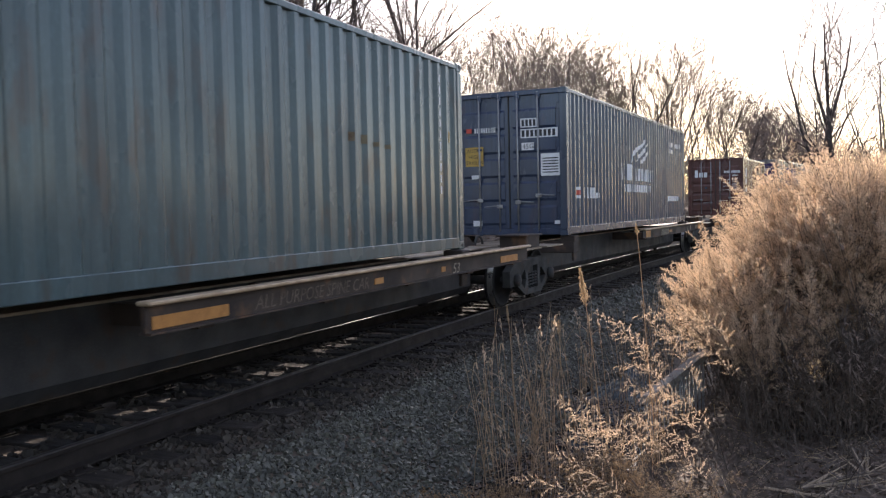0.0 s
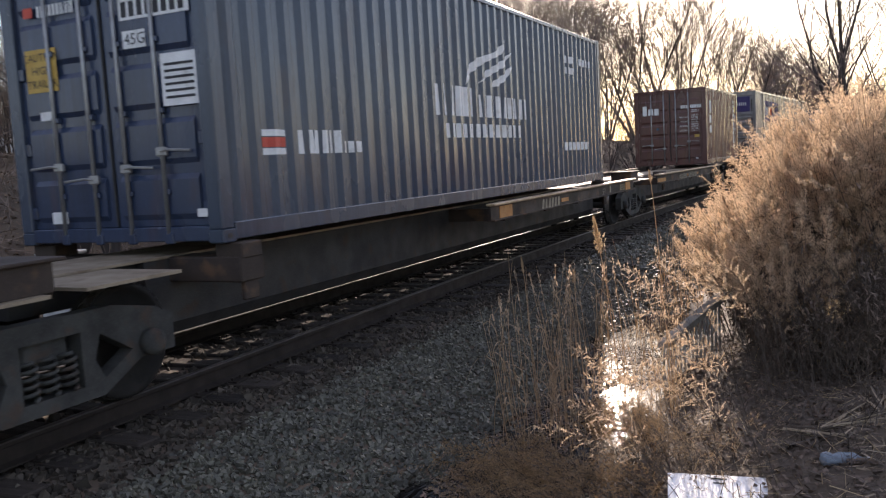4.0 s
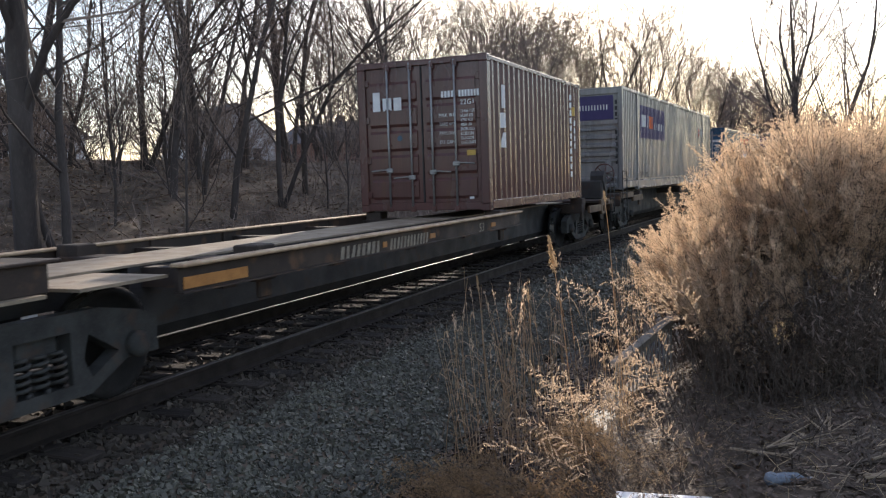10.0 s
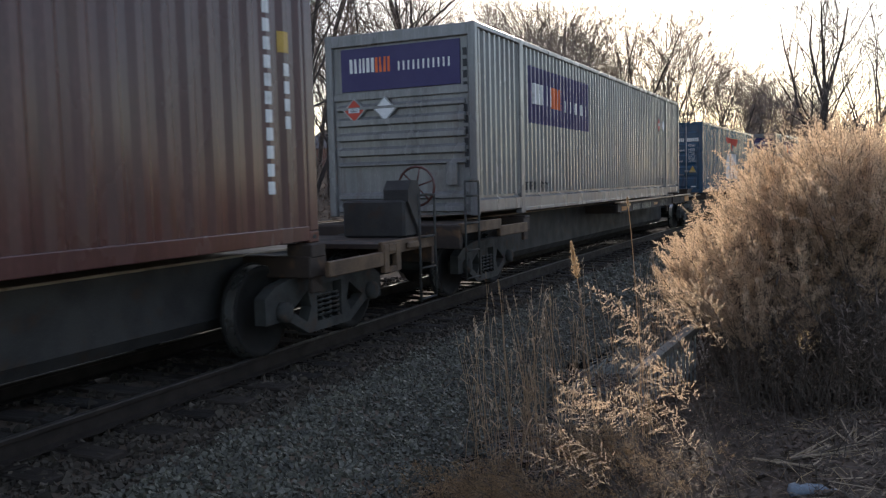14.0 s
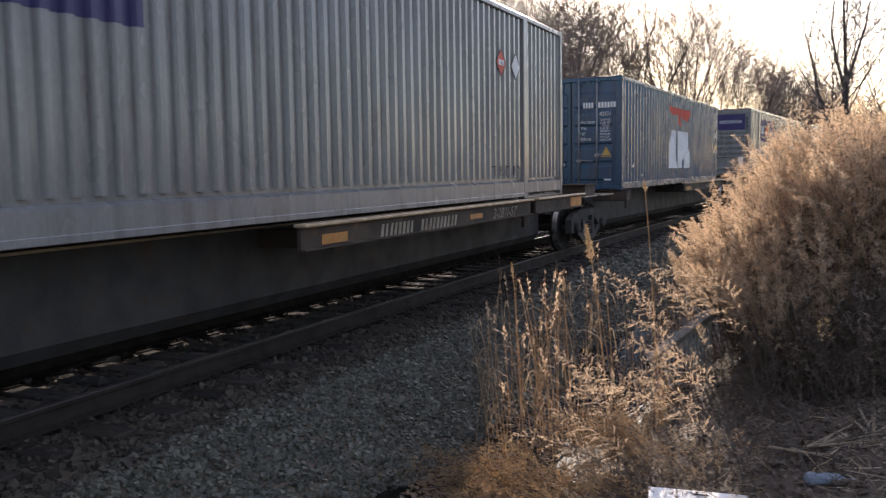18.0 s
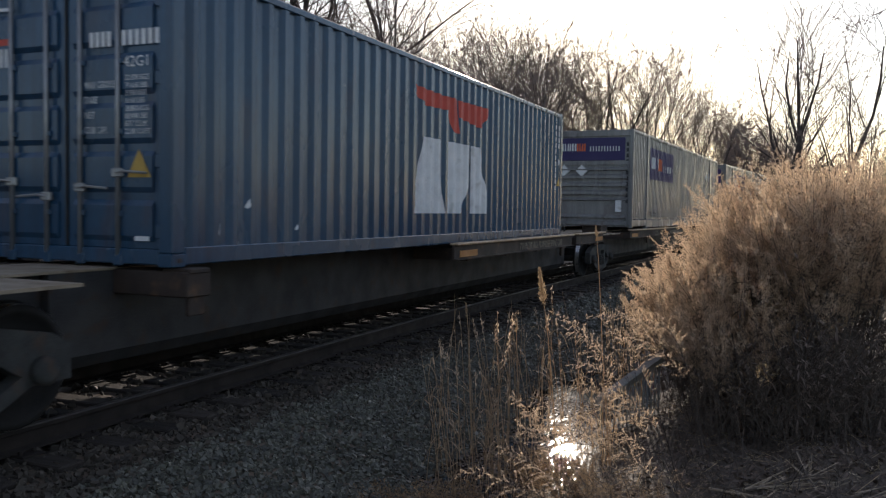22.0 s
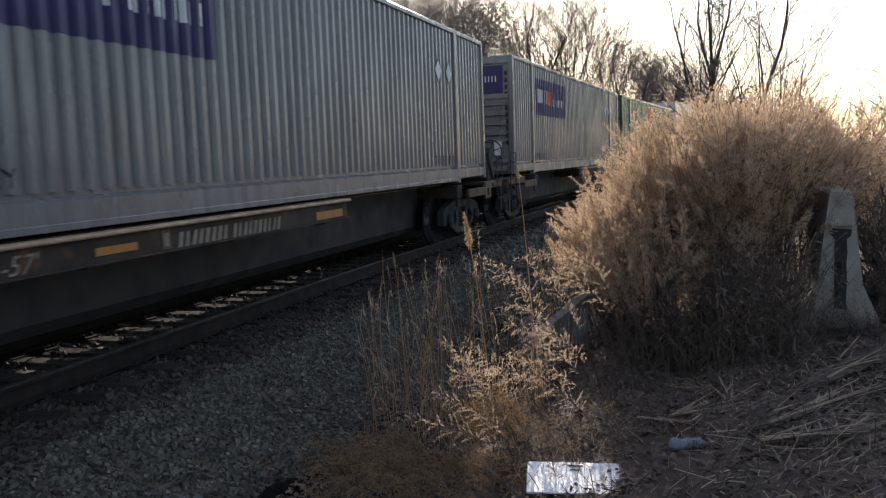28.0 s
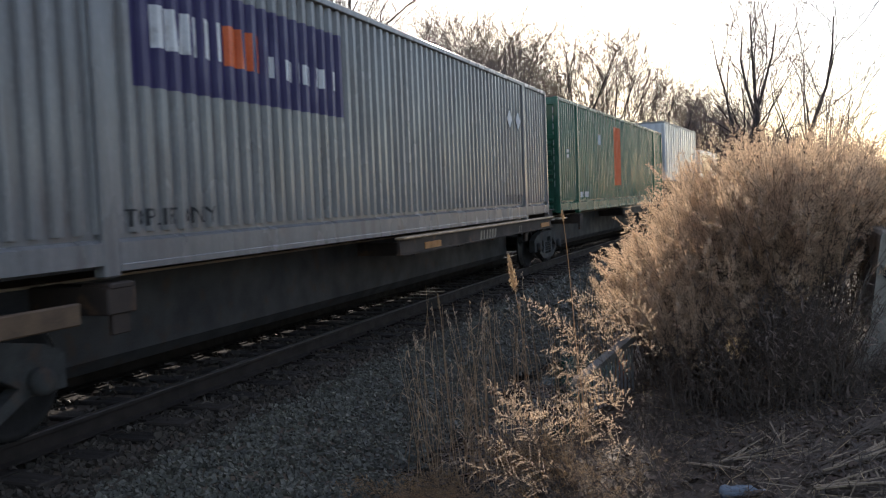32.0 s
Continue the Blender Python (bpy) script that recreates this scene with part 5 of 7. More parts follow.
def bogie(off):
    """A three-piece bogie with two wheelsets."""
    u = thing("bogie", "grimy cast steel bogie with coil springs and two wheelsets", "bogie", "bogies under the train")
    for sg in (1, -1):
        bm = bmesh.new()
        loops = [[(-1.16, 0.36), (-1.16, 0.62), (-0.98, 0.72), (-0.55, 0.80), (0.55, 0.80), (0.98, 0.72), (1.16, 0.62), (1.16, 0.36), (0.80, 0.36), (0.42, 0.17), (-0.42, 0.17), (-0.80, 0.36)],
                 [(-0.72, 0.44), (-0.42, 0.62), (-0.36, 0.44), (-0.44, 0.29)], [(0.72, 0.44), (0.44, 0.29), (0.36, 0.44), (0.42, 0.62)], [(-0.25, 0.27), (0.25, 0.27), (0.25, 0.66), (-0.25, 0.66)]]
        edges = []
        for lp in loops:
            vs = [bm.verts.new((0, p, q)) for p, q in lp]
            edges += [bm.edges.new((vs[i], vs[(i + 1) % len(vs)])) for i in range(len(vs))]
        bmesh.ops.triangle_fill(bm, use_beauty=True, use_dissolve=False, edges=edges)
        r = bmesh.ops.extrude_face_region(bm, geom=bm.faces[:])
        for v in r["geom"]:
            if isinstance(v, bmesh.types.BMVert):
                v.co.x += 0.13
        for v in bm.verts:
            v.co.x += 0.93 if sg > 0 else -1.06
        bmesh.ops.recalc_face_normals(bm, faces=bm.faces[:])
        me = bpy.data.meshes.new("side_frame")
        bm.to_mesh(me)
        bm.free()
        me.materials.append(M["bogie"])
        sf = part("side_frame", me, None, u)
        sp = Build()
        for dy in (-0.16, 0.0, 0.16):
            pts = [(sg * 1.0 + 0.062 * math.cos(a), dy + 0.062 * math.sin(a), 0.28 + a / (2 * math.pi) * 0.052) for a in np.arange(0, 2 * math.pi * 5.1, 0.7)]
            sp.tube(pts, 0.016, 5)
        part("spring", sp, M["bogie"], sf, "coil springs", True)
        for dy in (-0.89, 0.89):
            part("bearing_cap", Build().tube([(sg * 1.04, dy, 0.46), (sg * 1.13, dy, 0.46), (sg * 1.15, dy, 0.46)], [0.105, 0.105, 0.06], 14), M["bogie"], sf, "", True)
    part("bolster", Build().box(-1.0, 1.0, -0.2, 0.2, 0.48, 0.70, 0.03), M["bogie"], u)
    for dy in (-0.89, 0.89):
        ax = part("axle", Build().tube([(-1.0, 0, 0), (1.0, 0, 0)], 0.075, 10), M["bogie"], u, "", True, pose(0, dy, 0.46))
        for sg in (1, -1):
            prof = [(0.685, 0.0), (0.685, 0.485), (0.715, 0.487), (0.72, 0.462), (0.82, 0.455), (0.825, 0.40), (0.79, 0.385), (0.765, 0.2), (0.80, 0.13), (0.80, 0.0)]
            b = Build()
            n = 28
            for i in range(n):
                a = 2 * math.pi * i / n
                b.v += [(sg * p, q * math.cos(a), q * math.sin(a)) for p, q in prof]
            k = len(prof)
            for i in range(n):
                for j in range(k - 1):
                    o, o2 = i * k, ((i + 1) % n) * k
                    b.f.append((o + j, o + j + 1, o2 + j + 1, o2 + j)[::sg])
            part("wheel", b, M["wheel"], ax, "grimy steel wheel", True)
            tread = Build()
            for i in range(n):
                a = 2 * math.pi * i / n
                tread.v += [(sg * p, q * math.cos(a), q * math.sin(a)) for p, q in ((0.7225, 0.4655), (0.818, 0.458))]
            tread.f = [(2 * i, 2 * i + 1, (2 * i + 3) % (2 * n), (2 * i + 2) % (2 * n))[::sg] for i in range(n)]
            part("wheel_tread", tread, M["tread"], ax, "bright polished wheel tread", True)
        WHEELS.append((ax, dy))
    rides(u, off, -0.9, 0.9)
    return u


CAR_A, CAR_B, CAR_C = "platforms of one articulated car", "platforms of the second articulated car", "platforms of the third articulated car"
spine_unit(-3.2, 13.8, [(3.93, 12.45)], [("reflector", 3.99, 0.86), ("faint_lettering", 5.2, 2.1), ("slip", 7.3, 0.2), ("slip", 9.05, 0.12), ("capacity", 9.4, 0.3), ("reflector", 11.2, 0.75)], (-1.55, 10.2), CAR_A)
spine_unit(13.8, 30.75, [(20.8, 29.3)], [("tall_reflector", 21.1, 0.5), ("logo", 22.93, 0.9), ("slip", 23.95, 0.4), ("capacity", 26.6, 0.3), ("emblem", 27.15, 0.13), ("stencil", 28.05, 0.43), ("tall_reflector", 28.54, 0.43)], (15.75, 27.45), CAR_A)
spine_unit(30.75, 48.25, [(31.8, 40.5)], [("reflector", 31.85, 0.85), ("number", 34.33, 0.9), ("slip", 35.33, 0.1), ("number", 35.5, 1.1), ("slip", 36.68, 0.18), ("capacity", 38.5, 0.32), ("slip", 39.05, 0.2)], (33.2, 40.05, 45.7), CAR_A, rear_end=True, label="partly empty brown spine car platform with worn sills")
spine_unit(49.2, 68.7, [(57.8, 64.05), (64.3, 66.95)], [("reflector", 58.13, 0.46), ("number", 59.25, 0.75), ("number", 60.2, 1.0), ("slip", 61.65, 0.42), ("loads", 62.46, 1.2), ("tall_reflector", 66.2, 0.68)], (52.2, 64.3), CAR_B, front_end=True, high=0.09)
spine_unit(68.7, 87.3, [(76.4, 82.9), (83.3, 85.9)], [("reflector", 76.6, 0.7), ("lettering", 79.35, 3.4), ("reflector", 85.1, 0.7)], (71.05, 82.8), CAR_B, high=0.09)
spine_unit(87.3, 106.8, [(89.0, 98.5)], [("reflector", 89.2, 0.7), ("loads", 92.25, 1.2), ("slip", 93.8, 0.5), ("emblem", 94.62, 0.13), ("number", 94.85, 0.8), ("number", 95.75, 0.95), ("reflector", 97.6, 0.75)], (92.0, 104.1), CAR_B, rear_end=True, high=0.09)
spine_unit(107.5, 125.4, [(115.8, 124.35)], [("reflector", 116.68, 0.65), ("logo", 119.2, 0.9), ("capacity", 121.6, 0.3), ("reflector", 123.4, 0.75)], (110.7, 122.8), CAR_C, front_end=True, high=0.09)
spine_unit(125.4, 142.4, [(133.0, 141.4)], [("reflector", 133.2, 0.7), ("reflector", 140.4, 0.75)], (128.0, 140.1), CAR_C, high=0.09)
spine_unit(142.4, 161.0, [(144.0, 152.0)], [("reflector", 144.2, 0.7)], (), CAR_C, high=0.09)
for off in (-3.2, 13.8, 30.75, 46.3, 51.0, 68.7, 87.3, 105.0, 109.15, 125.4, 142.4, 159.5):
    bogie(off)


# ---- bare trees ----
class Grow:
    """Grows bare branches as tapering tubes; thick wood and fine twigs are kept apart."""

    def __init__(self, seed, low=0.3, ratio=(0.42, 0.66)):
        self.low, self.ratio = low, ratio
        self.r = random.Random(seed)
        self.wood, self.twigs = Build(), Build()

    def turn(self, d, angle):
        a = d.orthogonal().normalized()
        a.rotate(Matrix.Rotation(self.r.uniform(0, 6.283), 3, d))
        v = d.copy()
        v.rotate(Matrix.Rotation(angle, 3, a))
        return v.normalized()

    def limb(self, p, d, length, r0, level, last, kids, up, wob, spread, thin=0.007):
        n = 7 if level == 0 else 5 if level == 1 else (2 if level == last or last == 3 and spread[1] < 46 else 3) if level == 2 else 1
        pts, rad = [p.copy()], [r0]
        q, e = p.copy(), d.copy()
        for i in range(n):
            e = (e + Vector([self.r.gauss(0, wob) for _ in range(3)]) + Vector((0, 0, up))).normalized()
            q = q + e * (length / n)
            pts.append(q.copy())
            rad.append(max(thin, r0 * (1 - 0.8 * (i + 1) / n)))
        if level == 3:
            a = e.orthogonal().normalized() * (r0 * 0.6)
            a.rotate(Matrix.Rotation(self.r.uniform(0, 6.283), 3, e))
            k = len(self.twigs.v)
            self.twigs.v += [tuple(p + a), tuple(p - a), tuple(q)]
            self.twigs.f.append((k, k + 1, k + 2))
            return
        (self.wood if level < 2 else self.twigs).tube(pts, rad, 6 if level == 0 else 4 if level == 1 else 3, False)
        if level >= last:
            return
        k = kids[level]
        for j in range(k):
            f = (j + self.r.random()) / k
            f = (self.low + (1 - self.low) * f) if level == 0 else (0.12 + 0.88 * f)
            i = min(n - 1, int(f * n))
            w = f * n - i
            o = pts[i].lerp(pts[i + 1], w)
            ax = (pts[i + 1] - pts[i]).normalized()
            rr = max(thin, (rad[i] * (1 - w) + rad[i + 1] * w) * self.r.uniform(*self.ratio))
            ln = length * self.r.uniform(0.38, 0.68) * (1.12 - (0.5 if level == 0 else 0.35) * f)
            self.limb(o, self.turn(ax, radians(self.r.uniform(*spread))), ln, rr, level + 1, last, kids, up * 1.1, wob * 1.1, spread, thin)


def tree(name, label, seed, height, r0, stems, kids, spread, up=0.05, wob=0.09, lean=0.0, last=3, group="", thin=0.007, low=0.3, ratio=(0.42, 0.66)):
    g = Grow(seed, low, ratio)
    for i in range(stems):
        a = g.r.uniform(0, 6.283) if stems < 4 else 6.283 * i / stems
        tilt = lean * (g.r.uniform(0.6, 1.3) if stems < 7 else g.r.uniform(0.05, 1.3))
        d = Vector((math.sin(tilt) * math.cos(a), math.sin(tilt) * math.sin(a), math.cos(tilt)))
        g.limb(Vector((0.12 * stems * math.cos(a) * 0.3, 0.12 * stems * math.sin(a) * 0.3, -0.3)), d, height * g.r.uniform(0.82, 1.0), r0 * g.r.uniform(0.75, 1.1), 0, last, kids, up, wob, spread, thin)
    t = thing(name, label, "tree", group)
    part("trunk", g.wood, M["bark"], t, smooth=True)
    part("crown", g.twigs, M["twig"], t, "bare twigs")
    return t


def stand(ob, s, lat, rz=0.0, size=1.0, sink=0.0, copy=True):
    p = place(s, lat, ground_z(s, lat) - sink)
    m = pose(*p, 0, 0, rz)
    if copy:
        ob.scale = (size, size, size)
        return copy_thing(ob, m)
    ob.matrix_basis = m @ Matrix.Diagonal((size, size, size, 1))
    return ob


WOOD = "bare trees on the embankment"
kinds = [
    tree("bare_tree", "tall slender bare tree with upright branches on the slope", 1, 13.5, 0.13, 1, (14, 7, 7), (24, 60), 0.045, 0.13, group=WOOD, low=0.16, ratio=(0.35, 0.6)),
    tree("bare_tree", "tall bare tree that forks low into two stems", 2, 13.0, 0.115, 2, (11, 7, 6), (24, 60), 0.045, 0.13, 0.16, group=WOOD, low=0.16, ratio=(0.35, 0.6)),
    tree("bare_tree", "crooked bare tree with a bent trunk", 3, 11.5, 0.10, 1, (12, 7, 7), (22, 56), 0.05, 0.17, group=WOOD, low=0.16, ratio=(0.35, 0.6)),
    tree("bare_tree", "thin bare sapling with fine twigs", 4, 8.0, 0.05, 1, (15, 6, 5), (22, 52), 0.04, 0.09, group=WOOD, low=0.12, ratio=(0.3, 0.5)),
    tree("bare_tree", "thick-trunked bare tree with heavy limbs", 5, 14.5, 0.21, 1, (12, 7, 7), (24, 60), 0.045, 0.13, group=WOOD, low=0.2, ratio=(0.3, 0.55)),
]
random.seed(21)
own = [(10.3, -6.5, 4, 1.0), (12.1, -9.0, 0, 0.95), (10.6, -5.9, 1, 0.9), (17.0, -11.0, 3, 1.1), (19.0, -12.0, 1, 1.0), (16.8, -9.0, 0, 0.95), (19.6, -10.5, 2, 1.0),
       (17.3, -7.5, 0, 0.85), (23.8, -12.0, 1, 1.0), (20.0, -8.0, 1, 0.9), (27.7, -13.0, 4, 0.9), (22.9, -9.0, 0, 0.95), (26.9, -8.2, 1, 0.95), (28.5, -7.6, 0, 0.9), (31.0, -9.5, 4, 0.85), (25.0, -7.2, 3, 1.2)]
for i, (s, lat, k, size) in enumerate(own):
    stand(kinds[k], s, lat, random.uniform(0, 360), size)
for i in range(15):
    s = random.uniform(9, 50)
    lat = -random.uniform(10 + max(0, s - 30) * 0.42, 18 + 0.4 * s)
    stand(kinds[random.choice((0, 1, 2, 3, 3, 0))], s, lat, random.uniform(0, 360), random.uniform(0.6, 0.95))
for i in range(12):
    stand(kinds[3], random.uniform(9, 36), -random.uniform(5.2, 12), random.uniform(0, 360), random.uniform(0.45, 0.9))
for i in range(20):
    stand(kinds[(0, 2, 3)[i % 3]], random.uniform(9, 19), -random.uniform(9, 28), random.uniform(0, 360), random.uniform(0.55, 0.85))
for i, (s, lat) in enumerate(((-5, -9), (-1, -12), (3, -8), (6, -11), (7.5, -14))):
    stand(kinds[(0, 4, 1, 0, 2)[i]], s, lat, i * 70, 0.95)
for k, (s, lat, size) in zip(kinds, ((28.0, -17.0, 0.9), (24.5, -15.0, 0.85), (14.5, -12.5, 0.9), (13.2, -7.4, 0.9), (31.0, -21.0, 0.85))):
    stand(k, s, lat, 40, size, copy=False)

# broad crowns farther along the line
FAR = "broad bare trees along the line"
far_kinds = [
    tree("bare_tree", "broad bare tree with a rounded crown of fine twigs", 11, 8.8, 0.085, 6, (11, 8, 8), (19, 47), 0.02, 0.06, 0.44, 3, group=FAR, thin=0.0092, low=0.2, ratio=(0.27, 0.44)),
    tree("bare_tree", "spreading bare tree with a fan of fine branches", 12, 8.6, 0.08, 7, (10, 8, 8), (19, 48), 0.02, 0.065, 0.50, 3, group=FAR, thin=0.0092, low=0.2, ratio=(0.27, 0.44)),
    tree("bare_tree", "tall bare tree with an upright twiggy crown", 13, 9.2, 0.10, 5, (12, 8, 8), (19, 47), 0.025, 0.06, 0.36, 3, group=FAR, thin=0.0092, low=0.22, ratio=(0.27, 0.44)),
]
far_at = [(57, -20, 1.20), (61, -17.5, 1.22), (65, -19.5, 1.22), (68, -13.5, 1.20), (72, -11.5, 1.20), (76, -13.5, 1.20), (63, -23, 1.16), (80, -11, 1.10), (85, -9.5, 1.02), (90, -9.0, 0.95),
          (97, -9.5, 0.98), (104, -7, 0.83), (112, -6, 0.81), (118, -9, 0.90), (125, -3, 0.45), (132, 2, 0.40), (140, 8, 0.40), (150, 15, 0.40), (52, -23, 1.04), (46, -24, 1.04), (128, -14, 1.00), (142, -8, 0.95), (160, -2, 0.95), (150, 26, 0.36), (135, 34, 0.36), (93, -8, 0.95), (99, -7, 0.9), (108, -9, 0.9), (115, -4.5, 0.75), (121, -6.5, 0.78), (103, -12, 1.0)]
for i, (s, lat, size) in enumerate(far_at):
    stand(far_kinds[i % 3], s, lat, i * 77, size * (1.17 if s < 100 else 1.04))

# scrub that closes the view along the line
scrub = tree("thicket_shrub", "dark dense leafless thicket shrub", 31, 4.2, 0.04, 8, (8, 7), (18, 50), 0.02, 0.09, 0.7, 2, group="leafless thicket along the line", thin=0.008, low=0.12, ratio=(0.3, 0.5))
tagged(scrub, category="shrub")
random.seed(8)
for i in range(36):
    s = 44 + i * 2.7 + random.uniform(-1, 1)
    lat = random.choice((-4.4, -5.2, -6.5, -8.5)) - random.uniform(0, 1.5)
    if s > 80:
        lat = random.uniform(-7, 7) - 3.2 * (s < 100)
        if abs(lat) < 3.0:
            lat = 4.0 + random.random() * 3
        if lat > 2:
            stand(scrub, s, lat, random.uniform(0, 360), random.uniform(0.35, 0.6))
            continue
    stand(scrub, s, lat, random.uniform(0, 360), random.uniform(0.7, 1.35))
for i in range(16):
    stand(scrub, random.uniform(30, 90), random.uniform(12, 40), random.uniform(0, 360), random.uniform(0.3, 0.5))
for i in range(10):
    stand(scrub, 84 + i * 3.6, -4.6 - random.random() * 2.5, random.uniform(0, 360), random.uniform(1.0, 1.35))
for i in range(14):
    stand(scrub, random.uniform(8, 22), -random.uniform(11, 22), random.uniform(0, 360), random.uniform(0.6, 1.0))
for i in range(16):
    stand(scrub, random.uniform(14, 60), -random.uniform(24, 38), random.uniform(0, 360), random.uniform(0.7, 1.2))
for i in range(6):
    stand(scrub, random.uniform(16, 40), -random.uniform(12, 20), random.uniform(0, 360), random.uniform(0.4, 0.8))
for i in range(14):
    stand(scrub, random.uniform(38, 60), -random.uniform(12, 22), random.uniform(0, 360), random.uniform(0.6, 1.0))
for i in range(12):                    # a dark hedge of brush below the crowns
    s = random.uniform(44, 62)
    stand(scrub, s, -(0.40 * (s - 30) + 3.6) - random.uniform(-0.6, 3.4), random.uniform(0, 360), random.uniform(0.7, 0.9))
for i in range(2):
    s = 48 + i * 6
    stand(far_kinds[i % 3], s, -(0.40 * (s - 30) + 4.2) - 0.8 * (i % 2), i * 67, 0.95)
for x, y, size in ((1.2, 11.4, 0.52), (2.0, 12.4, 0.6), (1.2, 13.4, 0.62), (2.9, 13.0, 0.6), (3.4, 15.0, 0.62), (2.2, 10.8, 0.42), (4.6, 14.5, 0.6), (1.7, 12.0, 0.55), (2.4, 14.2, 0.6)):
    scrub.scale = (size, size, size)
    copy_thing(scrub, pose(x, y, -0.35, 0, 0, x * 77))
stand(scrub, 42, -6.5, 0, 0.8, copy=False)
stand(far_kinds[0], 55, -25, 10, 0.9, copy=False)
stand(far_kinds[1], 74, -19, 10, 0.95, copy=False)
stand(far_kinds[2], 66, -15.5, 10, 1.15, copy=False)

# the lone tree beyond the weeds, and its saplings
lone = tree("lone_tree", "lone bare tree with several rising stems beyond the dry weeds", 49, 12.5, 0.16, 5, (12, 8, 5), (24, 52), 0.07, 0.13, 0.26, thin=0.012, low=0.22, ratio=(0.36, 0.56))
stand(lone, 44.6, 4.7, 200, 1.0, copy=False)
sap = tree("young_sapling", "cluster of thin upright bare sapling stems", 52, 6.3, 0.05, 5, (6, 5, 4), (18, 44), 0.05, 0.08, 0.14, group="saplings beyond the weeds", thin=0.008, ratio=(0.3, 0.5))
for s, lat, size in ((39, 7.3, 0.85), (41, 8.3, 0.8), (38, 9.5, 0.5), (46, 7.0, 0.6), (44, 12.5, 0.5)):
    stand(sap, s, lat, s * 31, size)
stand(sap, 37.6, 7.8, 0, 0.95, copy=False)


# ---- dry weeds ----
def frond_arrays(rs, base, d, length, r0, bend, n=9):
    """The curved spine of one stem: points from its foot to its tip."""
    pts = [np.array(base, float)]
    e = np.array(d, float)
    for i in range(n):
        e = e + np.array(bend) * (0.3 + i / n) / n + rs.normal(0, 0.02, 3)
        e /= np.linalg.norm(e)
        pts.append(pts[-1] + e * length / n)
    return np.array(pts)


class Weeds:
    """Stems as slim three-sided tubes, seed clusters as small folded leaves."""

    def __init__(self, seed):
        self.rs = np.random.RandomState(seed)
        self.b = Build()
        self.v, self.n = [], 0
        self.low = []

    def stem(self, base, d, length, bend, r=0.004, bare=0.35, side=0.16, step=0.035, floret=0.011, per=9, droop=-0.25, spread=0.8):
        self.along(frond_arrays(self.rs, base, d, length, r, bend, 6), r, bare, side, step, floret, per, droop, spread)

    def along(self, pts, r, bare, side, step, floret, per, droop, spread):
        rs = self.rs
        length = float(np.sum(np.linalg.norm(np.diff(pts, axis=0), axis=1)))
        self.b.tube([Vector(p) for p in pts], [r * (1 - 0.75 * i / (len(pts) - 1)) for i in range(len(pts))], 3, False)
        k = int(length * (1 - bare) / step)
        for j in range(k):
            f = bare + (1 - bare) * (j + rs.rand()) / k
            x = f * (len(pts) - 1)
            i = min(int(x), len(pts) - 2)
            p = pts[i] + (pts[i + 1] - pts[i]) * (x - i)
            ax = pts[i + 1] - pts[i]
            ax /= np.linalg.norm(ax)
            q = rs.normal(0, 1, 3)
            q -= ax * q.dot(ax)
            q /= np.linalg.norm(q) + 1e-9
            e = q * spread + ax * rs.uniform(0.3, 0.9) + np.array((0, 0, 0.1))
            e /= np.linalg.norm(e)
            ln = side * rs.uniform(0.4, 1.1) * (1.15 - f) / (1.15 - bare)
            ln = max(ln, 0.03)
            tip = p + e * ln + np.array((0, 0, droop * ln * 0.5))
            self.b.f.append((len(self.b.v), len(self.b.v) + 1, len(self.b.v) + 2))
            self.b.v += [tuple(p + q * r * 0.4 + (0, 0, r * 0.4)), tuple(p - (0, 0, r * 0.4)), tuple(tip)]
            m = max(3, int(per * ln / side + 2))
            g = 0.15 + 0.85 * rs.rand(m)
            c = p + np.outer(g, tip - p) + rs.normal(0, 0.007, (m, 3)) + np.outer(g * g, (0, 0, droop * ln * 0.3))
            a = e + rs.normal(0, 0.55, (m, 3)) + np.array((0, 0, 0.25))
            w = rs.normal(0, 1, (m, 3))
            a /= np.linalg.norm(a, axis=1)[:, None]
            w /= np.linalg.norm(w, axis=1)[:, None]
            sz = floret * rs.uniform(0.6, 1.5, (m, 1))
            self.v.append(np.stack([c - a * sz * 1.5 - w * sz * 0.6, c - a * sz * 1.1 + w * sz * 0.6, c + a * sz * 1.5], 1).reshape(-1, 3))

    def parts(self, owner, stem_mat="stem", seed_mat="seed", label=""):
        tagged(part("stem_tangle", self.b, M[stem_mat], owner), kind="stuff")
        v = np.concatenate(self.v)
        tagged(part("foliage", array_mesh("foliage", v, np.arange(len(v)).reshape(-1, 3), M[seed_mat]), None, owner, label), kind="stuff")


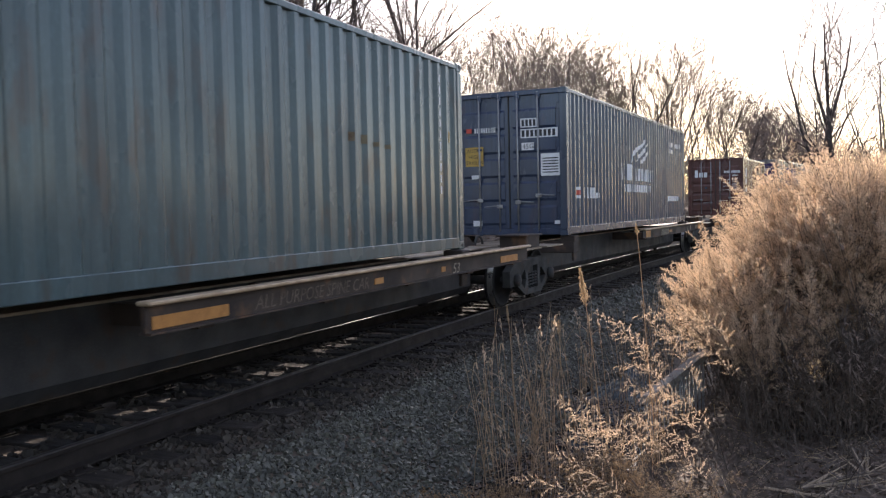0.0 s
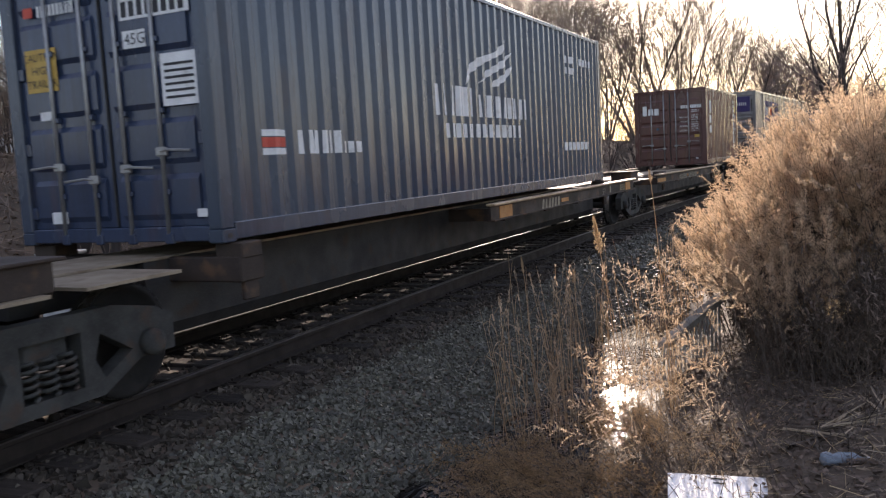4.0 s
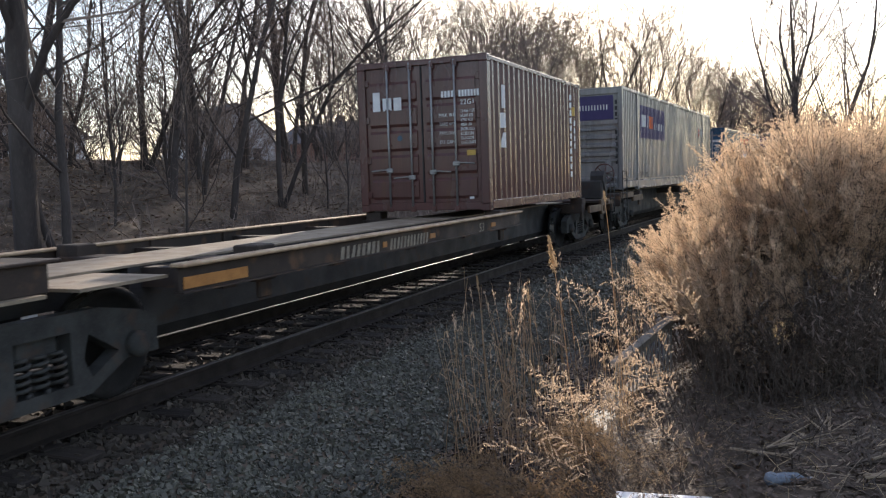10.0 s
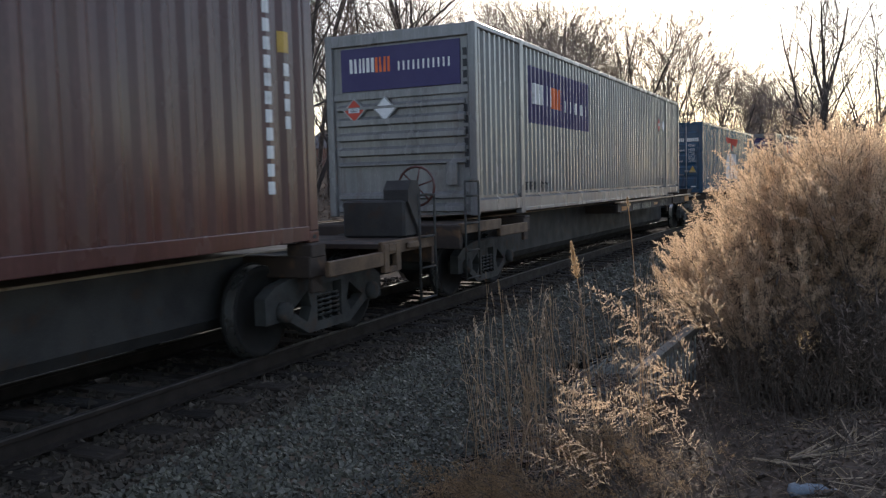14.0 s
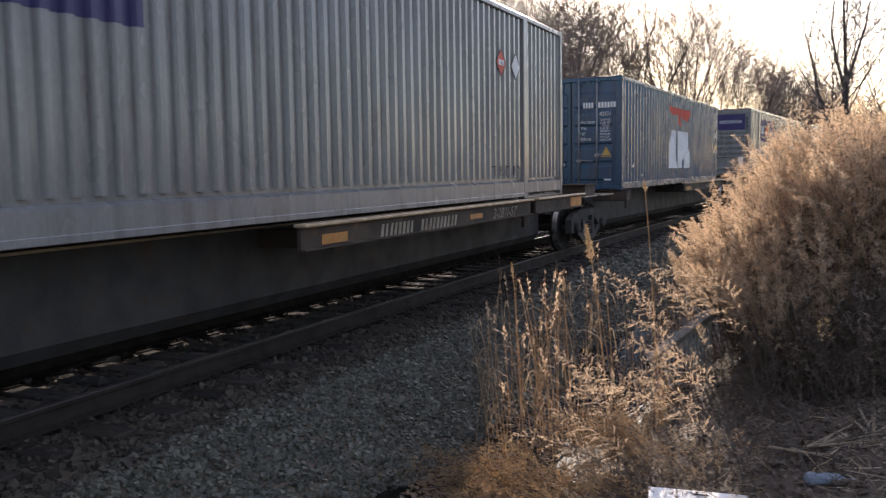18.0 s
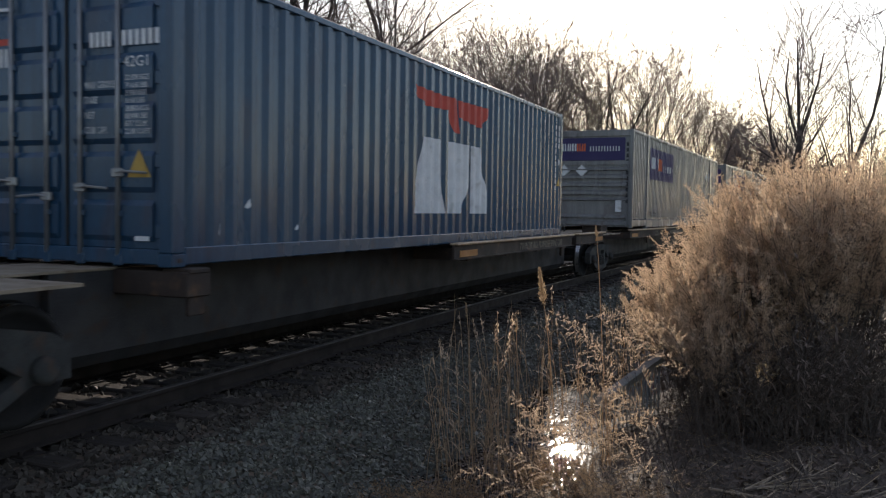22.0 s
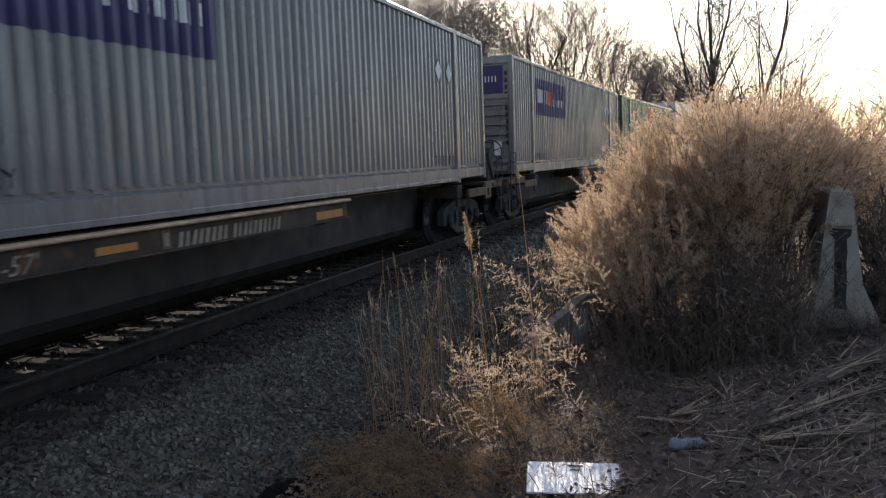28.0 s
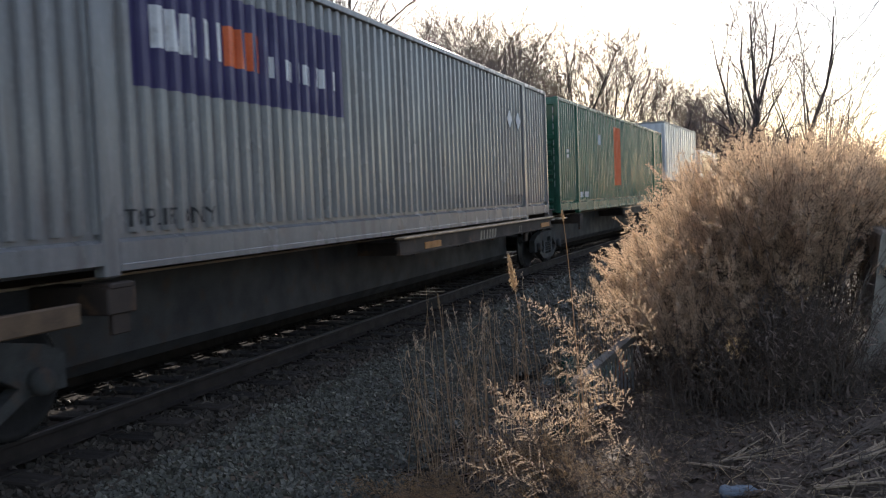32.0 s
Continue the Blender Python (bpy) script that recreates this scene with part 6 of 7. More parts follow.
def plume_head(w, pts, head, fat, branches, per, floret, loose=0.0034):
    """A feathery panicle on the upper part of a stem: short rising branchlets set with florets."""
    rs = w.rs
    top = len(pts) - 1
    side = rs.normal(0, 1, 3) * (1, 1, 0.2)
    for j in range(branches):
        f = 1 - head * (1 - (j + rs.rand()) / branches)
        i = min(int(f * top), top - 1)
        p = pts[i] + (pts[i + 1] - pts[i]) * (f * top - i)
        ax = pts[i + 1] - pts[i]
        ax = ax / np.linalg.norm(ax)
        q = rs.normal(0, 1, 3) + side * 0.35
        q -= ax * q.dot(ax)
        q /= np.linalg.norm(q) + 1e-9
        g = (f - 1 + head) / head
        ln = fat * (0.35 + 1.25 * math.sin(min(1, g + 0.25) * 2.6)) * rs.uniform(0.5, 1.35)
        e = q * 0.8 + ax * rs.uniform(0.35, 0.9)
        e /= np.linalg.norm(e)
        tip = p + e * ln
        k = len(w.b.v)
        w.b.f.append((k, k + 1, k + 2))
        w.b.v += [tuple(p + q * 0.0016), tuple(p - q * 0.0016), tuple(tip)]
        m = max(3, int(per * ln / fat))
        t = rs.uniform(0.12, 1.0, m)
        c = p + np.outer(t, tip - p) + rs.normal(0, loose, (m, 3)) - np.outer(t * t, (0, 0, ln * 0.16))
        a = e + rs.normal(0, 0.6, (m, 3)) + np.array((0, 0, 0.2))
        v = rs.normal(0, 1, (m, 3))
        a /= np.linalg.norm(a, axis=1)[:, None]
        v /= np.linalg.norm(v, axis=1)[:, None]
        sz = floret * rs.uniform(0.55, 1.5, (m, 1))
        w.v.append(np.stack([c - a * sz * 1.2 - v * sz * 0.6, c - a * sz * 0.9 + v * sz * 0.6, c + a * sz * 1.4], 1).reshape(-1, 3))


def withered(w, pts, lo, hi, count, size):
    """Curled dead leaves and broken side twigs on the lower part of a stem."""
    rs = w.rs
    top = len(pts) - 1
    for f in rs.uniform(lo, hi, count):
        i = min(int(f * top), top - 1)
        p = pts[i] + (pts[i + 1] - pts[i]) * (f * top - i)
        a = rs.uniform(0, 6.283)
        out = np.array((math.cos(a), math.sin(a), rs.uniform(-0.7, 0.5)))
        q = p + out * size * rs.uniform(0.5, 2.6)
        b = np.array((-math.sin(a), math.cos(a), 0.3)) * size * rs.uniform(0.08, 0.22)
        w.low.append(np.array([p, (p + q) / 2 + b, q + (0, 0, -size * 0.4), (p + q) / 2 - b]))


def bush(seed, stems, height, label, spread=0.2, root=0.2, shoots=6, fat=0.032, leaves=30, seed_mat="seed"):
    """A clump of dead weed stems: a rounded top of short feathery heads over withered leaves."""
    w = Weeds(seed)
    rs = w.rs
    for i in range(stems):
        a, q = rs.uniform(0, 6.283), rs.rand() ** 0.5
        out = np.array((math.cos(a), math.sin(a), 0.0))
        d = out * q * spread + rs.normal(0, 0.06, 3) * (1, 1, 0) + (0, 0, 1)
        ln = height * (1 - 0.22 * q * q) * rs.uniform(0.86, 1.0)
        pts = frond_arrays(rs, out * q * root - (0, 0, 0.05), d / np.linalg.norm(d), ln, 0.004, out * 0.35 + rs.normal(0, 0.16, 3) * (1, 1, 0) - (0, 0, 0.1), 7)
        w.b.tube([Vector(p) for p in pts], [0.0046 * (1 - 0.1 * k) for k in range(8)], 3, False)
        if shoots:
            plume_head(w, pts, 0.15 * rs.uniform(0.7, 1.3), fat * rs.uniform(0.7, 1.1), 28, 13, 0.0040, 0.0026)
        # dead leaves, whose dark brown also deepens the shade below the heads
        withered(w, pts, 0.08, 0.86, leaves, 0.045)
        for j in range(shoots if shoots else 9):
            f = rs.uniform(0.50, 0.93) if shoots else rs.uniform(0.25, 0.9)
            k = int(f * 7)
            p = pts[k] + (pts[k + 1] - pts[k]) * (f * 7 - k)
            b = rs.uniform(0, 6.283)
            e = np.array((math.cos(b), math.sin(b), 0)) * rs.uniform(0.3, 1.0) + out * 0.4 + (0, 0, rs.uniform(0.5, 1.1))
            size = height * rs.uniform(0.07, 0.15) * (1.25 - 0.5 * f) * (1.7 if rs.rand() < 0.22 else 1.0)
            sp = frond_arrays(rs, p, e / np.linalg.norm(e), size, 0.003, (0, 0, rs.uniform(-0.25, 0.5)), 5)
            w.b.tube([Vector(c) for c in sp], [0.0022, 0.002, 0.0018, 0.0016, 0.0013, 0.0008], 3, False)
            if shoots:
                plume_head(w, sp, rs.uniform(0.6, 0.9), fat * rs.uniform(0.6, 1.1), int(9 + size * 75), 11, 0.0040, 0.0024)
            elif rs.rand() < 0.45:
                plume_head(w, sp, 0.3, 0.02, 5, 5, 0.004)
    t = thing("weed_bush", label, "bush", "dry weed bushes")
    w.parts(t, seed_mat=seed_mat, label="golden dry seed heads" if shoots else "few brown seed heads")
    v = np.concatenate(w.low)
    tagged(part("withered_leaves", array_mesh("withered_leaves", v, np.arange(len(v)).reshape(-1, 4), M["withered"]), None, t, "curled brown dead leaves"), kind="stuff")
    return t


bushes = [bush(101, 14, 2.4, "tall dense dry weed bush with golden seed heads beside the track", 0.16, shoots=8),
          bush(102, 13, 2.4, "tall dry weed bush with feathery golden heads over dark stems", 0.2, shoots=7, fat=0.036),
          bush(103, 12, 2.4, "leaning dry weed bush with loose golden seed heads", 0.24, shoots=8, fat=0.038),
          bush(104, 15, 1.7, "shorter dry weed bush with wide golden seed heads", 0.3, shoots=8, fat=0.034),
          bush(105, 15, 1.3, "low withered weed bush with mostly bare brown stems", 0.38, shoots=0, leaves=24, seed_mat="russet"),
          bush(106, 24, 1.3, "leafless weed bush with bare brown stems, darkened like shaded growth", 0.3, shoots=0, leaves=22, seed_mat="withered")]


def set_bush(i, x, y, rz, tilt, size, first):
    b = bushes[i]
    m = pose(x, y, -0.40 + 0.04 * noise.noise(Vector((x, y, 3))), tilt[0], tilt[1], 0) @ Matrix.Rotation(radians(rz), 4, "Z")
    if first:
        b.matrix_basis = m @ Matrix.Diagonal((size, size, size, 1))
    else:
        b.scale = (size, size, size)
        copy_thing(b, m)


# the weed bed: a rounded mound, high in its middle and back, low along the track and hollow at its front
random.seed(77)
first_of = {}
for row in range(11):
    for col in range(11):
        x = -2.0 + col * 0.25 + random.uniform(-0.08, 0.08) + 0.06 * (row % 2)
        y = 7.4 + row * 0.32 + random.uniform(-0.08, 0.08)
        if y < float(np.interp(x, (-2.3, -1.7, -1.25), (8.75, 8.05, 7.3))) or x > -0.2 and y < 9.7 or x > 0.38:
            continue
        # dark bare bushes along the front stand in for the mound's shaded face
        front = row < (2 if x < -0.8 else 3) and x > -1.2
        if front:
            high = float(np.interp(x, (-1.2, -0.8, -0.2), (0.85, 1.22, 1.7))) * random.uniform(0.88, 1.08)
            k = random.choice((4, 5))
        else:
            high = float(np.interp(x * 9 / y, (-2.2, -1.85, -1.5, -1.15, -0.8, 0.0, 0.3), (0.75, 1.45, 2.0, 2.4, 2.74, 2.7, 2.2)))
            high *= float(np.interp(y, (7.4, 7.9, 8.4, 9.0), (0.60, 0.72, 0.88, 1.0))) * (1 + 0.10 * noise.noise(Vector((x * 1.6, y * 1.6, 5))))
            k = 3 if high < 1.9 else random.choice((0, 1, 2))
        size = high / (2.4, 2.4, 2.4, 1.7, 1.3, 1.3)[k]
        tilt = (random.uniform(-3, 3), -3.0 * max(0.0, -1.0 - x) + random.uniform(-3, 3))
        spot = (k, x, y, random.uniform(0, 360), tilt, size)
        if k not in first_of:
            first_of[k] = (*spot, True)
        else:
            set_bush(*spot, False)
for x, y, size in ((0.78, 9.2, 1.35), (1.0, 9.5, 1.5), (1.25, 9.3, 1.3), (0.9, 10.0, 1.5), (1.15, 9.9, 1.45), (1.4, 9.8, 1.4), (1.05, 8.9, 0.95), (0.12, 8.25, 0.55), (0.35, 8.3, 0.36), (0.62, 8.35, 0.5), (0.85, 8.8, 0.7), (-0.1, 7.9, 0.7)):
    set_bush(5, x, y, x * 500, (0, 0), size, False)
for spot in first_of.values():
    set_bush(*spot)


def sprays(label, seed, items, floret=0.0027, seed_mat="seed", head=0.55, fat=0.072, branches=46, per=34, stem_r=0.0026):
    """Arching feathery stems; items: foot, tip, and the rise of the arch over its chord (else the stem stands, then nods)."""
    w = Weeds(seed)
    rs = w.rs
    for foot, tip, *rise in items:
        a, c = np.array(foot, float), np.array(tip, float)
        b = a + (c - a) * 0.45 + np.array((0, 0, rise[0])) if rise else np.array((a[0] + rs.uniform(0.1, 0.5) * (c[0] - a[0]), a[1] + 0.22 * (c[1] - a[1]), c[2] + rs.uniform(-0.3, 0.2)))
        b = b + rs.normal(0, 0.04, 3)
        g = np.linspace(0, 1, 11)[:, None]
        pts = (1 - g) ** 2 * a + 2 * g * (1 - g) * b + g * g * c
        w.b.tube([Vector(p) for p in pts], [stem_r * (1 - 0.07 * i) for i in range(11)], 3, False)
        plume_head(w, pts, head, fat * rs.uniform(0.7, 1.2), branches, per, floret, 0.0022)
    t = thing("feathery_weed", label, "weed", "feathery weeds at the ditch")
    w.parts(t, "stem", seed_mat)
    return t


rs = np.random.RandomState(4)
mid = []
for x, y, z in ((-2.04, 5.55, 0.73),(-1.82, 5.74, 0.8),(-2.14, 5.1, 0.28),(-1.97, 5.56, 0.63),(-1.85, 5.36, 0.47),(-1.74, 5.26, 0.31),(-1.98, 5.05, 0.28),(-1.97, 4.56, 0.08),(-1.57, 5.2, 0.3),(-1.9, 4.71, 0.12),(-1.68, 5.75, 0.58),(-1.6, 6.0, 0.69),(-1.75, 4.88, 0.14),(-2.0, 4.17, -0.0),(-1.62, 4.94, 0.21)):
    for k in range(2 if rs.rand() < 0.35 else 1):
        q = rs.normal(0, 0.07, 3) * (k + 0.4)
        mid.append(((x + rs.uniform(0.25, 0.7), y + rs.uniform(0.15, 0.55), -0.52), (x + q[0] + 0.1 * k, y + q[1], z + q[2] - 0.08 * k)))
sprays("arching dry weed with feathery golden-brown seed sprays", 71, mid)
low = []
for i in range(115):
    x, y = -2.05 + rs.normal(0, 0.30), 4.75 + rs.normal(0, 0.27)
    low.append(((x, y, -0.62), (x - 0.32 + rs.normal(0, 0.16), y - 0.1 + rs.normal(0, 0.16), -0.46 + rs.normal(0, 0.07)), rs.uniform(0.05, 0.22)))
for i in range(60):
    x, y = -2.45 + rs.normal(0, 0.18), 4.75 + rs.normal(0, 0.2)
    low.append(((x, y, -0.66), (x - 0.1 + rs.normal(0, 0.14), y - 0.08 + rs.normal(0, 0.12), -0.48 + rs.normal(0, 0.06)), rs.uniform(0.05, 0.18)))
for i in range(45):
    x, y = -1.95 + rs.normal(0, 0.14), 5.6 + rs.normal(0, 0.16)
    low.append(((x, y, -0.62), (x - 0.12 + rs.normal(0, 0.12), y - 0.1 + rs.normal(0, 0.12), -0.32 + rs.normal(0, 0.06)), rs.uniform(0.05, 0.2)))
sprays("low reddish-brown weed clump arching over the ditch", 72, low, 0.003, "russet", 0.8, 0.055, 28, 20)
tuft = []
for i in range(95):
    x, y = -1.5 + rs.normal(0, 0.35), 5.3 + rs.normal(0, 0.3)
    tuft.append(((x, y, -0.58), (x - 0.28 + rs.normal(0, 0.22), y - 0.1 + rs.normal(0, 0.2), -0.28 + rs.normal(0, 0.12)), rs.uniform(0.1, 0.3)))
sprays("tangled dry brown weed sprays above the ditch edge", 75, tuft, 0.003, "tuft", 0.7, 0.05, 22, 13)
fill = []
for i in range(70):
    x, y = -0.75 + rs.normal(0, 0.5), 6.7 + rs.normal(0, 0.45)
    fill.append(((x, y, -0.46), (x + rs.normal(-0.1, 0.25), y + rs.normal(-0.1, 0.25), rs.uniform(-0.2, 0.55)), rs.uniform(0.0, 0.2)))
sprays("sparse dark dead weed stems on the bank", 73, fill, 0.004, "withered", 0.6, 0.06, 14, 5)
sp = Weeds(74)
for i in range(3):
    sp.stem((-0.74 + 0.02 * i, 5.70, 0.10), (rs.normal(0.1, 0.35), 0, 1), 0.44, (0.1, 0, -0.1), 0.002, 0.66, 0.05, 0.022, 0.0046, 6)
sprig = thing("pale_sprig", "small pale yellow seed sprig among dark stems", "weed")
sp.parts(sprig, "stem", "straw")


def floating_debris(seed, count, label, material, lo, hi, keep):
    """Small flat flakes drifted into patches on the puddle."""
    rs = np.random.RandomState(seed)
    v = []
    for i in range(count):
        s, lat = rs.uniform(3.2, 9.0), rs.uniform(3.05, 4.55)
        if noise.noise(Vector((s * 1.5, lat * 2.6, seed * 0.1))) + 0.5 * noise.noise(Vector((s * 5, lat * 7, 2))) < keep:
            continue
        c = np.array(place(s, lat, -0.711 + rs.uniform(0, 0.004)))
        a, r = rs.uniform(0, 6.283), rs.uniform(lo, hi)
        e = np.array((math.cos(a), math.sin(a), rs.normal(0, 0.12))) * r
        f = np.array((-math.sin(a), math.cos(a), rs.normal(0, 0.12))) * r * rs.uniform(0.25, 0.7)
        v += [c - e, c - f, c + e, c + f]
    tagged(part("floating_debris", array_mesh("floating_debris", v, np.arange(len(v)).reshape(-1, 4), M[material]), None), label, "debris", kind="stuff")


floating_debris(61, 9000, "brown rotting leaf flakes drifted on the puddle", "withered", 0.012, 0.034, -0.12)
floating_debris(62, 2600, "pale dry grass flecks drifted on the puddle", "straw", 0.006, 0.016, 0.12)


# tall grass with plumes at the ditch; it stands thinly in the open water
CLEAR = (-23.5, -17.5)


def tall_grass(seed, count, s_lo, s_hi, l_lo, l_hi, h_lo, h_hi, label):
    rs = np.random.RandomState(seed)
    stalks, leaves = Build(), Build()
    vs = []
    for i in range(count):
        s, lat = rs.uniform(s_lo, s_hi), rs.uniform(l_lo, l_hi)
        p = place(s, lat, ground_z(s, lat) - 0.02)
        if CLEAR[0] < math.degrees(math.atan2(p[0], p[1])) < CLEAR[1] and rs.rand() < 0.55:
            continue
        h = rs.uniform(h_lo, h_hi)
        d = np.array((rs.normal(-0.02, 0.10), rs.normal(0, 0.10), 1.0))
        pts = frond_arrays(rs, p, d / np.linalg.norm(d), h, 0.003, (rs.normal(-0.06, 0.12), rs.normal(0, 0.1), -0.05), 6)
        stalks.tube([Vector(q) for q in pts], [0.0036, 0.0034, 0.0032, 0.003, 0.0026, 0.002, 0.0014], 3, False)
        for j in range(rs.randint(2, 5)):
            f = rs.uniform(0.15, 0.9)
            i0 = min(int(f * 6), 5)
            q = pts[i0] + (pts[i0 + 1] - pts[i0]) * (f * 6 - i0)
            a = rs.uniform(0, 6.283)
            out = np.array((math.cos(a), math.sin(a), 0))
            ln, w = rs.uniform(0.16, 0.42), rs.uniform(0.004, 0.008)
            sd = np.array((-math.sin(a), math.cos(a), 0)) * w
            m = len(leaves.v)
            for k in range(5):
                g = k / 4
                c = q + out * ln * g * 0.75 + np.array((0, 0, ln * (0.75 * g - 1.25 * g * g)))
                leaves.v += [tuple(c - sd * (1 - g * 0.9)), tuple(c + sd * (1 - g * 0.9))]
            leaves.f += [(m + 2 * k, m + 2 * k + 1, m + 2 * k + 3, m + 2 * k + 2) for k in range(4)]
        if rs.rand() < 0.55:
            k = rs.randint(10, 22)
            g = rs.rand(k)
            tip = pts[-1]
            c = tip - np.outer(g, (pts[-1] - pts[-2]) * 0.75) + rs.normal(0, 0.008, (k, 3))
            a = np.tile((pts[-1] - pts[-2]), (k, 1)) + rs.normal(0, 0.06, (k, 3))
            a /= np.linalg.norm(a, axis=1)[:, None]
            w = rs.normal(0, 1, (k, 3))
            w /= np.linalg.norm(w, axis=1)[:, None]
            vs.append(np.stack([c - a * 0.016, c + w * 0.004, c + a * 0.016, c - w * 0.004], 1).reshape(-1, 3))
    t = thing("tall_grass", label, "grass", kind="stuff")
    part("stalks", stalks, M["reed"], t)
    part("leaf_blades", leaves, M["reed"], t)
    v = np.concatenate(vs)
    part("seed_foliage", array_mesh("seed_foliage", v, np.arange(len(v)).reshape(-1, 4), M["seed"]), None, t)


tall_grass(201, 95, 5.3, 8.2, 3.3, 4.2, 0.8, 1.5, "tall dry reddish grass standing in the ditch water")
tall_grass(202, 70, 4.9, 7.2, 3.75, 4.7, 0.4, 0.9, "short dry grass at the ditch edge")
tall_grass(203, 120, 8.5, 16, 3.0, 4.4, 0.5, 1.1, "dry grass farther along the ditch")


def plume(s, lat, height, lean, head, label):
    """One tall stalk with a feathery plume and two drooping blades."""
    rs = np.random.RandomState(int(s * 100))
    t = thing("plume_grass", label, "grass", "tall plumes")
    z = ground_z(s, lat)
    pts = frond_arrays(rs, (0, 0, 0), (lean, 0, 1), height, 0.004, (lean * 0.5, 0, -0.02), 8)
    part("stalk", Build().tube([Vector(q) for q in pts], [0.006 - 0.0004 * i for i in range(9)], 4, False), M["reed"], t)
    lv = Build()
    for a, f in ((2.6, 0.55), (3.6, 0.62), (0.4, 0.5)):
        i = int(f * 8)
        m = len(lv.v)
        for k in range(7):
            g = k / 6
            c = pts[i] + np.array((math.cos(a), math.sin(a), 0)) * 0.42 * g + np.array((0, 0, 0.46 * (1.0 * g - 1.35 * g * g)))
            lv.v += [tuple(c + np.array((0, 0.005 * (1 - g), 0))), tuple(c - np.array((0, 0.005 * (1 - g), 0)))]
        lv.f += [(m + 2 * k, m + 2 * k + 1, m + 2 * k + 3, m + 2 * k + 2) for k in range(6)]
    part("leaf_blade", lv, M["reed"], t)
    k = 700 if head > 0.15 else 120
    g = rs.rand(k)
    c = pts[-1] + np.outer(g - 0.65, (pts[-1] - pts[-2]) / np.linalg.norm(pts[-1] - pts[-2])) * head + rs.normal(0, 0.016 if head > 0.15 else 0.006, (k, 3)) * (1.15 - g)[:, None]
    a = np.tile(pts[-1] - pts[-2], (k, 1)) / 0.2 + rs.normal(0, 0.5, (k, 3))
    a /= np.linalg.norm(a, axis=1)[:, None]
    w = rs.normal(0, 1, (k, 3))
    w /= np.linalg.norm(w, axis=1)[:, None]
    v = np.stack([c - a * 0.014, c + w * 0.0026, c + a * 0.014, c - w * 0.0026], 1).reshape(-1, 3)
    part("plume", array_mesh("plume", v, np.arange(len(v)).reshape(-1, 4), M["reed"]), None, t, "pale feathery plume")
    t.matrix_basis = pose(*place(s, lat, z))


plume(6.15, 4.25, 1.70, -0.09, 0.27, "tall grass stalk with a pale feathery plume")
plume(6.25, 4.65, 1.98, -0.06, 0.07, "very tall thin grass stalk with a small forked head")
plume(6.0, 3.55, 1.45, -0.05, 0.12, "thin grass stalk with a forked reddish head")
plume(6.1, 3.95, 1.35, -0.02, 0.10, "thin grass stalk with a small head")


# ---- bank litter ----
def litter(name, label, material, count, s_lo, s_hi, l_lo, l_hi, l0, l1, w0, w1, seed, lift=0.03, tilt=0.2, lie=None):
    rs = np.random.RandomState(seed)
    vs = []
    for i in range(count):
        s, lat = rs.uniform(s_lo, s_hi), rs.uniform(l_lo, l_hi)
        p = np.array(place(s, lat, ground_z(s, lat) + rs.rand() * lift))
        a, e = rs.uniform(0, 6.283) if lie is None else radians(rs.normal(*lie)), rs.normal(0, tilt)
        d = np.array((math.cos(a) * math.cos(e), math.sin(a) * math.cos(e), math.sin(e))) * rs.uniform(l0, l1) / 2
        w = np.array((-math.sin(a), math.cos(a), rs.normal(0, 0.4)))
        w = w / np.linalg.norm(w) * rs.uniform(w0, w1) / 2
        vs.append(np.array([p - d - w, p - d + w, p + d + w, p + d - w]))
    v = np.concatenate(vs)
    tagged(new(name, array_mesh(name, v, np.arange(len(v)).reshape(-1, 4), material)), label, name.replace("_", " "), kind="stuff")


litter("straw_litter", "scattered dry straw and broken stems on the bank", M["straw"], 1500, 2.8, 9, 4.5, 8.6, 0.05, 0.24, 0.002, 0.006, 301, 0.08, 0.3)
litter("dead_stems", "dark matted dead stems on the bank", M["stem"], 7000, 2.8, 9.5, 4.4, 8.6, 0.05, 0.32, 0.002, 0.006, 302, 0.12, 0.5)
litter("leaf_flakes", "dark crumbled leaf litter on the bank", M["withered"], 16000, 2.6, 9.5, 4.5, 9.0, 0.015, 0.06, 0.01, 0.03, 311, 0.03, 0.5)
litter("wood_shreds", "splintered pale wood shreds strewn over the bank", M["wood_pale"], 1500, 3.0, 6.4, 5.9, 8.8, 0.03, 0.16, 0.003, 0.014, 309, 0.06, 0.3, (60, 45))
litter("wood_shreds", "thin pale wood splinters near the broken logs", M["wood_pale"], 260, 3.4, 6.4, 6.1, 8.6, 0.12, 0.5, 0.003, 0.009, 310, 0.10, 0.25, (52, 16))
litter("fallen_leaves", "brown fallen leaves on the wooded slope", M["litter"], 30000, 6, 34, -14, -3.2, 0.03, 0.08, 0.02, 0.05, 303, 0.03, 0.35)
litter("brush_stems", "thin leafless brush stems on the wooded slope", M["twig"], 3200, 7, 38, -14, -3.6, 0.4, 1.5, 0.008, 0.018, 308, 0.35, 1.1)
litter("fallen_twigs", "fallen twigs on the wooded slope", M["twig"], 1300, 6, 34, -14, -3.4, 0.3, 1.4, 0.012, 0.03, 304, 0.06, 0.15)
litter("wood_chips", "splintered pale wood chips on the bank", M["wood"], 420, 3, 8.5, 5.4, 9.0, 0.05, 0.22, 0.012, 0.04, 305, 0.03, 0.25)


litter("straw_litter", "sparse trampled straw on the open bank", M["straw"], 2500, -8, 3, 4.6, 10, 0.06, 0.3, 0.003, 0.008, 306, 0.03, 0.2)
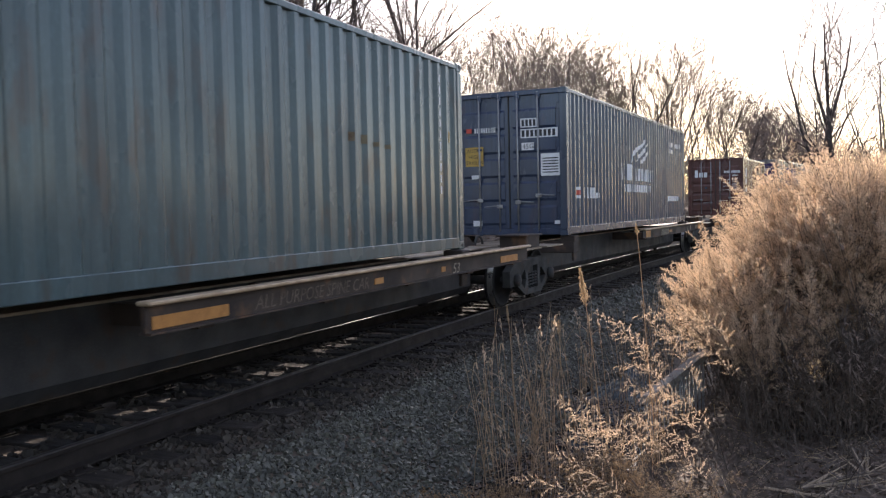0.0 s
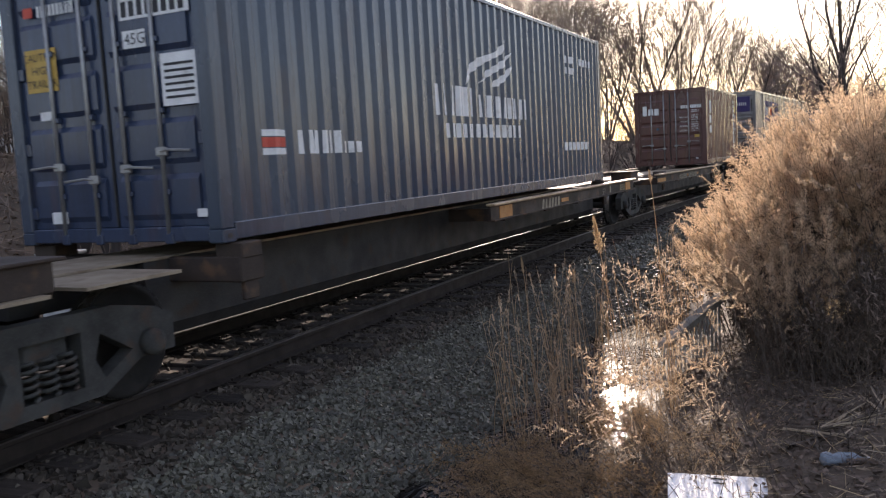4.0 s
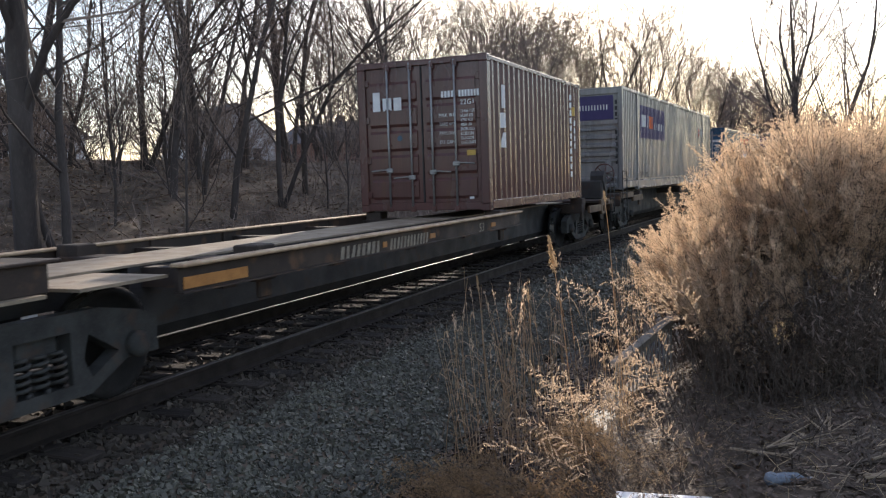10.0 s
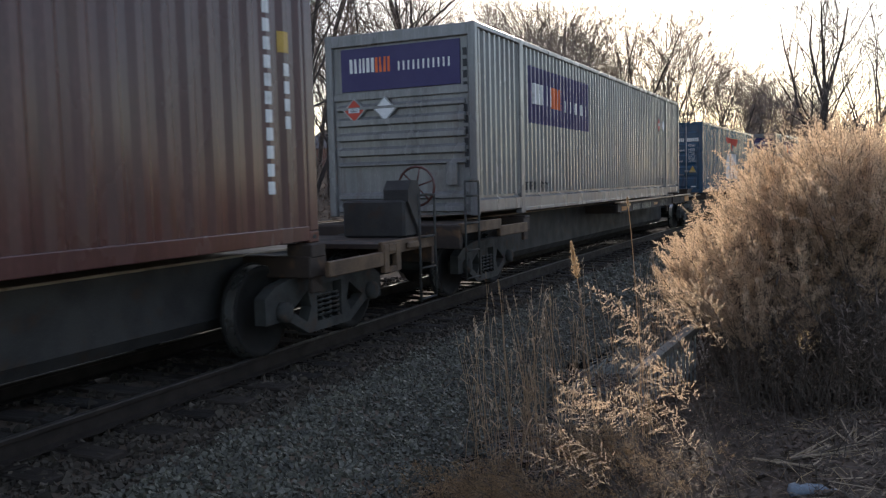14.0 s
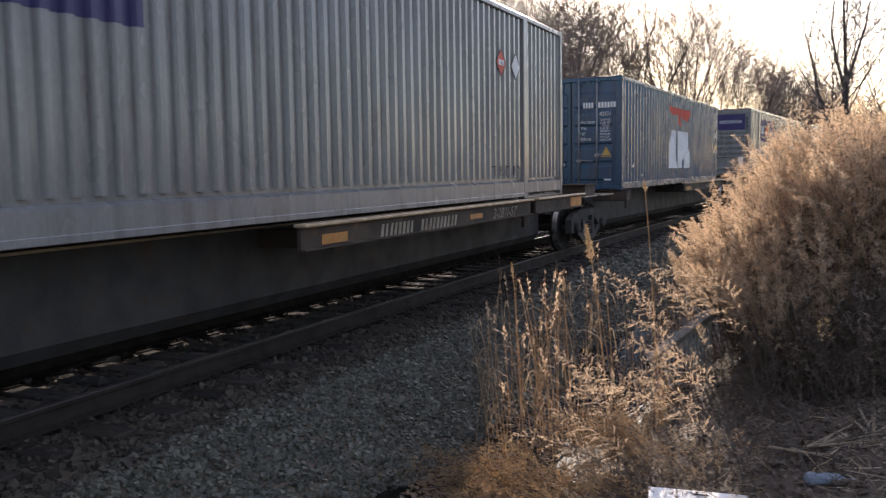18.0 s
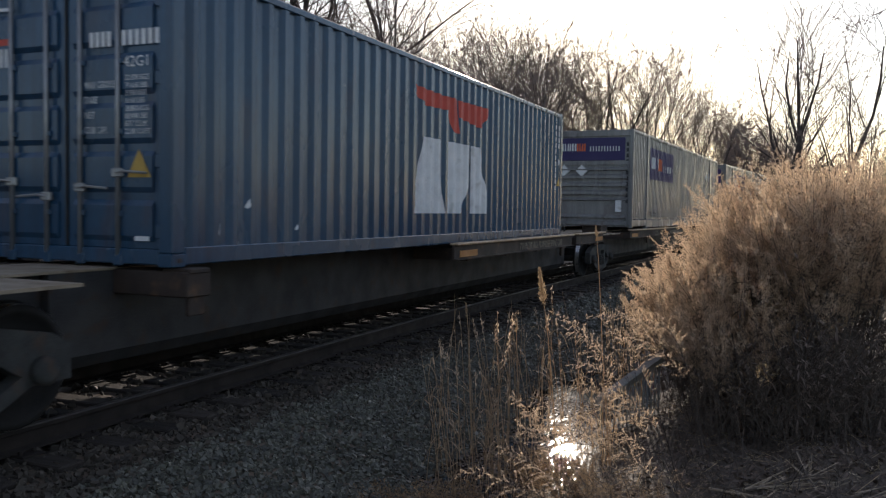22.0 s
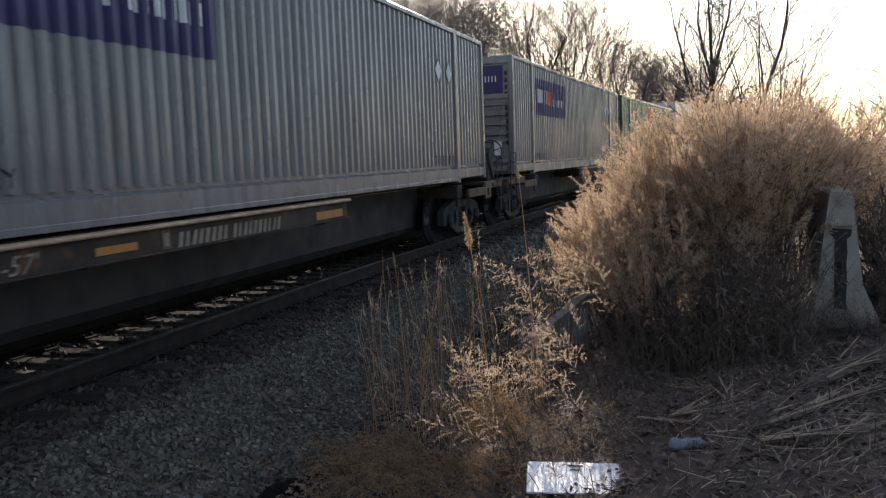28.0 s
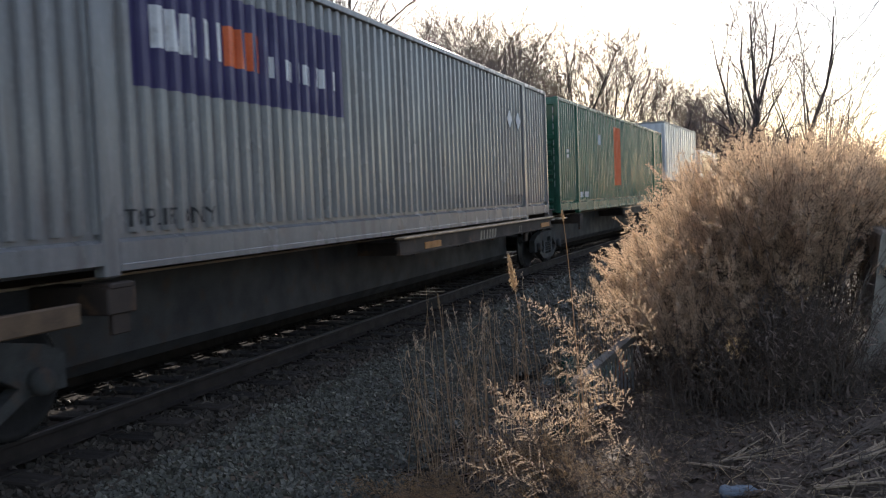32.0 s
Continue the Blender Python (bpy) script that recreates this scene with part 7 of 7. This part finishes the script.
litter("dead_stems", "sparse trampled dead stems on the open bank", M["stem"], 3500, -8, 3, 4.4, 10, 0.1, 0.45, 0.003, 0.008, 307, 0.04, 0.2)


def splinter_log(s, lat, length, r, rz, ry, seed, label):
    rs = np.random.RandomState(seed)
    b = Build()
    n, k = 26, 18
    groove = rs.uniform(0.62, 1.12, k)
    for i in range(n):
        f = i / (n - 1)
        ragged = 1.0 if 0.12 < f < 0.88 else 0.35 + 0.65 * min(f, 1 - f) / 0.12
        for j in range(k):
            a = 6.283 * j / k
            q = r * groove[j] * (1 + 0.16 * rs.normal()) * ragged * (0.85 + 0.3 * math.sin(3.0 * f + seed))
            b.v.append((length * (f - 0.5) + (0 if 0 < i < n - 1 else rs.normal(0, 0.09) * length), q * math.cos(a), 0.62 * q * math.sin(a)))
    for i in range(n - 1):
        for j in range(k):
            b.f.append((i * k + j, i * k + (j + 1) % k, (i + 1) * k + (j + 1) % k, (i + 1) * k + j))
    b.f += [tuple(range(k))[::-1], tuple(range((n - 1) * k, n * k))]
    t = thing("broken_log", label, "log", "broken wood on the bank")
    part("log", b, M["wood"], t)
    for i in range(9):
        y = rs.uniform(-1.3 * r, 1.3 * r)
        part("splinter", Build().tube([Vector((rs.uniform(-0.5, 0) * length, y, r * 0.4)), Vector((rs.uniform(0.05, 0.5) * length, y + rs.normal(0, 0.09), r * rs.uniform(0.2, 0.9)))], [0.009, 0.003], 4), M["wood_pale" if i % 3 else "wood"], t)
    t.matrix_basis = pose(*place(s, lat, ground_z(s, lat) + r * 0.35 + 0.03), 0, ry, rz)


splinter_log(6.3, 7.05, 1.35, 0.08, 58, -4, 1, "long splintered grey log lying on the bank")
splinter_log(5.3, 6.72, 1.25, 0.04, 52, -3, 2, "broken grey branch lying on the bank")
splinter_log(5.0, 6.95, 0.9, 0.03, 47, 0, 6, "broken grey branch lying on the bank")
splinter_log(5.3, 5.95, 0.55, 0.028, 45, -6, 3, "short dark stick on the bank")
splinter_log(5.1, 5.75, 0.5, 0.035, -10, 0, 4, "short brown stick beside the white board")
splinter_log(4.6, 6.6, 0.7, 0.03, 20, -4, 5, "thin broken stick on the bank")
splinter_log(5.7, 6.1, 0.5, 0.025, 105, -12, 7, "short pale splintered stick on the bank")


# ---- left things ----
def white_board():
    t = thing("white_board", "white plastic board with dark slots lying in the weeds", "board")
    b = Build().box(-0.28, 0.28, -0.38, 0.0, 0, 0.012, 0.003)
    part("board", b, M["sheet"], t)
    part("slot", Build().box(-0.03, 0.06, -0.055, -0.04, 0.012, 0.0145), M["rubber"], t, "dark slot")
    part("slot", Build().box(-0.02, 0.05, -0.105, -0.095, 0.012, 0.0145), M["rubber"], t, "dark slot")
    x, y, h = along(4.6)
    t.matrix_basis = pose(-1.23, 4.95, -0.44, 7, 1, 16)


white_board()
bt = thing("plastic_bottle", "crumpled clear bluish plastic bottle on the bank", "bottle")
prof = [(0, 0.012), (0.01, 0.03), (0.03, 0.036), (0.06, 0.03), (0.09, 0.037), (0.13, 0.031), (0.16, 0.034), (0.185, 0.02), (0.2, 0.013), (0.22, 0.013)]
part("body", Build().tube([Vector((p, 0.006 * math.sin(p * 60), 0.034)) for p, r in prof], [r for p, r in prof], 12), M["plastic"], bt, smooth=True)
part("cap", Build().tube([Vector((0.22, 0, 0.034)), Vector((0.236, 0, 0.034))], 0.015, 10), M["sheet"], bt, "white cap")
bt.matrix_basis = pose(-0.68, 5.20, -0.39, 0, 0, 22) @ Matrix.Diagonal((1.15, 1.35, 1.3, 1))


def barrier():
    t = thing("concrete_barrier", "weathered concrete road barrier with a dark slotted end", "barrier")
    L = 6.0
    prof = [(-0.33, 0), (-0.33, 0.09), (-0.19, 0.40), (-0.10, 1.24), (-0.08, 1.27), (0.08, 1.27), (0.10, 1.24), (0.19, 0.40), (0.33, 0.09), (0.33, 0)]
    b = Build()
    n, m = len(prof), 24
    for i in range(m):
        y = L * i / (m - 1)
        for x, z in prof:
            j = 0.012 * noise.noise(Vector((x * 9, y * 7, z * 9)))
            b.v.append((x + j, y + (0.02 * noise.noise(Vector((x * 11, 0, z * 11))) if i in (0, m - 1) else 0), z + j))
    for i in range(m - 1):
        b.f += [(i * n + k, i * n + (k + 1) % n, (i + 1) * n + (k + 1) % n, (i + 1) * n + k) for k in range(n)]
    b.f += [tuple(range(n)), tuple(reversed(range((m - 1) * n, m * n)))]
    b.f = [f[::-1] for f in b.f]
    part("body", b, M["concrete"], t)
    slot = Build()
    rim = [(sg * (0.052 + (0.035 if z > 0.84 else 0.0) + 0.012 * noise.noise(Vector((z * 9, sg * 4, 1)))), z) for sg, zs in ((1, (0.17, 0.24, 0.33, 0.42, 0.52, 0.61, 0.70, 0.78, 0.83, 0.86, 0.92)), (-1, (0.93, 0.87, 0.82, 0.75, 0.68, 0.59, 0.50, 0.41, 0.32, 0.24, 0.19))) for z in zs]
    slot.prism([(x, z) for x, z in rim], -0.016, 0.03)
    part("end_slot", slot, M["rubber"], t, "dark open joint slot with ragged edges")
    for x0, x1, z0, z1 in ((-0.105, 0.10, 0.945, 0.985), (-0.03, 0.02, 0.55, 0.63), (-0.045, -0.015, 0.3, 0.42)):
        part("joint_lug", Build().box(x0, x1, -0.034, 0.0, z0, z1, 0.008), M["concrete" if z0 > 0.9 else "rail_side"], t, "chipped concrete ledge" if z0 > 0.9 else "rusty steel joint lug")
    t.matrix_basis = pose(0.375, 8.55, -0.22, 0, 0, 5)


barrier()


def grate():
    t = thing("culvert_grate", "grey ribbed grate with a sloping top bar at the ditch", "grate")
    cap = Build()
    for sx, cz in ((-0.05, -0.03), (0.05, -0.03), (0.05, 0.03), (-0.05, 0.03)):
        cap.v += [(sx, -0.02, 0.28 + cz), (0.34 + sx, 0.80, 0.60 + cz)]
    cap.f = [(0, 2, 3, 1), (2, 4, 5, 3), (4, 6, 7, 5), (6, 0, 1, 7), (0, 6, 4, 2), (1, 3, 5, 7)]
    part("top_bar", cap, M["pale_concrete"], t, "pale sloping cap")
    for i in range(15):
        f = i / 14
        part("rib", Build().tube([Vector((0.34 * f, 0.78 * f, -0.1)), Vector((0.34 * f, 0.78 * f, 0.27 + 0.32 * f))], 0.012, 5), M["galv"], t)
    part("bottom_bar", Build().tube([Vector((0, 0, -0.05)), Vector((0.34, 0.78, -0.02))], 0.025, 6), M["galv"], t)
    t.matrix_basis = pose(-2.34, 7.72, -0.58, 0, 0, 0)


grate()


def utility_box():
    t = thing("utility_box", "pale utility box with scrawled paint beside the far rail", "utility box")
    part("cabinet", Build().box(-0.24, 0.24, -0.2, 0.2, 0.0, 1.15, 0.015), M["box_grey"], t)
    part("lid", Build().box(-0.26, 0.26, -0.22, 0.22, 1.15, 1.2, 0.01), M["box_grey"], t)
    part("door", Build().box(-0.2, 0.2, -0.215, -0.2, 0.2, 1.08, 0.004), M["box_grey"], t)
    b = Build()
    for i in range(4):
        x = -0.14 + i * 0.085
        b.tube([Vector((x, -0.222, 0.72)), Vector((x + 0.03, -0.222, 0.92)), Vector((x + 0.055, -0.222, 0.74))], 0.008, 4)
    part("paint_scrawl", b, M["blue"], t, "scrawled blue paint strokes")
    p = place(7.7, -3.9, ground_z(7.7, -3.9) - 0.03)
    t.matrix_basis = pose(*p, 0, 0, 20)


utility_box()


# ---- houses behind the trees ----
def house(s, lat, rz, w, d, h, roof, wall, label, chimney=False):
    t = thing("house", label, "house", "houses behind the embankment")
    b = Build().box(-w / 2, w / 2, -d / 2, d / 2, -0.5, h)
    b.prism([(-w / 2, h), (w / 2, h), (0, h + roof)], -d / 2 + 0.01, d / 2 - 0.01, "y")
    part("wall", b, M[wall], t)
    ro = Build()
    k = math.hypot(w / 2, roof)
    for sg in (1, -1):
        ro.prism([(sg * (w / 2 + 0.35), h - 0.35 * roof / (w / 2)), (sg * (w / 2 + 0.35), h - 0.35 * roof / (w / 2) + 0.12), (0, h + roof + 0.14), (0, h + roof + 0.02)], -d / 2 - 0.3, d / 2 + 0.3, "y")
    rf = part("roof", ro, M["roofing"], t)
    if chimney:
        part("chimney", Build().box(0.6, 1.2, -0.3, 0.3, h + roof * 0.5, h + roof + 0.9, 0.02), M["brick"], rf)
    for fx in (-0.3, 0.25):
        for face in (-1, 1):
            wd = part("window", Build().box(w * fx - 0.5, w * fx + 0.5, face * (d / 2 + 0.02) - 0.03, face * (d / 2 + 0.02) + 0.03, 1.0, 2.2, 0.02), M["white"], t)
            part("pane", Build().box(w * fx - 0.42, w * fx + 0.42, face * (d / 2 + 0.055) - 0.01, face * (d / 2 + 0.055) + 0.01, 1.08, 2.12), M["glass_dark"], wd)
    for fy in (-0.25, 0.25):
        wd = part("window", Build().box(w / 2 - 0.01, w / 2 + 0.04, d * fy - 0.5, d * fy + 0.5, 1.0, 2.2, 0.01), M["white"], t)
        part("pane", Build().box(w / 2 + 0.04, w / 2 + 0.05, d * fy - 0.42, d * fy + 0.42, 1.08, 2.12), M["glass_dark"], wd)
    part("door", Build().box(w * 0.02, w * 0.02 + 0.9, -d / 2 - 0.04, -d / 2, 0, 2.05, 0.01), M["white"], t)
    t.matrix_basis = pose(*place(s, lat, ground_z(s, lat) - 0.1), 0, 0, rz)


house(40, -47, 75, 7.0, 10.0, 2.6, 2.4, "siding", "pale sided house with a grey roof behind bare trees", True)
house(34, -54, 20, 6.5, 8.0, 2.6, 2.4, "siding", "white gabled house behind bare trees")
house(79, -50, 80, 8.0, 13.0, 3.4, 2.2, "brick", "dull brick house behind bare trees", True)
house(62, -50, 65, 7.5, 10.0, 3.6, 2.6, "siding", "pale house with a grey gable roof behind bare trees")


# ---- what moves ----
def motions():
    for ob, off, a, b, z in RIDERS:
        walk(ob, [(t, on_track(off - GONE[t], a, b, z)) for t in range(33)])
    times = [i * 4 / 30 for i in range(241)]
    gone = np.interp(times, range(33), GONE)
    for ax, dy in WHEELS:
        walk(ax, [(t, pose(0, dy, 0.46, math.degrees(g / 0.456), 0, 0)) for t, g in zip(times, gone)])


motions()
